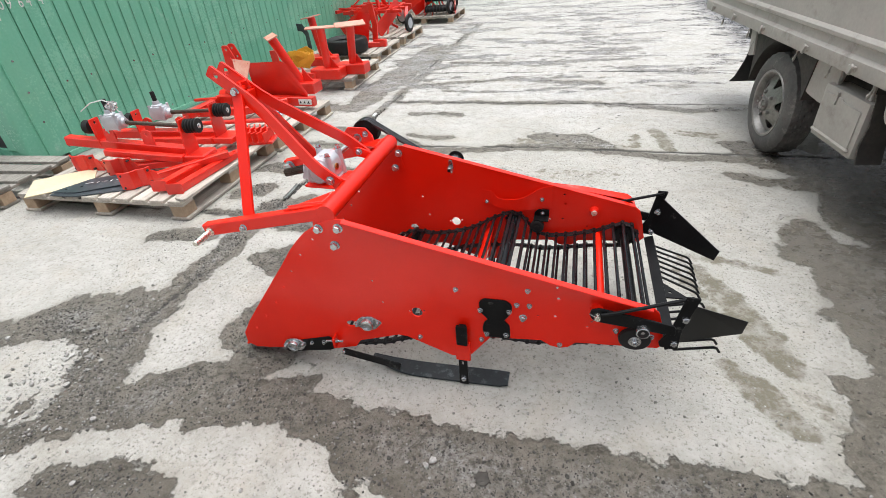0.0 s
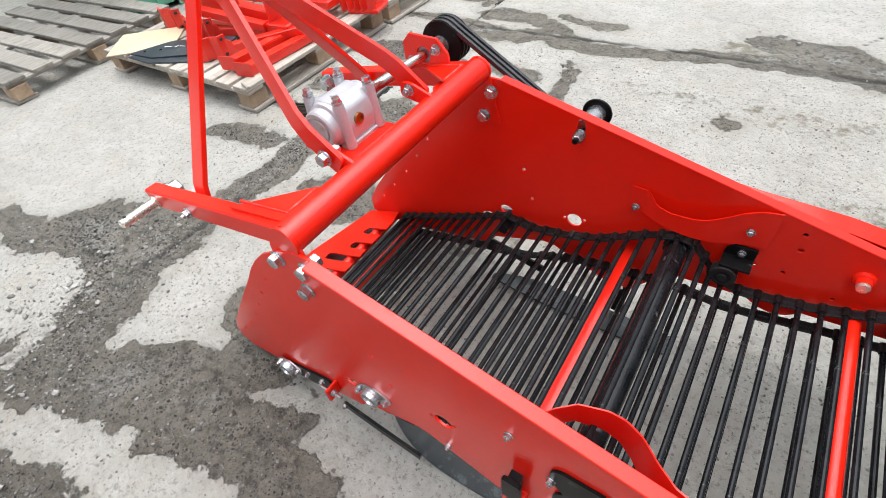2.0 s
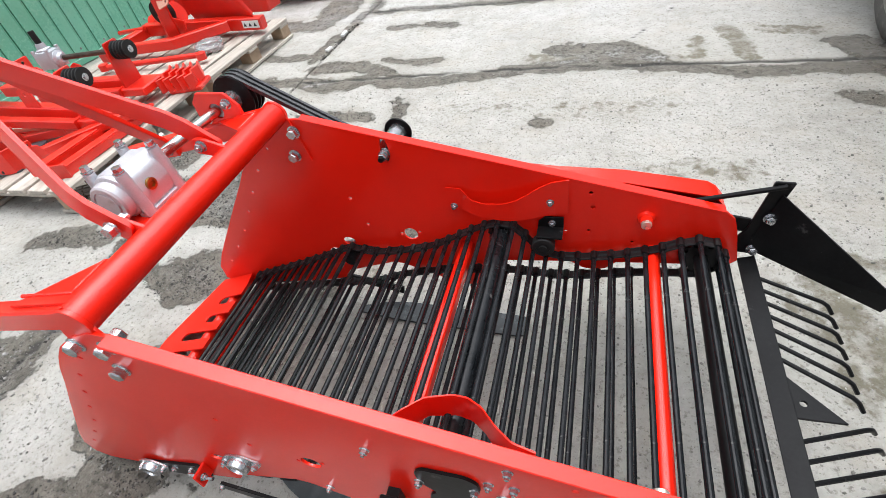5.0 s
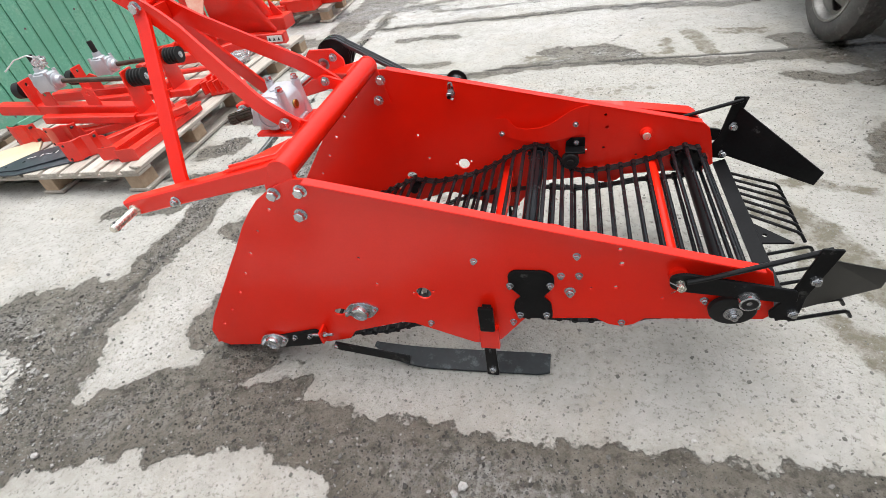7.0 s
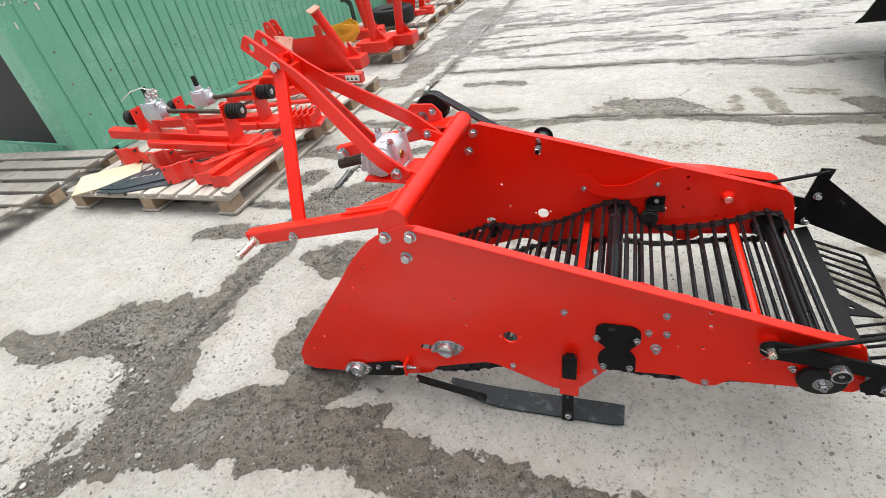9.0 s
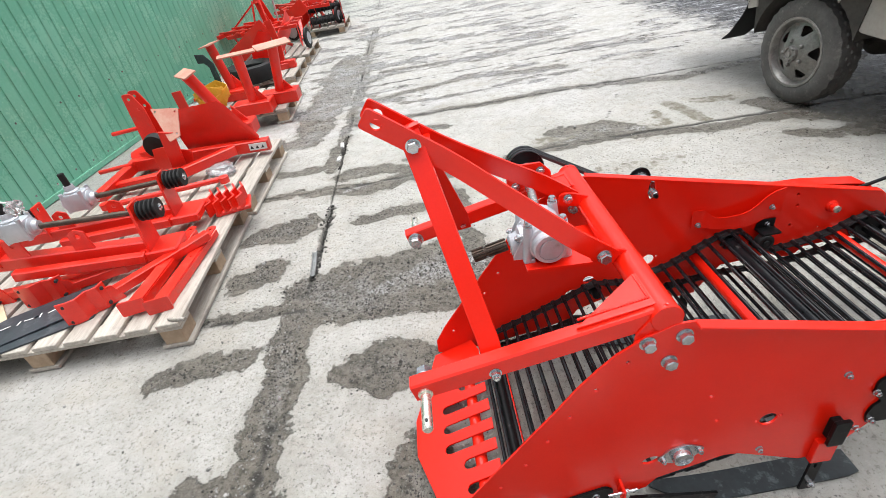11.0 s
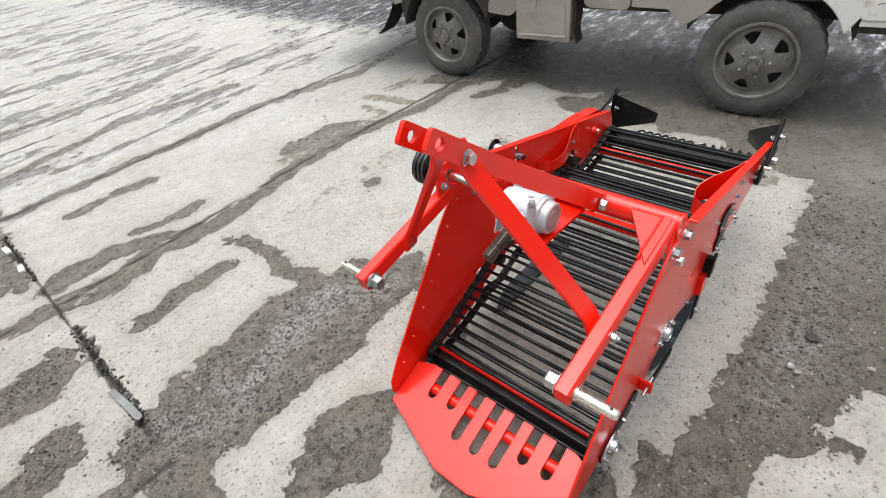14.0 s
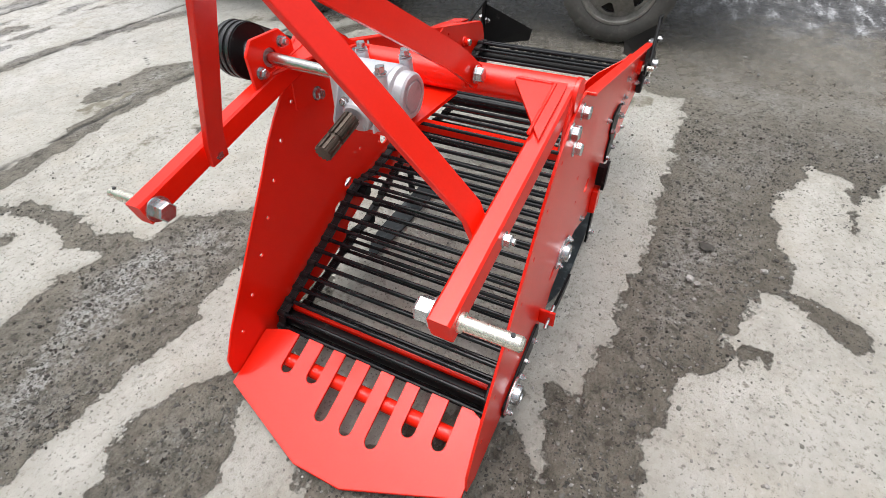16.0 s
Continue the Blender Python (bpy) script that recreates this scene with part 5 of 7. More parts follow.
    part("disc_boss", lathe((0.592, y0 + 0.018 * out, 0.336), (0.592, y0 + out, 0.336), [(0.020, 0), (0.020, 0.006), (0.010, 0.007)], 22), ZINC, digger)
    bolt(digger, (0.592, y0 + 0.024 * out, 0.336), (0, out, 0), BOLT_M)
    part("small_roller", lathe((0.606, y0 + 0.031 * out, 0.398), (0.606, y0 + out, 0.398), [(0.012, 0), (0.0205, 0.001), (0.0205, 0.020), (0.0185, 0.0215), (0.0165, 0.0215), (0.0165, 0.018), (0.008, 0.018)], 28), ZINC, digger, "small bright steel roller")
    part("roller_seal", lathe((0.606, y0 + 0.0488 * out, 0.398), (0.606, y0 + out, 0.398), [(0.0164, 0), (0.0164, 0.001), (0.006, 0.0012), (0.0055, 0.0)], 24), RUBBER, digger, "black roller seal")
    for x, z in ((0.533, 0.355), (0.643, 0.345)):
        bolt(digger, (x, y0, z), (0, out, 0), BOLT_S)
    part("stay_rod", keep_side(run([(0.478, YN - 0.034, 0.442), (0.52, YN - 0.030, 0.452), (0.735, YN - 0.012, 0.524)], disc(0.006))), BLACK, digger)
    post = sheet(rounded([(0.712, 0.532), (0.752, 0.530), (0.722, 0.400), (0.722, 0.318), (0.668, 0.326), (0.662, 0.345), (0.690, 0.40)], 0.004), upright(YN - 0.022), 0.006, bevel=0.001)
    part("deflector_post", keep_side(post), BLACK, digger)
    for x, z in ((0.722, 0.450), (0.706, 0.350)):
        bolt(digger, (x, y0 + 0.020 * out, z), (0, out, 0), BOLT_M)
    for x, z in ((0.724, 0.438), (0.712, 0.342)):
        bolt(digger, (x, y0 + 0.010 * out, z), (0, -out, 0), BOLT_M)
    fin = bmesh.new()
    a, b, c, d = (0.735, YN - 0.016, 0.500), (0.955, 0.125, 0.345), (0.945, 0.118, 0.298), (0.700, YN - 0.016, 0.342)
    lo = [fin.verts.new(p) for p in (a, b, c, d)]
    hi = [fin.verts.new(Vector(p) + Vector((-0.002, 0.003, 0))) for p in (a, b, c, d)]
    fin.faces.new(lo)
    fin.faces.new(hi[::-1])
    for i in range(4):
        fin.faces.new((lo[i], hi[i], hi[(i + 1) % 4], lo[(i + 1) % 4]))
    part("deflector_fin", keep_side(fin), BLACK, digger, "black sheet steel deflector fin")
    cot = run([(0.44, y0 + 0.045 * out, 0.452), (0.466, y0 + 0.047 * out, 0.437), (0.448, y0 + 0.045 * out, 0.418)], disc(0.0014, 6))
    part("split_pin", cot, ZINC, digger)

# tail grate
part("grate_beam", run([(0.706, -0.005, 0.312), (0.706, 2 * MID + 0.005, 0.312)], flat(0.038, 0.010, 0.001), up=(-0.35, 0, 1)), BLACK, digger, "black tail grate beam")
tine = run([(0, 0, 0), (0.140, 0, -0.016), (0.152, 0, -0.022), (0.166, 0, -0.042)], disc(0.0046, 8))
TINE = mesh_of("tine", tine, BLACK)
for k in range(7):
    for y, yaw in ((0.404 + 0.037 * k, -28 + 1.2 * k), (-0.004 + 0.037 * k, 20.5 + 0.5 * k)):
        again("tine", TINE, digger, pose(0.715, y, 0.306, 0, 0, yaw))
part("grate_gusset", sheet([(0.718, 0.268), (0.718, 0.366), (0.808, 0.270)], pose(0, 0, 0.302), 0.006, [circle(0.745, 0.300, 0.007, 10, 1.0)]), BLACK, digger)


# ---- pickup truck ----
truck = thing("pickup_truck", "dusty beige and white light pickup truck with muddy steel wheels, parked", "truck", (1.66, 2.57, 0), -84.9)


def wheel_meshes():
    r, w = 0.335, 0.20
    side = [(0.215, 0.012), (0.232, 0.004), (0.262, 0.0), (0.292, 0.004), (0.312, 0.014), (0.326, 0.030), (0.330, 0.040), (0.330, w - 0.040), (0.326, w - 0.030),
            (0.312, w - 0.014), (0.29, w - 0.004), (0.26, w), (0.232, w - 0.004), (0.205, w - 0.02)]
    side = side[:7] + [(0.330, 0.068), (0.330, 0.074), (0.330, 0.098), (0.330, 0.104), (0.330, 0.128), (0.330, 0.134)] + side[7:]
    n = 116
    ty = lathe((0, 0, 0), (0, 1, 0), side, n, True)
    for v in ty.verts:
        q = math.hypot(v.co.x, v.co.z)
        if q > 0.3255:
            k = int(round(math.atan2(v.co.z, v.co.x) / (2 * math.pi) * n)) % n
            row = 0 if v.co.y < 0.071 else 1 if v.co.y < 0.101 else 2 if v.co.y < 0.131 else 3
            s = (0.335 if (k // 2 + row) % 2 else 0.3285) / q
            v.co.x, v.co.z = v.co.x * s, v.co.z * s
    rim = bmesh.new()
    outer = circle(0, 0, 0.205, 60)
    wins = []
    for k in range(5):
        a = 2 * math.pi * k / 5 + 0.3
        c, s = math.cos(a), math.sin(a)
        tri = rounded([(0.108, -0.010), (0.108, 0.010), (0.158, 0.046), (0.172, 0.0), (0.158, -0.046)], 0.010)
        wins.append([(c * x - s * y, s * x + c * y) for x, y in tri])
    add_sheet(rim, outer, upright(0), 0.006, wins + [circle(0, 0, 0.055, 20)])
    bmesh.ops.subdivide_edges(rim, edges=[e for e in rim.edges if e.calc_length() > 0.05], cuts=2, use_grid_fill=False)
    for v in rim.verts:
        q = math.hypot(v.co.x, v.co.z)
        v.co.y += 0.030 + 0.028 * math.cos(min(1, max(0, (q - 0.05) / 0.15)) * math.pi * 1.0) * -1 - 0.012
    ring = lathe((0, 0, 0), (0, 1, 0), [(0.186, 0.060), (0.190, 0.034), (0.196, 0.026), (0.200, 0.012), (0.208, 0.004), (0.222, 0.002), (0.227, 0.010), (0.218, 0.03), (0.205, 0.12), (0.186, 0.12)], 60, True)
    hub = lathe((0, 0.006, 0), (0, -1, 0), [(0.058, 0), (0.056, 0.012), (0.050, 0.016), (0.049, 0.034), (0.036, 0.042), (0.032, 0.036), (0.018, 0.036), (0.016, 0.046), (0.006, 0.047)], 30)
    for k in range(5):
        a = 2 * math.pi * (k + 0.5) / 5 + 0.3
        add_lathe(hub, (0.080 * math.cos(a), 0.004, 0.080 * math.sin(a)), (0.080 * math.cos(a), -1, 0.080 * math.sin(a)), [(0.014, 0), (0.013, 0.018), (0.008, 0.024)], 6)
    for k in range(6):
        a = 2 * math.pi * k / 6
        add_cyl(hub, (0.041 * math.cos(a), -0.028, 0.041 * math.sin(a)), (0.041 * math.cos(a), -0.044, 0.041 * math.sin(a)), 0.0075, 6)
    drum = cyl((0, 0.09, 0), (0, 0.16, 0), 0.17, 30)
    return [("tyre", mesh_of("tyre", ty, TYRE, 40), ""), ("rim", mesh_of("rim", rim, RIM, 40), "dusty five-window steel rim"), ("rim_ring", mesh_of("rim_ring", ring, RIM), ""),
            ("hub", mesh_of("hub", hub, RIM), ""), ("brake_drum", mesh_of("brake_drum", drum, UNDER), "")]


WHEEL = wheel_meshes()


def wheel(parent, u, v, turn, flip=False):
    m = Matrix.Translation((u, v, 0.335)) @ (Matrix.Rotation(math.pi, 4, "Z") if flip else Matrix()) @ Matrix.Rotation(turn, 4, "Y")
    ob = again("wheel", WHEEL[0][1], parent, m, "muddy tyre on a dusty steel wheel")
    for name, data, lab in WHEEL[1:]:
        again(name, data, ob, None, lab)
    return ob


for u, t in ((0.0, 0.2), (2.24, 0.9)):
    wheel(truck, u, 0.0, t)
    wheel(truck, u, 1.45, t, True)
    part("axle", cyl((u, 0.12, 0.335), (u, 1.33, 0.335), 0.045, 16), UNDER, truck)
part("differential", lathe((0.0, 0.55, 0.335), (0.0, 1.0, 0.335), [(0.05, 0), (0.12, 0.06), (0.13, 0.14), (0.12, 0.2), (0.05, 0.26)], 24), UNDER, truck)
for v in (0.33, 1.0):
    part("chassis_rail", box((-1.45, v, 0.50), (2.75, v + 0.08, 0.64), 0.01), UNDER, truck)
    part("leaf_spring", run([(-0.55, v + 0.04, 0.47), (-0.3, v + 0.04, 0.41), (0, v + 0.04, 0.385), (0.3, v + 0.04, 0.41), (0.55, v + 0.04, 0.47)], flat(0.06, 0.035, 0.003)), UNDER, truck)
part("gearbox_case", box((1.5, 0.6, 0.46), (2.1, 0.9, 0.64), 0.05, seg=2), UNDER, truck)
part("fuel_tank", cyl((0.74, 0.50, 0.60), (1.12, 0.50, 0.60), 0.13, 28, bevel=0.02), UNDER, truck)
part("drive_shaft", cyl((0.1, 0.7, 0.40), (1.3, 0.7, 0.48), 0.035, 14), UNDER, truck)
# load bed
bed = part("load_bed", box((-1.50, -0.02, 0.775), (1.28, 1.48, 0.82), 0.004), TRUCK, truck)
side = run([(-1.52, 0, 0), (1.28, 0, 0)], [(-0.02, 0.745), (-0.055, 0.752), (-0.060, 0.765), (-0.060, 0.822), (-0.048, 0.832), (-0.040, 0.84), (-0.040, 0.885), (-0.058, 0.895), (-0.060, 0.912),
           (-0.048, 0.925), (-0.040, 0.93), (-0.040, 1.24), (-0.052, 1.25), (-0.052, 1.275), (-0.015, 1.275), (-0.015, 0.745)][::-1])
for v in side.verts:
    v.co.y = -v.co.y
for v in side.verts:
    v.co.y = -abs(v.co.y)
part("bed_side", side, TRUCK, bed, "dusty beige drop side with folded ribs")
far_side = box((-1.52, 1.46, 0.75), (1.28, 1.50, 1.275), 0.006)
part("bed_side", far_side, TRUCK, bed)
part("tailgate", box((-1.55, -0.04, 0.75), (-1.505, 1.50, 1.275), 0.006), TRUCK, bed)
part("headboard", box((1.25, -0.04, 0.82), (1.285, 1.50, 1.40), 0.006), TRUCK, bed)
for u in (-1.3, -0.78, -0.22, 0.42, 0.92):
    la = bmesh.new()
    add_box(la, (u - 0.03, -0.075, 0.775), (u + 0.03, -0.058, 0.800), 0.004)
    add_box(la, (u - 0.012, -0.085, 0.760), (u + 0.02, -0.070, 0.812), 0.004, Matrix.Translation((u, 0, 0.78)) @ Matrix.Rotation(0.5, 4, "Y") @ Matrix.Translation((-u, 0, -0.78)))
    part("side_latch", la, TRUCK, bed)
for u in (-1.05, -0.48, 0.30, 0.70, 1.10):
    part("tie_hook", run([(u, -0.045, 0.752), (u + 0.004, -0.050, 0.715), (u - 0.012, -0.048, 0.690), (u - 0.02, -0.046, 0.70)], disc(0.0065, 8)), TRUCK, bed)
# arches, flaps, toolbox
ar = [(0.42 * math.cos(a), 0.335 + 0.40 * math.sin(a)) for a in np.linspace(0.35, math.pi - 0.15, 18)]
part("wheel_arch", sheet([(0.44, 0.745), *[(x, min(z, 0.735)) for x, z in ar], (-0.46, 0.745)], upright(0.012), 0.22), UNDER, truck)
part("front_guard", sheet(rounded([(0.335, 0.745), (0.352, 0.60), (0.405, 0.525), (0.60, 0.510), (0.70, 0.60), (0.74, 0.745)], 0.03), upright(0.020), 0.012, bevel=0.002), TRUCK, truck, "dusty beige wheel guard")
part("mud_flap", run([(-0.47, 0.10, 0.66), (-0.55, 0.10, 0.50), (-0.66, 0.10, 0.36), (-0.74, 0.10, 0.30)], flat(0.20, 0.008, 0.002), up=(1, 0, 0.4)), RUBBER, truck, "black rubber mud flap")
part("flap_bracket", box((-0.53, 0.0, 0.56), (-0.44, 0.02, 0.745), 0.003, Matrix.Translation((-0.48, 0, 0.65)) @ Matrix.Rotation(-0.25, 4, "Y") @ Matrix.Translation((0.48, 0, -0.65))), TRUCK, truck)
tool = part("toolbox", box((0.665, -0.02, 0.365), (1.085, 0.10, 0.655), 0.018, seg=2), TRUCK, truck, "dusty beige toolbox with a pressed lid")
part("lid", sheet(rounded([(0.700, 0.405), (1.05, 0.405), (1.05, 0.605), (0.89, 0.605), (0.875, 0.62), (0.70, 0.615)], 0.012), upright(-0.026), 0.006, bevel=0.002), TRUCK, tool)
part("latch", box((0.80, -0.034, 0.575), (0.83, -0.024, 0.64), 0.003), TRUCK, tool)
part("lid_ledge", box((0.685, -0.036, 0.395), (1.065, -0.018, 0.412), 0.006), TRUCK, tool)
for u in (0.72, 1.03):
    part("hanger", box((u - 0.012, 0.0, 0.655), (u + 0.012, 0.012, 0.75), 0.002), TRUCK, tool)
part("heat_shield", run([(1.09, 0.05, 0.70), (1.12, 0.05, 0.55), (1.105, 0.05, 0.45), (1.13, 0.05, 0.36)], flat(0.12, 0.008, 0.001), up=(1, 0, 0)), UNDER, truck)
part("step_panel", sheet(rounded([(1.13, 0.76), (1.17, 0.62), (1.20, 0.595), (1.45, 0.590), (1.47, 0.61), (1.47, 0.76)], 0.02), upright(0.0), 0.05, [rounded([(1.22, 0.715), (1.22, 0.645), (1.36, 0.645), (1.36, 0.715)], 0.008)], 0.003), TRUCK, truck, "beige step panel with a square opening")
# dark backing added behind the opening, in place of the shade inside
part("opening_backing", box((1.19, 0.052, 0.60), (1.45, 0.12, 0.75)), DARK, truck)
# cab: sill, arch, front corner
arch = [(2.24 + 0.41 * math.cos(a), 0.335 + 0.41 * math.sin(a)) for a in np.linspace(math.pi * 0.86, math.pi * 0.10, 20)]
cabside = [(1.30, 1.10), (1.47, 1.10), (1.475, 0.605), (1.70, 0.600), (1.80, 0.505), (1.865, 0.55)] + arch[2:-1] + [(2.665, 0.575), (3.02, 0.575), (3.05, 0.60), (3.02, 0.95), (2.95, 1.10)]
half = len(cabside)
part("cab_side", sheet([(1.475, 1.10), (1.475, 0.605), (1.70, 0.600), (1.80, 0.505), (1.865, 0.55)] + arch[2:11] + [(2.26, 1.10)], upright(0.015), 0.05, bevel=0.004), TRUCK, truck, "dusty beige cab side")
part("front_panel", sheet([(2.265, 1.10)] + arch[10:-1] + [(2.655, 0.60), (2.665, 0.585), (3.02, 0.585), (3.05, 0.62), (3.02, 0.95), (2.95, 1.10)], upright(0.012), 0.05, bevel=0.006), CAB, truck, "chalky white front panel with cracked paint")
part("lower_trim", box((2.66, 0.02, 0.555), (3.03, 0.06, 0.582), 0.004), CAB, truck)
part("front_valance", box((2.66, 0.05, 0.515), (3.00, 0.10, 0.56), 0.004), UNDER, truck)
part("arch_liner", sheet([(1.80, 0.72)] + [(2.24 + 0.44 * math.cos(a), 0.335 + 0.44 * math.sin(a)) for a in np.linspace(math.pi * 0.9, 0.3, 16)] + [(2.68, 0.55), (2.68, 0.95), (1.80, 0.95)], upright(0.066), 0.25), UNDER, truck)
for k, (x0, z0, x1, z1) in enumerate(((2.70, 0.665, 2.76, 0.70), (2.76, 0.70, 2.80, 0.64), (2.80, 0.64, 2.88, 0.66), (2.76, 0.70, 2.82, 0.71), (2.82, 0.71, 2.85, 0.69))):
    part("paint_crack", run([(x0, 0.0115, z0), ((x0 + x1) / 2 + 0.004, 0.0115, (z0 + z1) / 2 - 0.006), (x1, 0.0115, z1)], flat(0.001, 0.0035, 0.0003)), UNDER, truck)
cab = bmesh.new()
prof = [(1.30, 1.10), (2.95, 1.10), (3.02, 0.95), (3.04, 0.62), (2.95, 0.56), (2.70, 0.56), (2.70, 0.95), (1.80, 0.95), (1.75, 0.6), (1.30, 0.62)]
add_sheet(cab, [(1.32, 1.10), (2.93, 1.10), (2.60, 1.82), (2.50, 1.88), (1.42, 1.88), (1.32, 1.82)], upright(0.06), 1.36, bevel=0.03)
part("cab_upper", cab, CAB, truck, "plain white upper cab")
part("cab_far_side", sheet([(1.30, 1.10), (2.95, 1.10), (3.04, 0.62), (2.68, 0.58), (1.30, 0.60)], upright(1.40), 0.05), CAB, truck)
part("cab_floor", box((1.30, 0.06, 0.66), (3.02, 1.42, 0.72)), UNDER, truck)
part("front_bumper", box((3.00, 0.03, 0.50), (3.07, 1.44, 0.70), 0.015, seg=2), CAB, truck)
part("cab_back", box((1.30, 0.06, 0.62), (1.34, 1.42, 1.10)), TRUCK, truck)
part("side_window", sheet(rounded([(1.50, 1.16), (2.72, 1.16), (2.52, 1.74), (1.52, 1.74)], 0.05), upright(0.052), 0.006), DARK, truck)


# ---- green site container along the yard ----
hut = thing("green_container", "green painted sheet metal site container with vertical seams", "container", (-4.09, 1.66, 0), -5.0)
LONG, DEEP, TALL = 16.0, 5.0, 2.6


def cladding(length):
    """Upright sheets with a narrow open seam every 0.123 m: x runs along the wall, -y is the outside."""
    line = [(0.0, 0.0)]
    x = 0.123
    while x < length:
        line += [(x - 0.018, 0.0), (x - 0.012, -0.005), (x - 0.008, -0.005), (x - 0.0065, 0.026), (x + 0.0055, 0.026), (x + 0.007, 0.0)]
        x += 0.123
    line.append((length, 0.0))
    return line


def clad(length, z0, z1):
    bm = bmesh.new()
    line = cladding(length)
    lo = [bm.verts.new((x, y, z0)) for x, y in line]
    hi = [bm.verts.new((x, y, z1)) for x, y in line]
    for i in range(len(line) - 1):
        bm.faces.new((lo[i], lo[i + 1], hi[i + 1], hi[i]))
    return bm


# the long side runs along local +y at x = 0 and faces +x
w = part("side_wall", clad(LONG - 0.265, 0.04, TALL), GREEN, hut, smooth=0)
w.matrix_local = Matrix(((0, -1, 0, 0), (1, 0, 0, 0.265), (0, 0, 1, 0), (0, 0, 0, 1)))
part("corner_post", box((-0.14, -0.02, 0.03), (0.004, 0.285, TALL), 0.03, seg=4), GREEN, hut)
part("corner_fold", run([(0.005, 0.13, 0.03), (0.005, 0.13, TALL)], flat(0.03, 0.012, 0.003), up=(0, 1, 0)), GREEN, hut)
part("base_rail", box((-0.02, 0.30, 0.0), (0.012, LONG, 0.05), 0.004), GREEN, hut)
f = part("front_wall", clad(1.6, 0.03, 0.15), GREEN, hut, smooth=0)
f.matrix_local = Matrix(((-1, 0, 0, -0.14), (0, 1, 0, 0.0), (0, 0, 1, 0), (0, 0, 0, 1))) @ Matrix.Diagonal((1, 1, 1, 1))
part("front_frame", box((-0.25, -0.012, 0.16), (-0.13, 0.03, TALL), 0.006), GREEN, hut)
part("front_sill", box((-DEEP, 0.004, 0.0), (-0.14, 0.03, 0.165)), GREEN, hut)
part("dark_door", box((-1.72, 0.034, 0.15), (-0.24, 0.06, 2.1), 0.004), DARK, hut, "black sheet metal door")
part("front_upper", box((-DEEP, 0.0, 2.1), (-0.25, 0.03, TALL)), GREEN, hut)
part("front_rest", box((-DEEP, 0.0, 0.19), (-1.7, 0.03, 2.1)), GREEN, hut)
part("back_wall", box((-DEEP, LONG - 0.04, 0.0), (0.0, LONG, TALL)), GREEN, hut)
part("far_wall", box((-DEEP, 0.03, 0.0), (-DEEP + 0.03, LONG, TALL)), GREEN, hut)
part("roof", box((-DEEP - 0.05, -0.05, TALL), (0.06, LONG + 0.05, TALL + 0.06), 0.01), GREEN, hut)
SCREW = mesh_of("screw", lathe((0, 0, 0), (0, 0, 1), [(0.009, 0), (0.009, 0.003), (0.005, 0.004), (0.005, 0.008)], 8), ZINC)
for k in range(48):
    for z in ((0.10, 0.62) if k % 3 else (0.10,)):
        again("screw", SCREW, hut, aim((0.002, 0.327 + 0.246 * k + random.uniform(-0.02, 0.02), z + random.uniform(-0.015, 0.015)), (1, 0.327 + 0.246 * k, z)))
for z in (0.35, 0.6, 0.85, 1.2):
    again("screw", SCREW, hut, aim((0.005, 0.22, z), (1, 0.22, z)))


def lettering(text, size, parent, m, name="painted_digit"):
    cu = bpy.data.curves.new(name, "FONT")
    cu.body, cu.size, cu.extrude, cu.space_character = text, size, 0.0008, 1.15
    cu.materials.append(WHITE)
    tmp = bpy.data.objects.new("tmp", cu)
    me = bpy.data.meshes.new_from_object(tmp)
    bpy.data.objects.remove(tmp)
    return again(name, me, parent, m, "stencilled white character")


wall_face = Matrix(((0, 0, 1, 0.0095), (1, 0, 0, 0.0), (0, 1, 0, 0.0), (0, 0, 0, 1)))
for k, (digit, y) in enumerate((("0", 0.320), ("9", 0.385), ("6", 0.475), ("4", 0.54), ("4", 0.64))):
    lettering(digit, 0.11, hut, wall_face @ Matrix.Translation((y, 1.21, 0)) @ Matrix.Diagonal((0.72, 1, 1, 1)), "painted_digit")
for letter, y in (("С", 0.035), ("Г", 0.108), ("К", 0.170), ("-", 0.240)):
    lettering(letter, 0.11, hut, wall_face @ Matrix.Translation((y, 1.21, 0.003)) @ Matrix.Diagonal((0.72, 1, 1, 1)), "painted_letter")
part("painted_mark", box((0.0095, 0.272, 1.14), (0.0115, 0.290, 1.19)), WHITE, hut)
part("painted_mark", box((0.0135, 0.065, 1.055), (0.0155, 0.075, 1.10)), WHITE, hut)


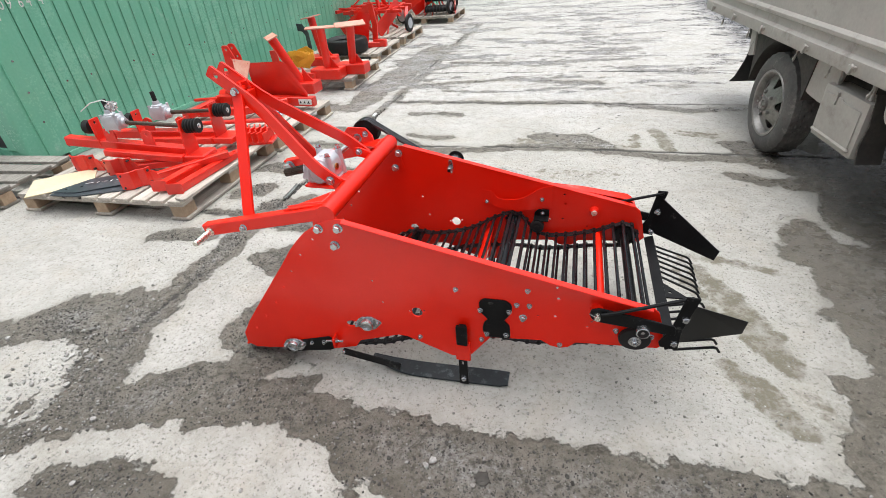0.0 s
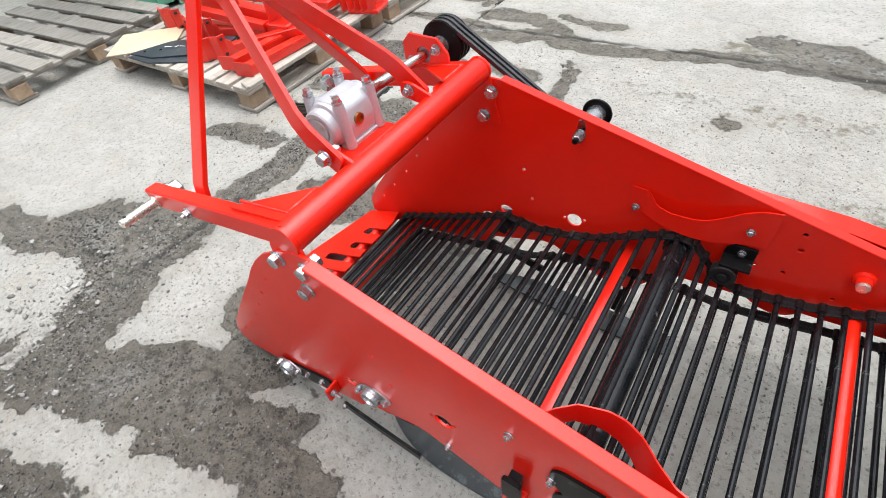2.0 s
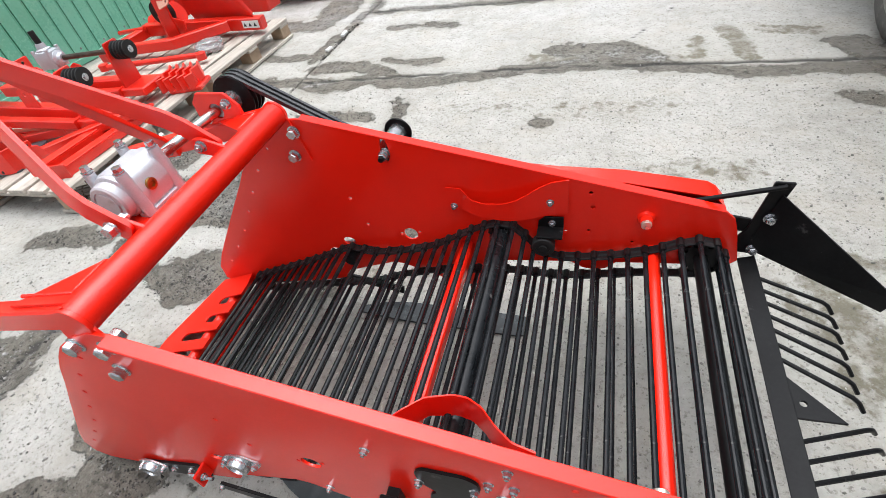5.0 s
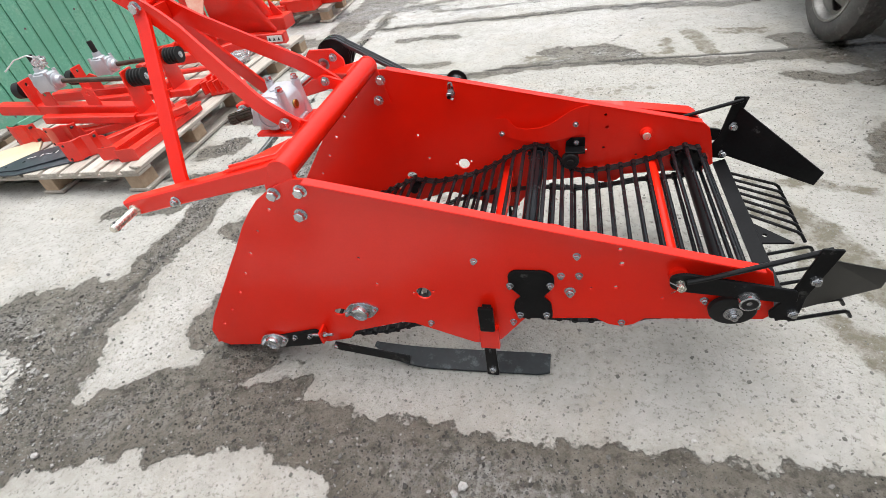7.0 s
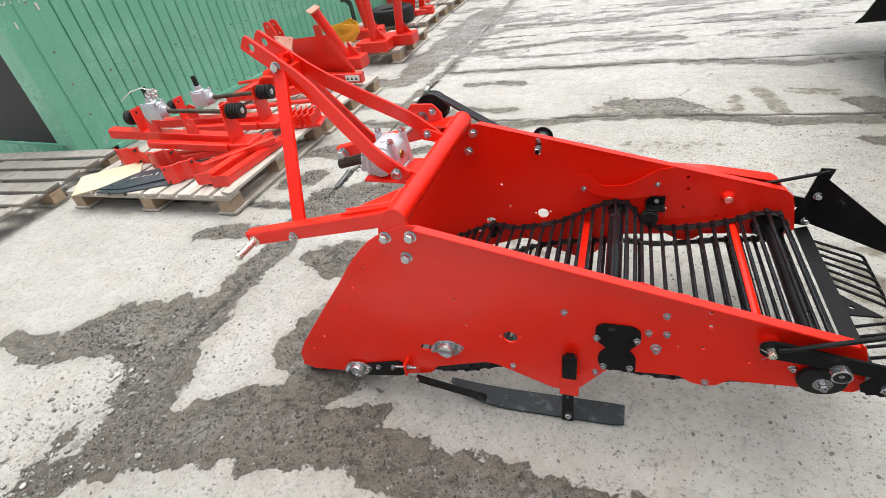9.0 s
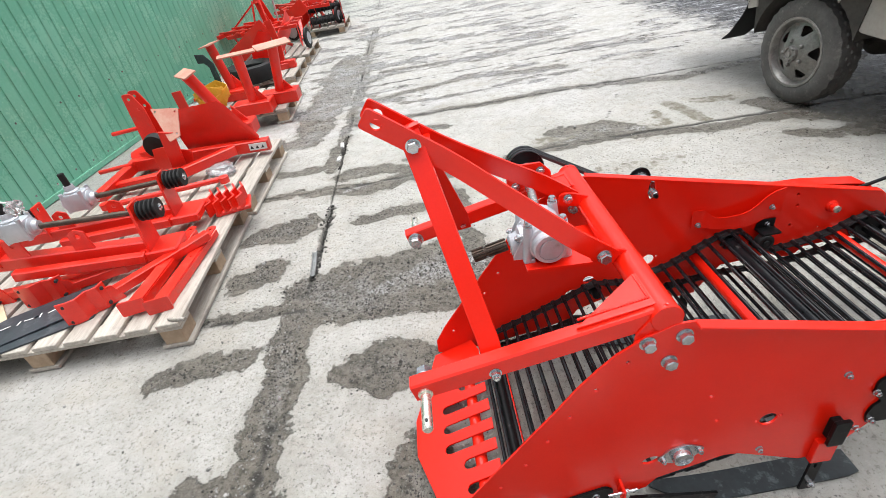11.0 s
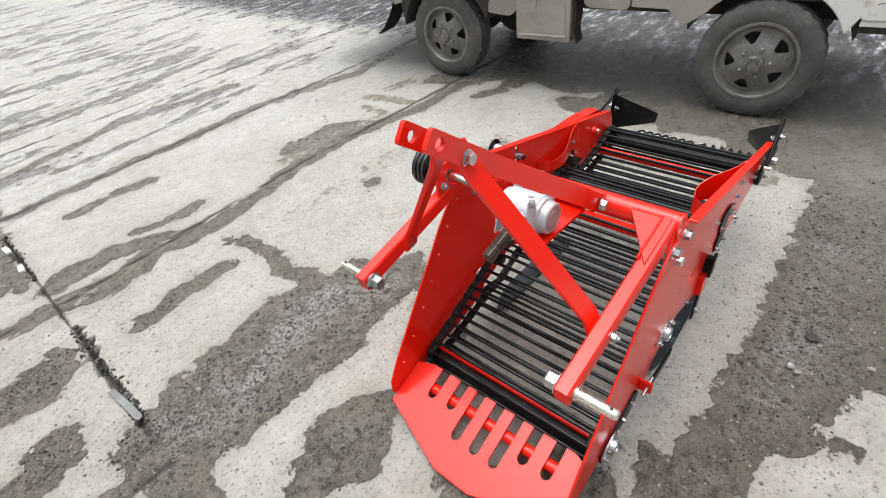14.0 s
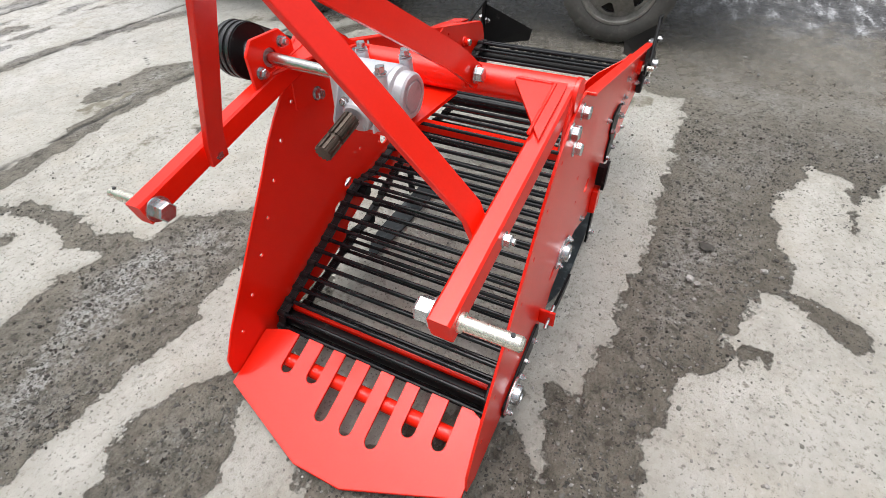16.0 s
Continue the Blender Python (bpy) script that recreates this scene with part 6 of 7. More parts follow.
# ---- pallets ----
def pallet(name, label, x0, y0, wide, deep, boards, wood, turn=0.0, along_y=True, gap=0.03):
    """A timber pallet: three runs of blocks on bottom boards, cross boards, top boards."""
    ob = thing(name, label, "pallet", (x0, y0, 0), turn, group="pallets along the container")
    top = 0.140
    if along_y:
        u_len, v_len = wide, deep
    else:
        u_len, v_len = deep, wide

    def put(nm, lo, hi, mat, jig=0.0):
        if not along_y:
            lo, hi = (lo[1], lo[0], lo[2]), (hi[1], hi[0], hi[2])
        bm = box(lo, hi, 0.003)
        if jig:
            bmesh.ops.rotate(bm, cent=[(a + b) / 2 for a, b in zip(lo, hi)], matrix=Matrix.Rotation(random.uniform(-jig, jig), 3, "Z"), verts=bm.verts[:])
        part(nm, bm, mat, ob)
    for i in range(3):
        u = (0.0, u_len / 2 - 0.06, u_len - 0.12)[i]
        put("bottom_board", (u - 0.01, 0, 0.0), (u + 0.13, v_len, 0.020), wood)
        for j in range(3):
            v = (0.0, v_len / 2 - 0.06, v_len - 0.12)[j]
            put("block", (u + 0.01, v + 0.005, 0.020), (u + 0.11, v + 0.125, 0.098), BLOCK, 0.03)
    for j in range(3):
        v = (0.0, v_len / 2 - 0.06, v_len - 0.12)[j]
        put("cross_board", (0.0, v, 0.098), (u_len, v + 0.11, 0.118), wood)
    bw = (u_len + gap) / boards - gap
    for k in range(boards):
        u = k * (bw + gap)
        put("top_board", (u, -0.004, 0.118), (u + bw, v_len + 0.004, top), wood, 0.006)
    return ob


pallet("pallet", "weathered timber pallet loaded with red machine parts", -3.43, 1.00, 1.36, 1.17, 10, WOOD, 1.0)
pallet("pallet", "weathered timber pallet loaded with a red plough", -3.38, 2.26, 1.31, 1.02, 9, WOOD, -1.0)
pallet("pallet", "pale new timber pallet under red post bases", -3.22, 4.10, 1.04, 1.00, 8, WOOD, 2.0)
pallet("pallet", "pale timber pallet under a tyre and a red plough bottom", -3.45, 5.45, 1.10, 1.05, 8, WOOD, 1.0)
pallet("pallet", "pale timber pallet under a red cultivator", -3.40, 6.72, 1.04, 1.10, 8, WOOD, 0.0)
pallet("pallet", "timber pallet far along the container with red machines", -3.24, 8.86, 1.2, 1.2, 8, WOOD, 0.0)
pallet("pallet", "grey rotten timber pallet with wide gaps", -5.02, 0.35, 1.42, 1.22, 7, WOOD_OLD, 4.0, along_y=False, gap=0.055)


# ---- goods on the pallets ----
TOPZ = 0.140


def holed(points, holes, m, thick, parent, name, mat=RED_OLD, label=""):
    return part(name, sheet(rounded(points, 0.008), m, thick, holes, 0.001), mat, parent, label)


def spool(parent, p, q, r=0.051):
    prof = [(0.35 * r, 0), (r, 0)]
    for k in range(4):
        b = 0.004 + k * 0.022
        prof += [(r, b + 0.003), (r - 0.013, b + 0.008), (r - 0.013, b + 0.014), (r, b + 0.019)]
    prof += [(r, 0.096), (0.35 * r, 0.098)]
    ob = part("pulley", lathe(p, q, prof, 32), RUBBER, parent, "black grooved pulley")
    d = (Vector(q) - Vector(p)).normalized()
    part("hub_nut", lathe(Vector(p) + d * 0.098, Vector(p) + d * 2, [(0.020, 0), (0.020, 0.003), (0.010, 0.004), (0.010, 0.010)], 16), ZINC, ob)
    return ob


def small_gearbox(at, turn, parent):
    m = Matrix.Translation(at) @ Matrix.Rotation(turn, 4, "Z")
    bm = box((-0.065, -0.05, -0.05), (0.065, 0.05, 0.055), 0.018, m, 2)
    add_lathe(bm, m @ Vector((0.06, 0, 0)), m @ Vector((1, 0, 0)), [(0.046, 0), (0.046, 0.012), (0.032, 0.02), (0.026, 0.04)], 22)
    add_lathe(bm, m @ Vector((-0.06, 0, 0)), m @ Vector((-1, 0, 0)), [(0.042, 0), (0.042, 0.012), (0.030, 0.018)], 22)
    add_lathe(bm, m @ Vector((-0.01, 0, 0.05)), m @ Vector((-0.03, 0.0, 1)), [(0.040, 0), (0.040, 0.012), (0.028, 0.018), (0.024, 0.045)], 22)
    for x, y in ((-0.05, -0.04), (0.05, -0.04), (-0.05, 0.04), (0.05, 0.04)):
        add_cyl(bm, m @ Vector((x, y, -0.05)), m @ Vector((x, y, 0.066)), 0.011, 10)
    ob = part("gearbox", bm, CAST, parent, "silver cast gearbox")
    part("drive_stub", cyl(m @ Vector((-0.01, 0, 0.09)), m @ Vector((-0.012, 0.0, 0.165)), 0.017, 14, bevel=0.002), RUBBER, ob)
    return ob


def hitch_kit(name, label, at, turn, rise=0.0, slid=0.0):
    """A dismantled hitch frame with its gearbox, shaft and pulley. Local x runs along the cross tube, towards the pulley."""
    ob = thing(name, label, "machine part", at, turn, group="dismantled digger frames")
    part("cross_tube", run([(-0.57, 0, 0.075 + rise), (0.42, 0, 0.055)], flat(0.07, 0.07, 0.008)), RED_OLD, ob)
    part("lower_tube", run([(-0.20, -0.10, 0.045 + 0.6 * rise), (0.40, -0.085, 0.030)], flat(0.05, 0.05, 0.006)), RED_OLD, ob)
    for x in (-0.18, 0.12):
        holed([(-0.05, 0.0), (0.05, 0.0), (0.04, 0.13), (0.0, 0.15), (-0.04, 0.13)], [circle(0, 0.11, 0.012, 10)], Matrix.Translation((x, -0.03, 0.06 + rise * (0.42 - x))) @ upright(0), 0.01, ob, "lug")
    end = Matrix.Translation((0.42, 0, 0.0)) @ Matrix(((0, 0, 1, 0), (1, 0, 0, 0), (0, 1, 0, 0), (0, 0, 0, 1)))
    holed([(-0.075, 0.0), (0.075, 0.0), (0.075, 0.12), (0.05, 0.30), (-0.05, 0.30), (-0.075, 0.12)], [circle(0, 0.245, 0.02, 14)], end, 0.012, ob, "end_plate")
    part("foot", box((0.36, -0.09, 0.0), (0.56, 0.09, 0.05), 0.008), RED_OLD, ob)
    part("shaft", cyl((-0.06 + slid, 0.0, 0.238 + 0.55 * rise), (0.44, 0.0, 0.245), 0.015, 16), SPLINE, ob, "dark oiled steel shaft")
    small_gearbox((-0.12 + slid, 0.0, 0.238 + 0.58 * rise), 0.0, ob)
    spool(ob, (0.445, 0, 0.245), (1, 0, 0.25))
    part("tail_pulley", lathe((-0.37, 0, 0.19 + 0.8 * rise), (-0.27, 0, 0.19 + 0.8 * rise), [(0.02, 0), (0.05, 0.002), (0.05, 0.05), (0.02, 0.052)], 20), RUBBER, ob)
    holed([(-0.04, 0.0), (0.04, 0.0), (0.045, 0.2), (-0.045, 0.2)], [circle(0, 0.17, 0.012, 10)], Matrix.Translation((-0.29, 0, 0.06 + 0.7 * rise)) @ Matrix(((0, 0, 1, 0), (1, 0, 0, 0), (0, 1, 0, 0), (0, 0, 0, 1))), 0.01, ob, "lug_plate")
    return ob


hitch_kit("hitch_frame", "red hitch frame with silver gearbox and black pulley on pallet", (-2.78, 1.535, TOPZ + 0.062), 6, 0.080)
hitch_kit("hitch_frame", "red hitch frame with silver gearbox and pulley behind another frame", (-2.79, 1.91, TOPZ + 0.064), 4, -0.012, 0.070)


def arm_with_plate(at, turn, long=0.75, pitch=0.0):
    """A red arm that ends in a bent bracket plate with two holes."""
    ob = thing("bracket_arm", "red bar with a bent bracket plate, lying on a pallet", "machine part", at, turn, group="bracket arms on the pallet")
    part("arm", run([(0.05, 0.0, 0.035), (long, 0.0, 0.055 + pitch)], flat(0.052, 0.045, 0.004)), RED_OLD, ob)
    bent = run([(-0.105, -0.030, 0.066), (-0.070, -0.052, 0.066), (-0.030, -0.060, 0.066), (0.015, -0.034, 0.066), (0.060, -0.048, 0.066), (0.095, -0.020, 0.066)], flat(0.009, 0.125, 0.002))
    part("bracket_plate", bent, RED_OLD, ob)
    for x in (-0.085, 0.08):
        for z in (0.022, 0.108):
            # dark plug in place of a cut hole, its shade put into the colour
            part("bracket_hole", cyl((x, -0.050, z), (x, -0.030, z), 0.008, 10), DARK, ob)
    part("bracket_side", sheet(rounded([(0.0, 0.0), (0.13, 0.0), (0.10, 0.09), (0.0, 0.11)], 0.01), Matrix.Translation((0.02, -0.03, 0.0)) @ upright(0), 0.008), RED_OLD, ob)
    return ob


arm_with_plate((-3.22, 1.44, TOPZ), 4, 0.74)
arm_with_plate((-2.86, 1.40, TOPZ), 14, 0.60, 0.02)
arm_with_plate((-2.56, 1.22, TOPZ), 42, 0.62, 0.03)


def channel_bar(at, turn, long, label):
    ob = thing("channel_bar", label, "machine part", at, turn, group="loose bars on the pallet")
    part("web", sheet(rounded([(0.0, -0.032), (long, -0.024), (long + 0.012, 0.0), (long, 0.024), (0.0, 0.032)], 0.008), pose(0, 0, 0.046), 0.008, [circle(long - 0.03, 0.0, 0.011, 12), circle(long * 0.55, 0.0, 0.006, 8)], 0.001), RED_OLD, ob)
    for s in (-1, 1):
        part("flange", sheet([(0.0, 0.0), (long * 0.96, 0.012), (long * 0.96, 0.046), (0.0, 0.046)], Matrix.Translation((0, s * 0.030 - 0.003, 0)) @ upright(0), 0.006), RED_OLD, ob)
    part("foot_plate", sheet(rounded([(-0.055, 0.0), (0.055, 0.0), (0.055, 0.075), (-0.055, 0.075)], 0.01), Matrix(((0.3, 0, 0.954, -0.01), (-0.954, 0, 0.3, 0), (0, 1, 0, 0.0), (0, 0, 0, 1))), 0.008), RED_OLD, ob)
    return ob


channel_bar((-2.290, 1.125, TOPZ + 0.018), 86, 0.66, "red channel bar with a foot plate, lying on a pallet")
channel_bar((-2.182, 1.13, TOPZ), 86, 0.65, "red channel bar with a hole at its end")

rack = thing("chain_lugs", "stack of red zigzag steel lugs on a pallet", "machine part", (-2.13, 2.09, TOPZ), 14)
for k in range(5):
    x = -0.10 + 0.046 * k
    pts = [(x - 0.02, -0.10, 0.062), (x + 0.012, -0.055, 0.066), (x - 0.006, -0.015, 0.074), (x + 0.020, 0.03, 0.080), (x + 0.004, 0.08, 0.086)]
    part("lug", run(pts, flat(0.011, 0.085, 0.002)), RED_OLD, rack)
part("lug_base", box((-0.09, -0.08, 0.0), (0.12, 0.09, 0.028), 0.006), RED_OLD, rack)
part("lug_bar", run([(-0.55, 0.12, 0.06), (-0.06, 0.02, 0.06)], flat(0.06, 0.05, 0.004)), RED_OLD, rack)

solo("fibre_board", box((-0.21, -0.16, 0.0), (0.21, 0.16, 0.008), 0.002), PLY, "pale yellow fibre board sheet on a pallet", "board", at=pose(-3.22, 1.19, TOPZ + 0.002, 0.5, 0, 40))
sh = sheet(rounded([(-0.32, -0.06), (-0.12, -0.13), (0.30, -0.10), (0.34, 0.10), (-0.10, 0.09)], 0.02), Matrix(), 0.008, [circle(-0.12, -0.03, 0.010, 10), circle(0.05, 0.0, 0.010, 10), circle(-0.22, -0.045, 0.010, 10)], 0.001)
solo("share_blade", sh, SHARE, "blue-black steel share blade with chalk marks on a pallet", "machine part", group="steel share blades", at=pose(-2.87, 1.20, TOPZ + 0.014, 1, -1, 25))
sh = sheet(rounded([(-0.32, -0.06), (-0.12, -0.13), (0.30, -0.10), (0.34, 0.10), (-0.10, 0.09)], 0.02), Matrix(), 0.008, (), 0.001)
solo("share_blade", sh, SHARE, "blue-black steel share blade under another", "machine part", group="steel share blades", at=pose(-2.84, 1.15, TOPZ + 0.002, 0, 0, 20))
for k, (u, w, a) in enumerate(((0.02, 0.05, 0.1), (0.08, 0.03, 1.2), (0.12, 0.04, -0.2), (0.17, 0.035, 1.4), (0.22, 0.04, 0.3), (0.27, 0.03, 1.1))):
    mk = box((-w / 2, -0.0035, 0), (w / 2, 0.0035, 0.0008), 0, Matrix.Translation((-2.96 + u * 0.906, 1.155 + u * 0.42, TOPZ + 0.0245)) @ Matrix.Rotation(0.44 + a, 4, "Z"))
    solo("chalk_mark", mk, WHITE, "white chalk stroke on a steel share blade", "chalk mark", group="chalk strokes on the blade")
tie = thing("wire_bundle", "white wire with crumpled clear wrap on a gearbox", "wire", (-2.80, 1.47, 0.62))
part("wire", run([(-0.22, -0.06, -0.02), (-0.14, -0.03, 0.03), (-0.05, -0.01, 0.045), (0.01, 0.0, 0.02), (0.03, 0.01, -0.04)], disc(0.004, 6)), WHITE, tie)
wad = bmesh.new()
bmesh.ops.create_icosphere(wad, subdivisions=3, radius=0.035)
for v in wad.verts:
    v.co *= 1 + 0.5 * noise.noise(v.co * 60)
part("wrap", wad, FILM, tie)
solo("peg", run([(0, 0, 0), (0.10, -0.02, 0.012)], flat(0.016, 0.016, 0.003)), WOOD, "short pale wooden peg on a pallet edge", "peg", at=pose(-2.12, 1.05, TOPZ + 0.008, 0, 0, -10))
link = thing("top_link", "red threaded top link bar lying on a pallet", "machine part", (-3.02, 2.36, TOPZ + 0.045), 8)
part("tube", cyl((0, 0, 0), (0.72, 0, 0.01), 0.019, 14), RED_OLD, link)
for x in (-0.03, 0.75):
    part("eye", lathe((x, 0, -0.022), (x, 0, 0.03), [(0.022, 0), (0.034, 0.004), (0.034, 0.046), (0.022, 0.05)], 16), RED_OLD, link)

# plough on the second pallet
plough = thing("plough", "red reversible plough with curved mouldboard and warning sticker on a pallet", "plough", (0, 0, 0))
part("beam", run([(-3.1, 2.92, 0.24), (-2.55, 2.93, 0.235), (-2.06, 2.97, 0.215)], flat(0.075, 0.085, 0.006)), RED_OLD, plough)
part("frame_bar", run([(-3.15, 2.62, 0.20), (-2.6, 2.62, 0.23), (-2.3, 2.88, 0.24)], flat(0.06, 0.07, 0.006)), RED_OLD, plough)
part("cross_bar", run([(-3.12, 2.45, 0.22), (-3.08, 3.1, 0.24)], flat(0.07, 0.07, 0.006)), RED_OLD, plough)
st = part("sticker", box((-2.20, 2.914, 0.205), (-2.07, 2.918, 0.255)), WHITE, plough, "white warning sticker with three triangles")
st.matrix_local = Matrix.Translation((-0.002, 0.002, -0.008)) @ Matrix.Translation((-2.13, 2.92, 0.23)) @ Matrix.Rotation(0.08, 4, "Z") @ Matrix.Rotation(0.05, 4, "Y") @ Matrix.Translation((2.13, -2.92, -0.23))
for x in (-2.18, -2.14, -2.10):
    tri = sheet([(x - 0.013, 0.217), (x + 0.013, 0.217), (x, 0.242)], upright(2.9115), 0.001)
    part("warning_triangle", tri, DARK, st)
mb = bmesh.new()
grid = []
for i in range(15):
    row = []
    for j in range(9):
        u, v = i / 14, j / 8
        x = -2.70 + 0.58 * u
        y = 3.05 - 0.02 * u - 0.10 * math.sin(v * 1.9) + 0.03 * v
        z = 0.20 + v * (0.39 - 0.30 * max(0.0, (u - 0.68) / 0.32) - 0.02 * (1 - u))
        row.append((x, y, z))
    grid.append(row)
for d in (0.0, 0.006):
    vs = [[mb.verts.new((x, y + d, z)) for x, y, z in row] for row in grid]
    for a, b in zip(vs, vs[1:]):
        for j in range(8):
            mb.faces.new((a[j], a[j + 1], b[j + 1], b[j]))
part("mouldboard", mb, RED_OLD, plough, "curved red mouldboard")
# its pale tone is sky reflection painted into the base colour
part("land_plate", sheet(rounded([(-0.105, 0.24), (0.085, 0.215), (0.075, 0.02), (0.0, -0.01)], 0.008), Matrix(((1, 0, 0, -2.60), (0, 0.60, -0.80, 2.65), (0, 0.80, 0.60, 0.455), (0, 0, 0, 1))), 0.008, [circle(-0.075, 0.215, 0.008, 8), circle(0.06, 0.195, 0.008, 8), circle(0.055, 0.04, 0.008, 8)]), RED_SKY_SHEEN, plough, "red landside plate with sky sheen painted pale")
part("standard", run([(-2.62, 2.68, 0.51), (-2.66, 2.72, 0.24)], flat(0.02, 0.10, 0.002), up=(1, 0, 0)), RED_OLD, plough)
for y in (3.16, 3.26):
    part("headstock_plate", sheet(rounded([(-3.08, 0.22), (-2.94, 0.22), (-2.95, 0.58), (-3.0, 0.70), (-3.07, 0.70)], 0.02), upright(y), 0.012, [circle(-3.03, 0.66, 0.012, 10), circle(-2.99, 0.58, 0.012, 10)], 0.001), RED_OLD, plough)
part("hitch_pin", cyl((-3.30, 3.2, 0.42), (-3.0, 3.2, 0.44), 0.016, 12), RED_OLD, plough)
part("hitch_pin", cyl((-3.32, 2.86, 0.25), (-3.05, 2.86, 0.27), 0.016, 12), RED_OLD, plough)
part("swivel", cyl((-3.12, 3.05, 0.22), (-2.88, 3.1, 0.30), 0.085, 24, bevel=0.006), RED_OLD, plough)
part("depth_wheel", lathe((-2.84, 2.86, 0.36), (-2.80, 3.2, 0.40), [(0.05, 0), (0.09, 0.004), (0.095, 0.02), (0.095, 0.05), (0.09, 0.066), (0.05, 0.07)], 28), RUBBER, plough, "black rubber roll")
part("second_board", run([(-3.05, 3.0, 0.22), (-2.75, 2.78, 0.30), (-2.55, 2.74, 0.26)], flat(0.010, 0.16, 0.002)), RED_OLD, plough)
bag = bmesh.new()
bmesh.ops.create_icosphere(bag, subdivisions=4, radius=0.10)
for v in bag.verts:
    v.co *= 1 + 0.35 * noise.noise(v.co * 14) + 0.15 * noise.noise(v.co * 45)
    v.co.z = max(-0.035, v.co.z * 0.45)
solo("parts_bag", bag, FILM, "crumpled clear bag of red hardware on a pallet", "bag", at=pose(-2.36, 2.68, TOPZ + 0.04, 0, 0, 20))
hook = thing("hook_set", "zinc hooks and pins inside a clear bag", "hardware", (-2.36, 2.68, TOPZ + 0.03), 20)
for k in range(4):
    part("hook", run([(-0.07, -0.045 + 0.03 * k, 0.0), (0.06, -0.045 + 0.03 * k, 0.012), (0.075, -0.03 + 0.03 * k, 0.014), (0.05, -0.022 + 0.03 * k, 0.016)], disc(0.005, 8)), ZINC, hook)


# post bases on the third pallet
def post_base(name, label, foot, head, plate=0.15, turn=0.0):
    ob = thing(name, label, "machine part", foot, 0, group="red post bases")
    d = Vector(head) - Vector(foot)
    part("column", cyl((0, 0, 0.10), d, 0.044, 22, 0.048), RED_OLD, ob)
    n = d.normalized()
    m = aim(d, d + n) @ Matrix.Rotation(turn, 4, "Z")
    part("head_plate", sheet(rounded([(-plate, -0.055), (plate, -0.055), (plate, 0.055), (-plate, 0.055)], 0.01), m, 0.012, (), 0.001), RED_SKY_SHEEN, ob, "head plate paled by dust and painted sky sheen")
    part("base_box", box((-0.19, -0.10, 0.0), (0.18, 0.10, 0.115), 0.008), RED_OLD, ob)
    part("rib", sheet([(0.03, 0.115), (0.14, 0.115), (0.03, 0.26)], upright(-0.006), 0.012), RED_OLD, ob)
    return ob


post_base("post_base", "red steel column with a flat head plate on a pallet", (-2.47, 4.16, TOPZ), (-2.46, 4.12, 0.69), 0.17)
post_base("post_base", "red steel column with a flat head plate beside another", (-2.26, 4.40, TOPZ), (-2.15, 4.24, 0.70), 0.17)
post_base("post_base", "red steel column with a flat head plate by the wall", (-2.86, 4.84, TOPZ), (-2.94, 4.85, 0.71), 0.15)
post_base("post_base", "red leaning steel column with a flat head plate", (-2.50, 3.56, TOPZ), (-2.66, 3.42, 0.72), 0.12)
solo("bent_guard", run([(-3.04, 4.64, 0.63), (-2.96, 4.62, 0.625), (-2.90, 4.60, 0.56), (-2.885, 4.58, 0.42), (-2.88, 4.57, 0.28)], flat(0.09, 0.008, 0.002), up=(0.5, 0.85, 0.1)), SHARE, "dark curved steel guard standing on a pallet", "machine part")
strap = thing("yellow_strap", "bundle of bright yellow webbing on a pallet", "strap", (-2.90, 4.34, TOPZ + 0.11), 20)
for k in range(6):
    lean, size = 0.5 * k, 0.085 + 0.012 * (k % 3)
    loop = [(size * 1.5 * math.cos(a * 0.7 + lean), size * math.sin(a * 0.7 + lean), 0.03 + 0.018 * k + 0.045 * math.sin(a * 1.4 + 2.1 * k)) for a in range(9)]
    part("webbing", run(loop, flat(0.006, 0.055, 0.001)), YELLOW, strap)
bars = thing("red_frame", "low red steel frame across a pallet", "machine part", (-2.9, 4.05, TOPZ))
part("rail", run([(-0.25, 0.0, 0.05), (0.30, 0.02, 0.05)], flat(0.06, 0.06, 0.005)), RED_OLD, bars)
part("rail", run([(-0.30, 0.55, 0.12), (0.42, 0.40, 0.16)], flat(0.05, 0.03, 0.004)), RED_OLD, bars)
part("upright", run([(-0.22, 0.1, 0.0), (-0.24, 0.1, 0.32)], flat(0.09, 0.02, 0.003), up=(0, 1, 0)), RED_OLD, bars)

ty = thing("spare_tyre", "black tyre lying flat on a pallet", "tyre", (-2.86, 5.60, TOPZ))
part("tread", lathe((0, 0, 0), (0, 0, 1), [(0.20, 0.02), (0.24, 0.0), (0.29, 0.015), (0.305, 0.05), (0.305, 0.15), (0.29, 0.185), (0.24, 0.20), (0.20, 0.18), (0.17, 0.16), (0.17, 0.04)], 44, True), RUBBER, ty)


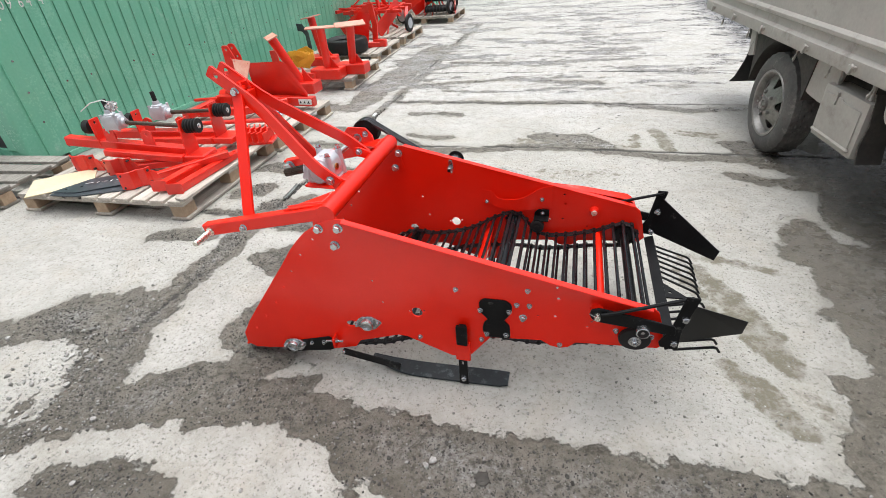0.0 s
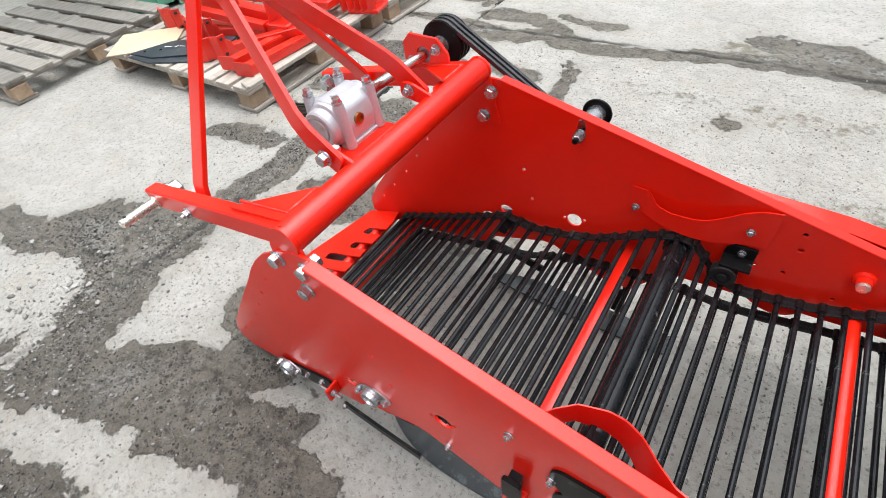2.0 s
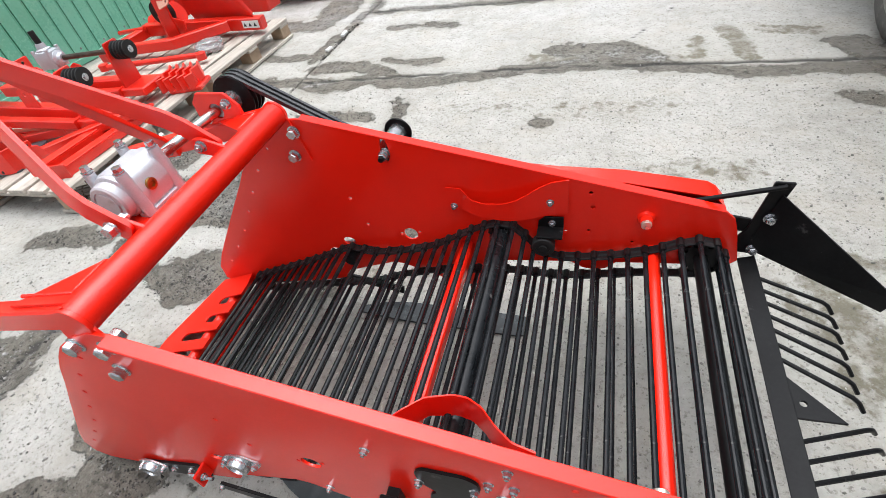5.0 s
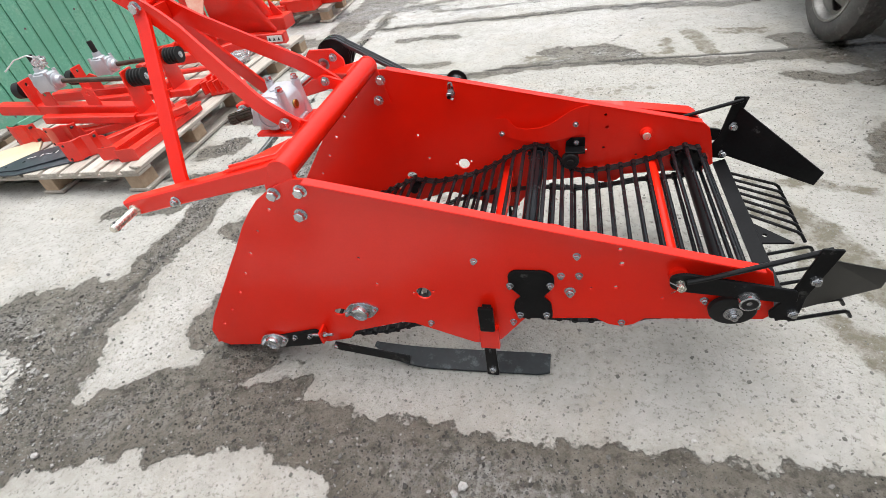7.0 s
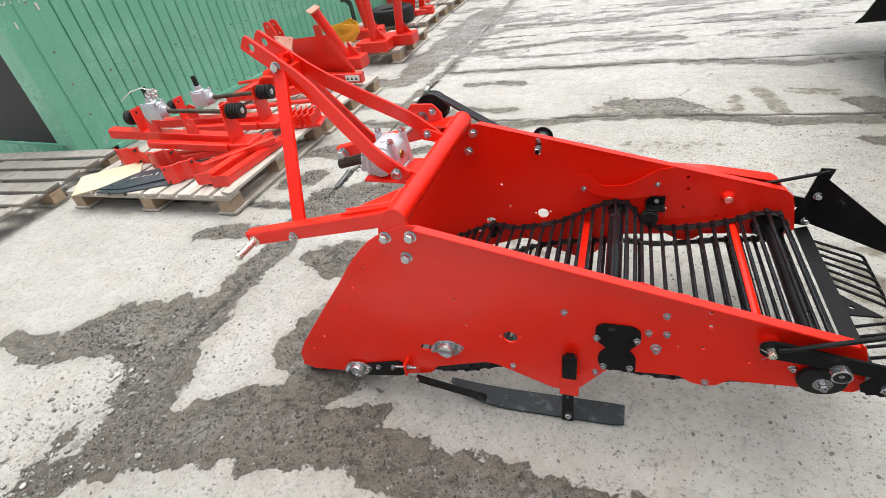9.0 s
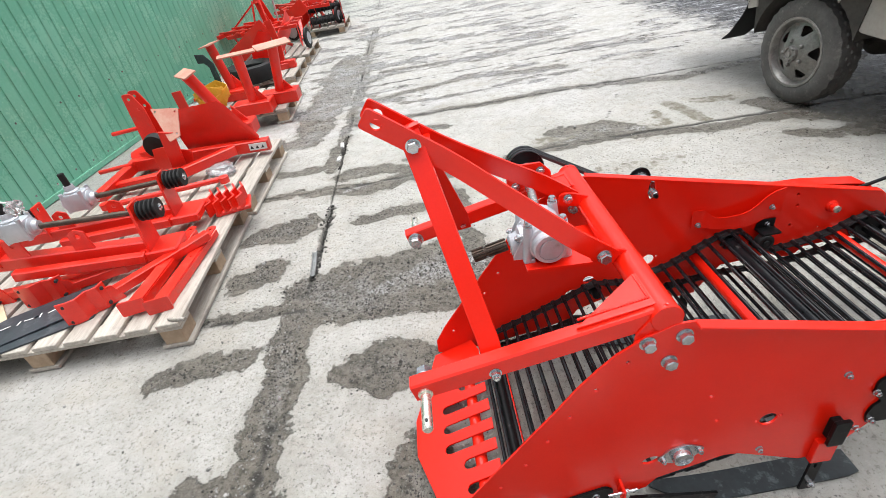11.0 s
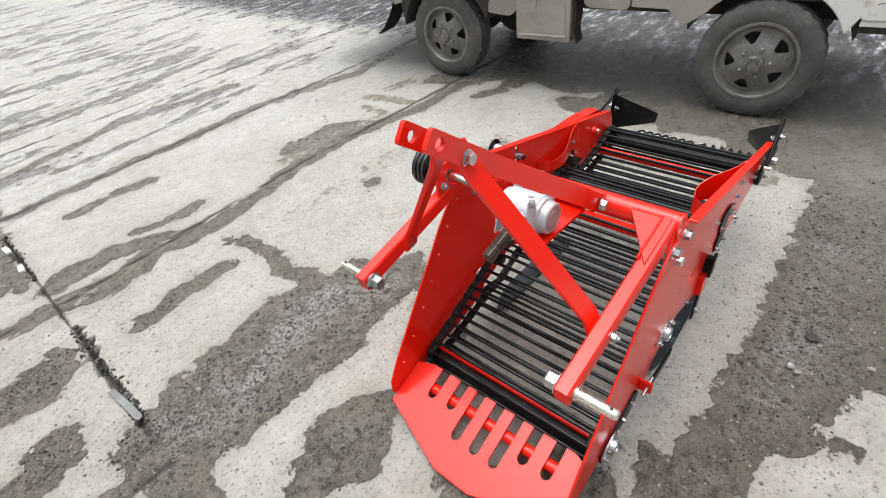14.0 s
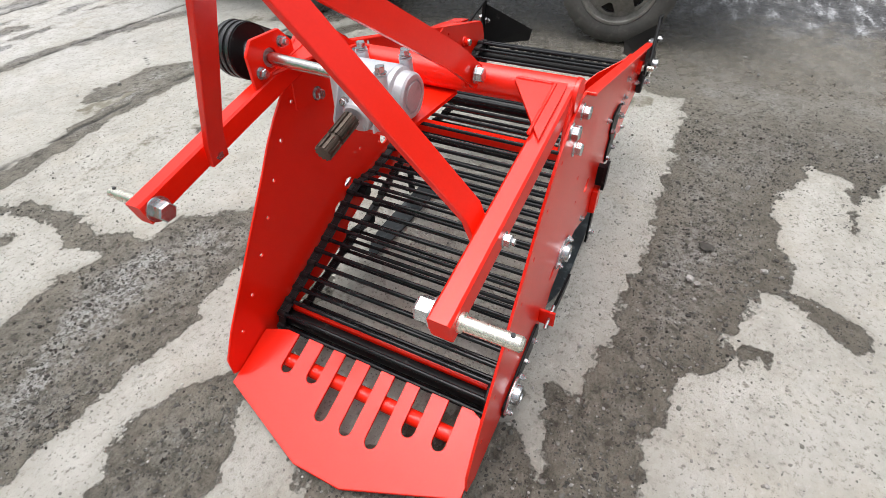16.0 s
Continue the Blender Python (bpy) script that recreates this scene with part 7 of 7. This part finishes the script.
def cultivator(at, turn, label):
    """A red cultivator: frame, curved tines, a gauge wheel and levers."""
    ob = thing("cultivator", label, "cultivator", at, turn, group="cultivators along the container")
    for y in (0.0, 0.35, 0.70):
        part("beam", run([(-0.50, y, 0.34), (0.50, y, 0.34)], flat(0.05, 0.05, 0.004)), RED_OLD, ob)
    for x in (-0.35, 0.0, 0.35):
        part("rail", run([(x, -0.05, 0.37), (x, 0.75, 0.37)], flat(0.045, 0.03, 0.004)), RED_OLD, ob)
    for k, (x, y) in enumerate(((-0.42, 0.0), (-0.1, 0.35), (0.2, 0.0), (0.42, 0.35), (-0.2, 0.7), (0.35, 0.7))):
        part("tine", run([(x, y, 0.34), (x, y + 0.10, 0.28), (x, y + 0.14, 0.16), (x + 0.02, y + 0.08, 0.05), (x + 0.03, y - 0.02, 0.0)], flat(0.04, 0.012, 0.002), up=(1, 0, 0)), RED_OLD, ob)
    for s in (-1, 1):
        part("mast_plate", run([(s * 0.10, 0.1, 0.37), (s * 0.05, 0.2, 0.72)], flat(0.012, 0.07, 0.002), up=(0, 1, 0)), RED_OLD, ob)
    part("brace", run([(0, 0.22, 0.70), (0, 0.70, 0.38)], flat(0.03, 0.02, 0.002)), RED_OLD, ob)
    wh = part("gauge_wheel", lathe((0.56, 0.1, 0.14), (0.66, 0.08, 0.14), [(0.05, 0), (0.10, 0.0), (0.135, 0.008), (0.14, 0.025), (0.135, 0.045), (0.10, 0.052), (0.05, 0.05)], 32), RUBBER, ob, "black gauge wheel")
    part("wheel_disc", lathe((0.56, 0.1, 0.14), (0.66, 0.08, 0.14), [(0.02, -0.01), (0.10, -0.002), (0.10, 0.05), (0.02, 0.056)], 28), CAST, wh)
    part("wheel_arm", run([(0.50, 0.35, 0.36), (0.53, 0.12, 0.14)], flat(0.02, 0.05, 0.002), up=(1, 0, 0)), RED_OLD, ob)
    part("lever", run([(0.2, 0.35, 0.36), (0.22, 0.30, 0.75)], disc(0.014, 10)), CAST, ob)
    part("side_board", run([(-0.5, -0.12, 0.05), (-0.1, -0.18, 0.3), (0.1, -0.16, 0.42)], flat(0.01, 0.22, 0.002)), RED_OLD, ob)
    return ob


cultivator((-2.97, 7.02, TOPZ), 3, "red cultivator with curved tines and a gauge wheel on a pallet")
cultivator((-2.72, 9.02, TOPZ), -4, "red cultivator with levers far along the container")
cultivator((-2.62, 9.55, TOPZ + 0.02), 40, "red cultivator at the end of the row")


def roller_set(at, turn, label):
    """Black finger rollers in a red frame, with a silver gearbox on top."""
    ob = thing("roller_set", label, "machine part", at, turn, group="roller frames along the container")
    for x in (-0.30, 0.30):
        part("side_plate", sheet(rounded([(-0.2, 0.0), (0.25, 0.0), (0.2, 0.34), (-0.1, 0.42)], 0.03), Matrix.Translation((x, 0, 0)) @ Matrix(((0, 0, 1, 0), (1, 0, 0, 0), (0, 1, 0, 0), (0, 0, 0, 1))), 0.008), RED_OLD, ob)
    for k, (y, z) in enumerate(((-0.1, 0.10), (0.12, 0.10), (0.02, 0.28))):
        bm = cyl((-0.31, y, z), (0.32, y, z), 0.05, 18)
        for j in range(9):
            add_lathe(bm, (-0.27 + 0.065 * j, y, z), (1, y, z), [(0.05, 0), (0.078, 0.004), (0.078, 0.012), (0.05, 0.016)], 16)
        part("roller", bm, RUBBER, ob, "black ringed roller")
    part("top_bar", run([(-0.34, 0.05, 0.42), (0.36, 0.05, 0.42)], flat(0.06, 0.05, 0.004)), RED_OLD, ob)
    small_gearbox((0.1, 0.06, 0.50), 0.4, ob)
    part("lever", run([(-0.2, 0.05, 0.44), (-0.26, -0.1, 0.82)], flat(0.03, 0.03, 0.003)), RED_OLD, ob)
    return ob


cultivator((-2.80, 7.30, TOPZ + 0.02), 75, "red cultivator lying turned beside another")
roller_set((-2.36, 9.15, TOPZ), 10, "black ringed rollers in a red frame at the end")


def standing_plough(at, turn):
    """A standing plough bottom: a flat column on a foot bar, with a twisted mouldboard plate beside it."""
    ob = thing("standing_plough", "red plough bottom standing on a pallet beside a tyre", "plough", at, turn)
    part("foot_bar", run([(-0.42, -0.16, 0.035), (0.14, 0.02, 0.035)], flat(0.09, 0.07, 0.006)), RED_OLD, ob)
    part("column", run([(0.0, 0.0, 0.06), (0.02, 0.0, 0.30), (-0.02, 0.0, 0.58)], flat(0.08, 0.035, 0.004), up=(0, 1, 0)), RED_OLD, ob)
    board = bmesh.new()
    grid = []
    for j in range(9):
        v = j / 8
        grid.append([])
        for k in range(7):
            u = k / 6
            spread = 0.05 + 0.20 * math.sin(math.pi * (0.25 + 0.65 * v))
            x = -0.02 - spread * u - 0.08 * (1 - v)
            grid[-1].append(board.verts.new((x, -0.05 - 0.10 * v * u + 0.06 * (u - 0.5) ** 2, 0.05 + 0.40 * v + 0.05 * u * v)))
    for low, high in zip(grid, grid[1:]):
        for k in range(6):
            board.faces.new((low[k], low[k + 1], high[k + 1], high[k]))
    bmesh.ops.solidify(board, geom=board.faces[:], thickness=0.008)
    bmesh.ops.recalc_face_normals(board, faces=board.faces[:])
    part("mouldboard", board, RED_OLD, ob)
    part("heel_plate", box((-0.02, -0.045, 0.0), (0.17, 0.035, 0.10), 0.008), RED_OLD, ob)


standing_plough((-2.56, 5.98, TOPZ), 0)

# small stones and grit on the yard
rng = np.random.default_rng(11)
pb = bmesh.new()
bmesh.ops.create_icosphere(pb, subdivisions=1, radius=1)
base = np.array([v.co[:] for v in pb.verts])
faces = np.array([[v.index for v in f.verts] for f in pb.faces])
pb.free()
co, fa = [], []
count = 5600
for k in range(count):
    while True:
        if k % 3 == 0:
            x, y = rng.uniform(-3.0, 2.4), rng.uniform(-1.5, 3.2)
        elif k % 3 == 1:
            x, y = rng.normal(-0.6, 1.3), rng.normal(-0.2, 0.75)
        else:
            x, y = rng.normal(-1.62, 0.22), rng.uniform(-0.9, 2.2)
        x, y = float(np.clip(x, -3.3, 2.5)), float(np.clip(y, -1.6, 5.0))
        here = DAMP[np.searchsorted(GY, y), np.searchsorted(GX, x)]
        if here > 0.01 or rng.random() < 0.22:
            break
    s = 0.0012 + 0.0010 * rng.exponential(1.0)
    if here > 0 and rng.random() < 0.035:
        s *= 2.8
    s = min(s, 0.013)
    shape = base * (s * rng.uniform(0.6, 1.3, 3)) * (1 + rng.uniform(-0.25, 0.25, (len(base), 1)))
    a = rng.uniform(0, 6.28)
    rot = np.array([[math.cos(a), -math.sin(a), 0], [math.sin(a), math.cos(a), 0], [0, 0, 1]])
    fa.append(faces + len(base) * k)
    co.append(shape @ rot.T + (x, y, -0.003 + s * 0.5))
gp = bpy.data.meshes.new("grit")
gp.from_pydata(np.concatenate(co).tolist(), [], np.concatenate(fa).tolist())
gp.materials.append(STONE)
tagged(new("grit", gp), "small grey stones and grit scattered over the concrete", "gravel", kind="stuff")
# flat dark lump that marks a small black spot in the concrete
drain = bmesh.new()
bmesh.ops.create_icosphere(drain, subdivisions=3, radius=0.022)
for v in drain.verts:
    v.co *= 1 + 0.5 * noise.noise(v.co * 50)
    v.co.z *= 0.35
solo("dark_lump", drain, UNDER, "small dark lump at a black spot in the concrete", "mud", at=pose(0.15, -0.382, 0.004))
solo("steel_strip", run([(-1.580, 1.63, 0.006), (-1.566, 1.50, 0.007), (-1.560, 1.40, 0.008)], [(-0.013, -0.008), (0.013, -0.008), (0.013, 0.004), (0.009, 0.004), (0.009, -0.003), (-0.009, -0.003), (-0.009, 0.004), (-0.013, 0.004)]), STRIP, "grey steel strip lying in the slab joint", "metal scrap")
solo("slab_wedge", box((-0.014, -0.045, 0), (0.014, 0.045, 0.02), 0.004), WHITE, "small pale block wedged in the slab joint", "rubble", group="blocks in the joint", at=pose(-1.573, 3.22, -0.006, 0, 0, 4))
solo("slab_wedge", box((-0.014, -0.035, 0), (0.014, 0.035, 0.02), 0.004), WHITE, "small pale block wedged in the slab joint", "rubble", group="blocks in the joint", at=pose(-1.572, 2.93, -0.006, 0, 0, -6))


def crumb_material(name, dark, light):
    """Loose crumbs, each with its own tone."""
    m = bpy.data.materials.new(name)
    m.use_nodes = True
    nt = m.node_tree
    each = nt.nodes.new("ShaderNodeNewGeometry").outputs["Random Per Island"]
    col = ramp(nt, each, [(0.0, dark), (0.72, tuple((a * 2 + b) / 3 for a, b in zip(dark, light))), (1.0, light)])
    col = mix(nt, calc(nt, "MULTIPLY", noise_out(nt, 300, 3, 0.6), 0.6), col, dark)
    nt.links.new(col, nt.nodes["Principled BSDF"].inputs["Base Color"])
    nt.nodes["Principled BSDF"].inputs["Roughness"].default_value = 0.75
    return m


ico = bmesh.new()
bmesh.ops.create_icosphere(ico, subdivisions=1, radius=1)
I_V = np.array([v.co[:] for v in ico.verts])[:12]
ico.free()
ico = bmesh.new()
for v in I_V:
    ico.verts.new(v)
bmesh.ops.convex_hull(ico, input=ico.verts[:])
ico.verts.index_update()
I_V = np.array([v.co[:] for v in ico.verts])
I_F = np.array([[v.index for v in f.verts] for f in ico.faces])
ico.free()


def scatter(name, label, category, spots, size, material, sink=0.35):
    """Many small crumbs as one mesh: spots of (x, y), a size each."""
    n = len(spots)
    shape = I_V[None] * (size[:, None, None] * rng.uniform(0.55, 1.45, (n, 1, 3))) * (1 + rng.uniform(-0.3, 0.3, (n, len(I_V), 1)))
    a = rng.uniform(0, 6.28, n)
    x = shape[..., 0] * np.cos(a)[:, None] - shape[..., 1] * np.sin(a)[:, None] + spots[:, :1]
    y = shape[..., 0] * np.sin(a)[:, None] + shape[..., 1] * np.cos(a)[:, None] + spots[:, 1:2]
    base_z = ZZ[np.clip(np.searchsorted(GY, spots[:, 1]), 0, len(GY) - 1), np.clip(np.searchsorted(GX, spots[:, 0]), 0, len(GX) - 1)]
    z = shape[..., 2] * 0.75 + (base_z + size * sink)[:, None]
    me = bpy.data.meshes.new(name)
    me.from_pydata(np.stack([x, y, z], -1).reshape(-1, 3).tolist(), [], (I_F[None] + (np.arange(n) * len(I_V))[:, None, None]).reshape(-1, 3).tolist())
    me.materials.append(material)
    return tagged(new(name, me), label, category, kind="stuff")


def damp_at(p):
    return DAMP[np.clip(np.searchsorted(GY, p[:, 1]), 0, len(GY) - 1), np.clip(np.searchsorted(GX, p[:, 0]), 0, len(GX) - 1)]


spots = np.stack([rng.uniform(-2.3, 1.8, 230000), rng.uniform(-1.1, 2.2, 230000)], -1)
spots = spots[rng.random(len(spots)) > np.clip((spots[:, 0] - 0.9) / 0.5, 0, 0.85)]
lump = np.sin(7 * spots[:, 0] + 3 * np.sin(5 * spots[:, 1])) * np.sin(6 * spots[:, 1] + 2 * np.sin(4 * spots[:, 0]))
spots = spots[(damp_at(spots) > rng.uniform(-0.005, 0.05, len(spots))) & (rng.random(len(spots)) < 0.62 + 0.38 * lump)]
spots = spots[:46000]
scatter("mud_crumbs", "dark crumbs of wet mud over the damp concrete", "mud", spots, 0.0011 + rng.exponential(0.0011, len(spots)).clip(0, 0.006), crumb_material("mud_crumb", (0.035, 0.032, 0.028), (0.30, 0.29, 0.265)))
spots = np.stack([rng.uniform(-2.2, 1.6, 36000), rng.uniform(-1.1, 2.4, 36000)], -1)
spots = spots[damp_at(spots) < -0.02]
scatter("dry_grit", "pale gritty crumbs on the dry concrete", "grit", spots, 0.0007 + rng.exponential(0.0009, len(spots)).clip(0, 0.0045), crumb_material("dry_crumb", (0.13, 0.125, 0.11), (0.62, 0.61, 0.57)))
spots = np.concatenate([np.stack([rng.normal(-1.556, 0.011, 700), rng.uniform(1.36, 2.18, 700)], -1), np.stack([rng.normal(-1.552, 0.010, 260), rng.uniform(2.75, 3.42, 260)], -1)])
scatter("joint_rubble", "dark broken rubble and dirt in the open slab joint", "rubble", spots, 0.0015 + rng.exponential(0.0024, len(spots)).clip(0, 0.009), crumb_material("joint_crumb", (0.018, 0.017, 0.015), (0.14, 0.13, 0.115)))
spots = np.stack([rng.normal(-1.72, 0.14, 420), rng.normal(-0.35, 0.28, 420)], -1)
scatter("pebbles", "pale rounded pebbles washed along the slab joint", "pebble", spots, 0.002 + rng.exponential(0.0028, len(spots)).clip(0, 0.010), crumb_material("pebble", (0.20, 0.195, 0.18), (0.55, 0.54, 0.50)), 0.5)
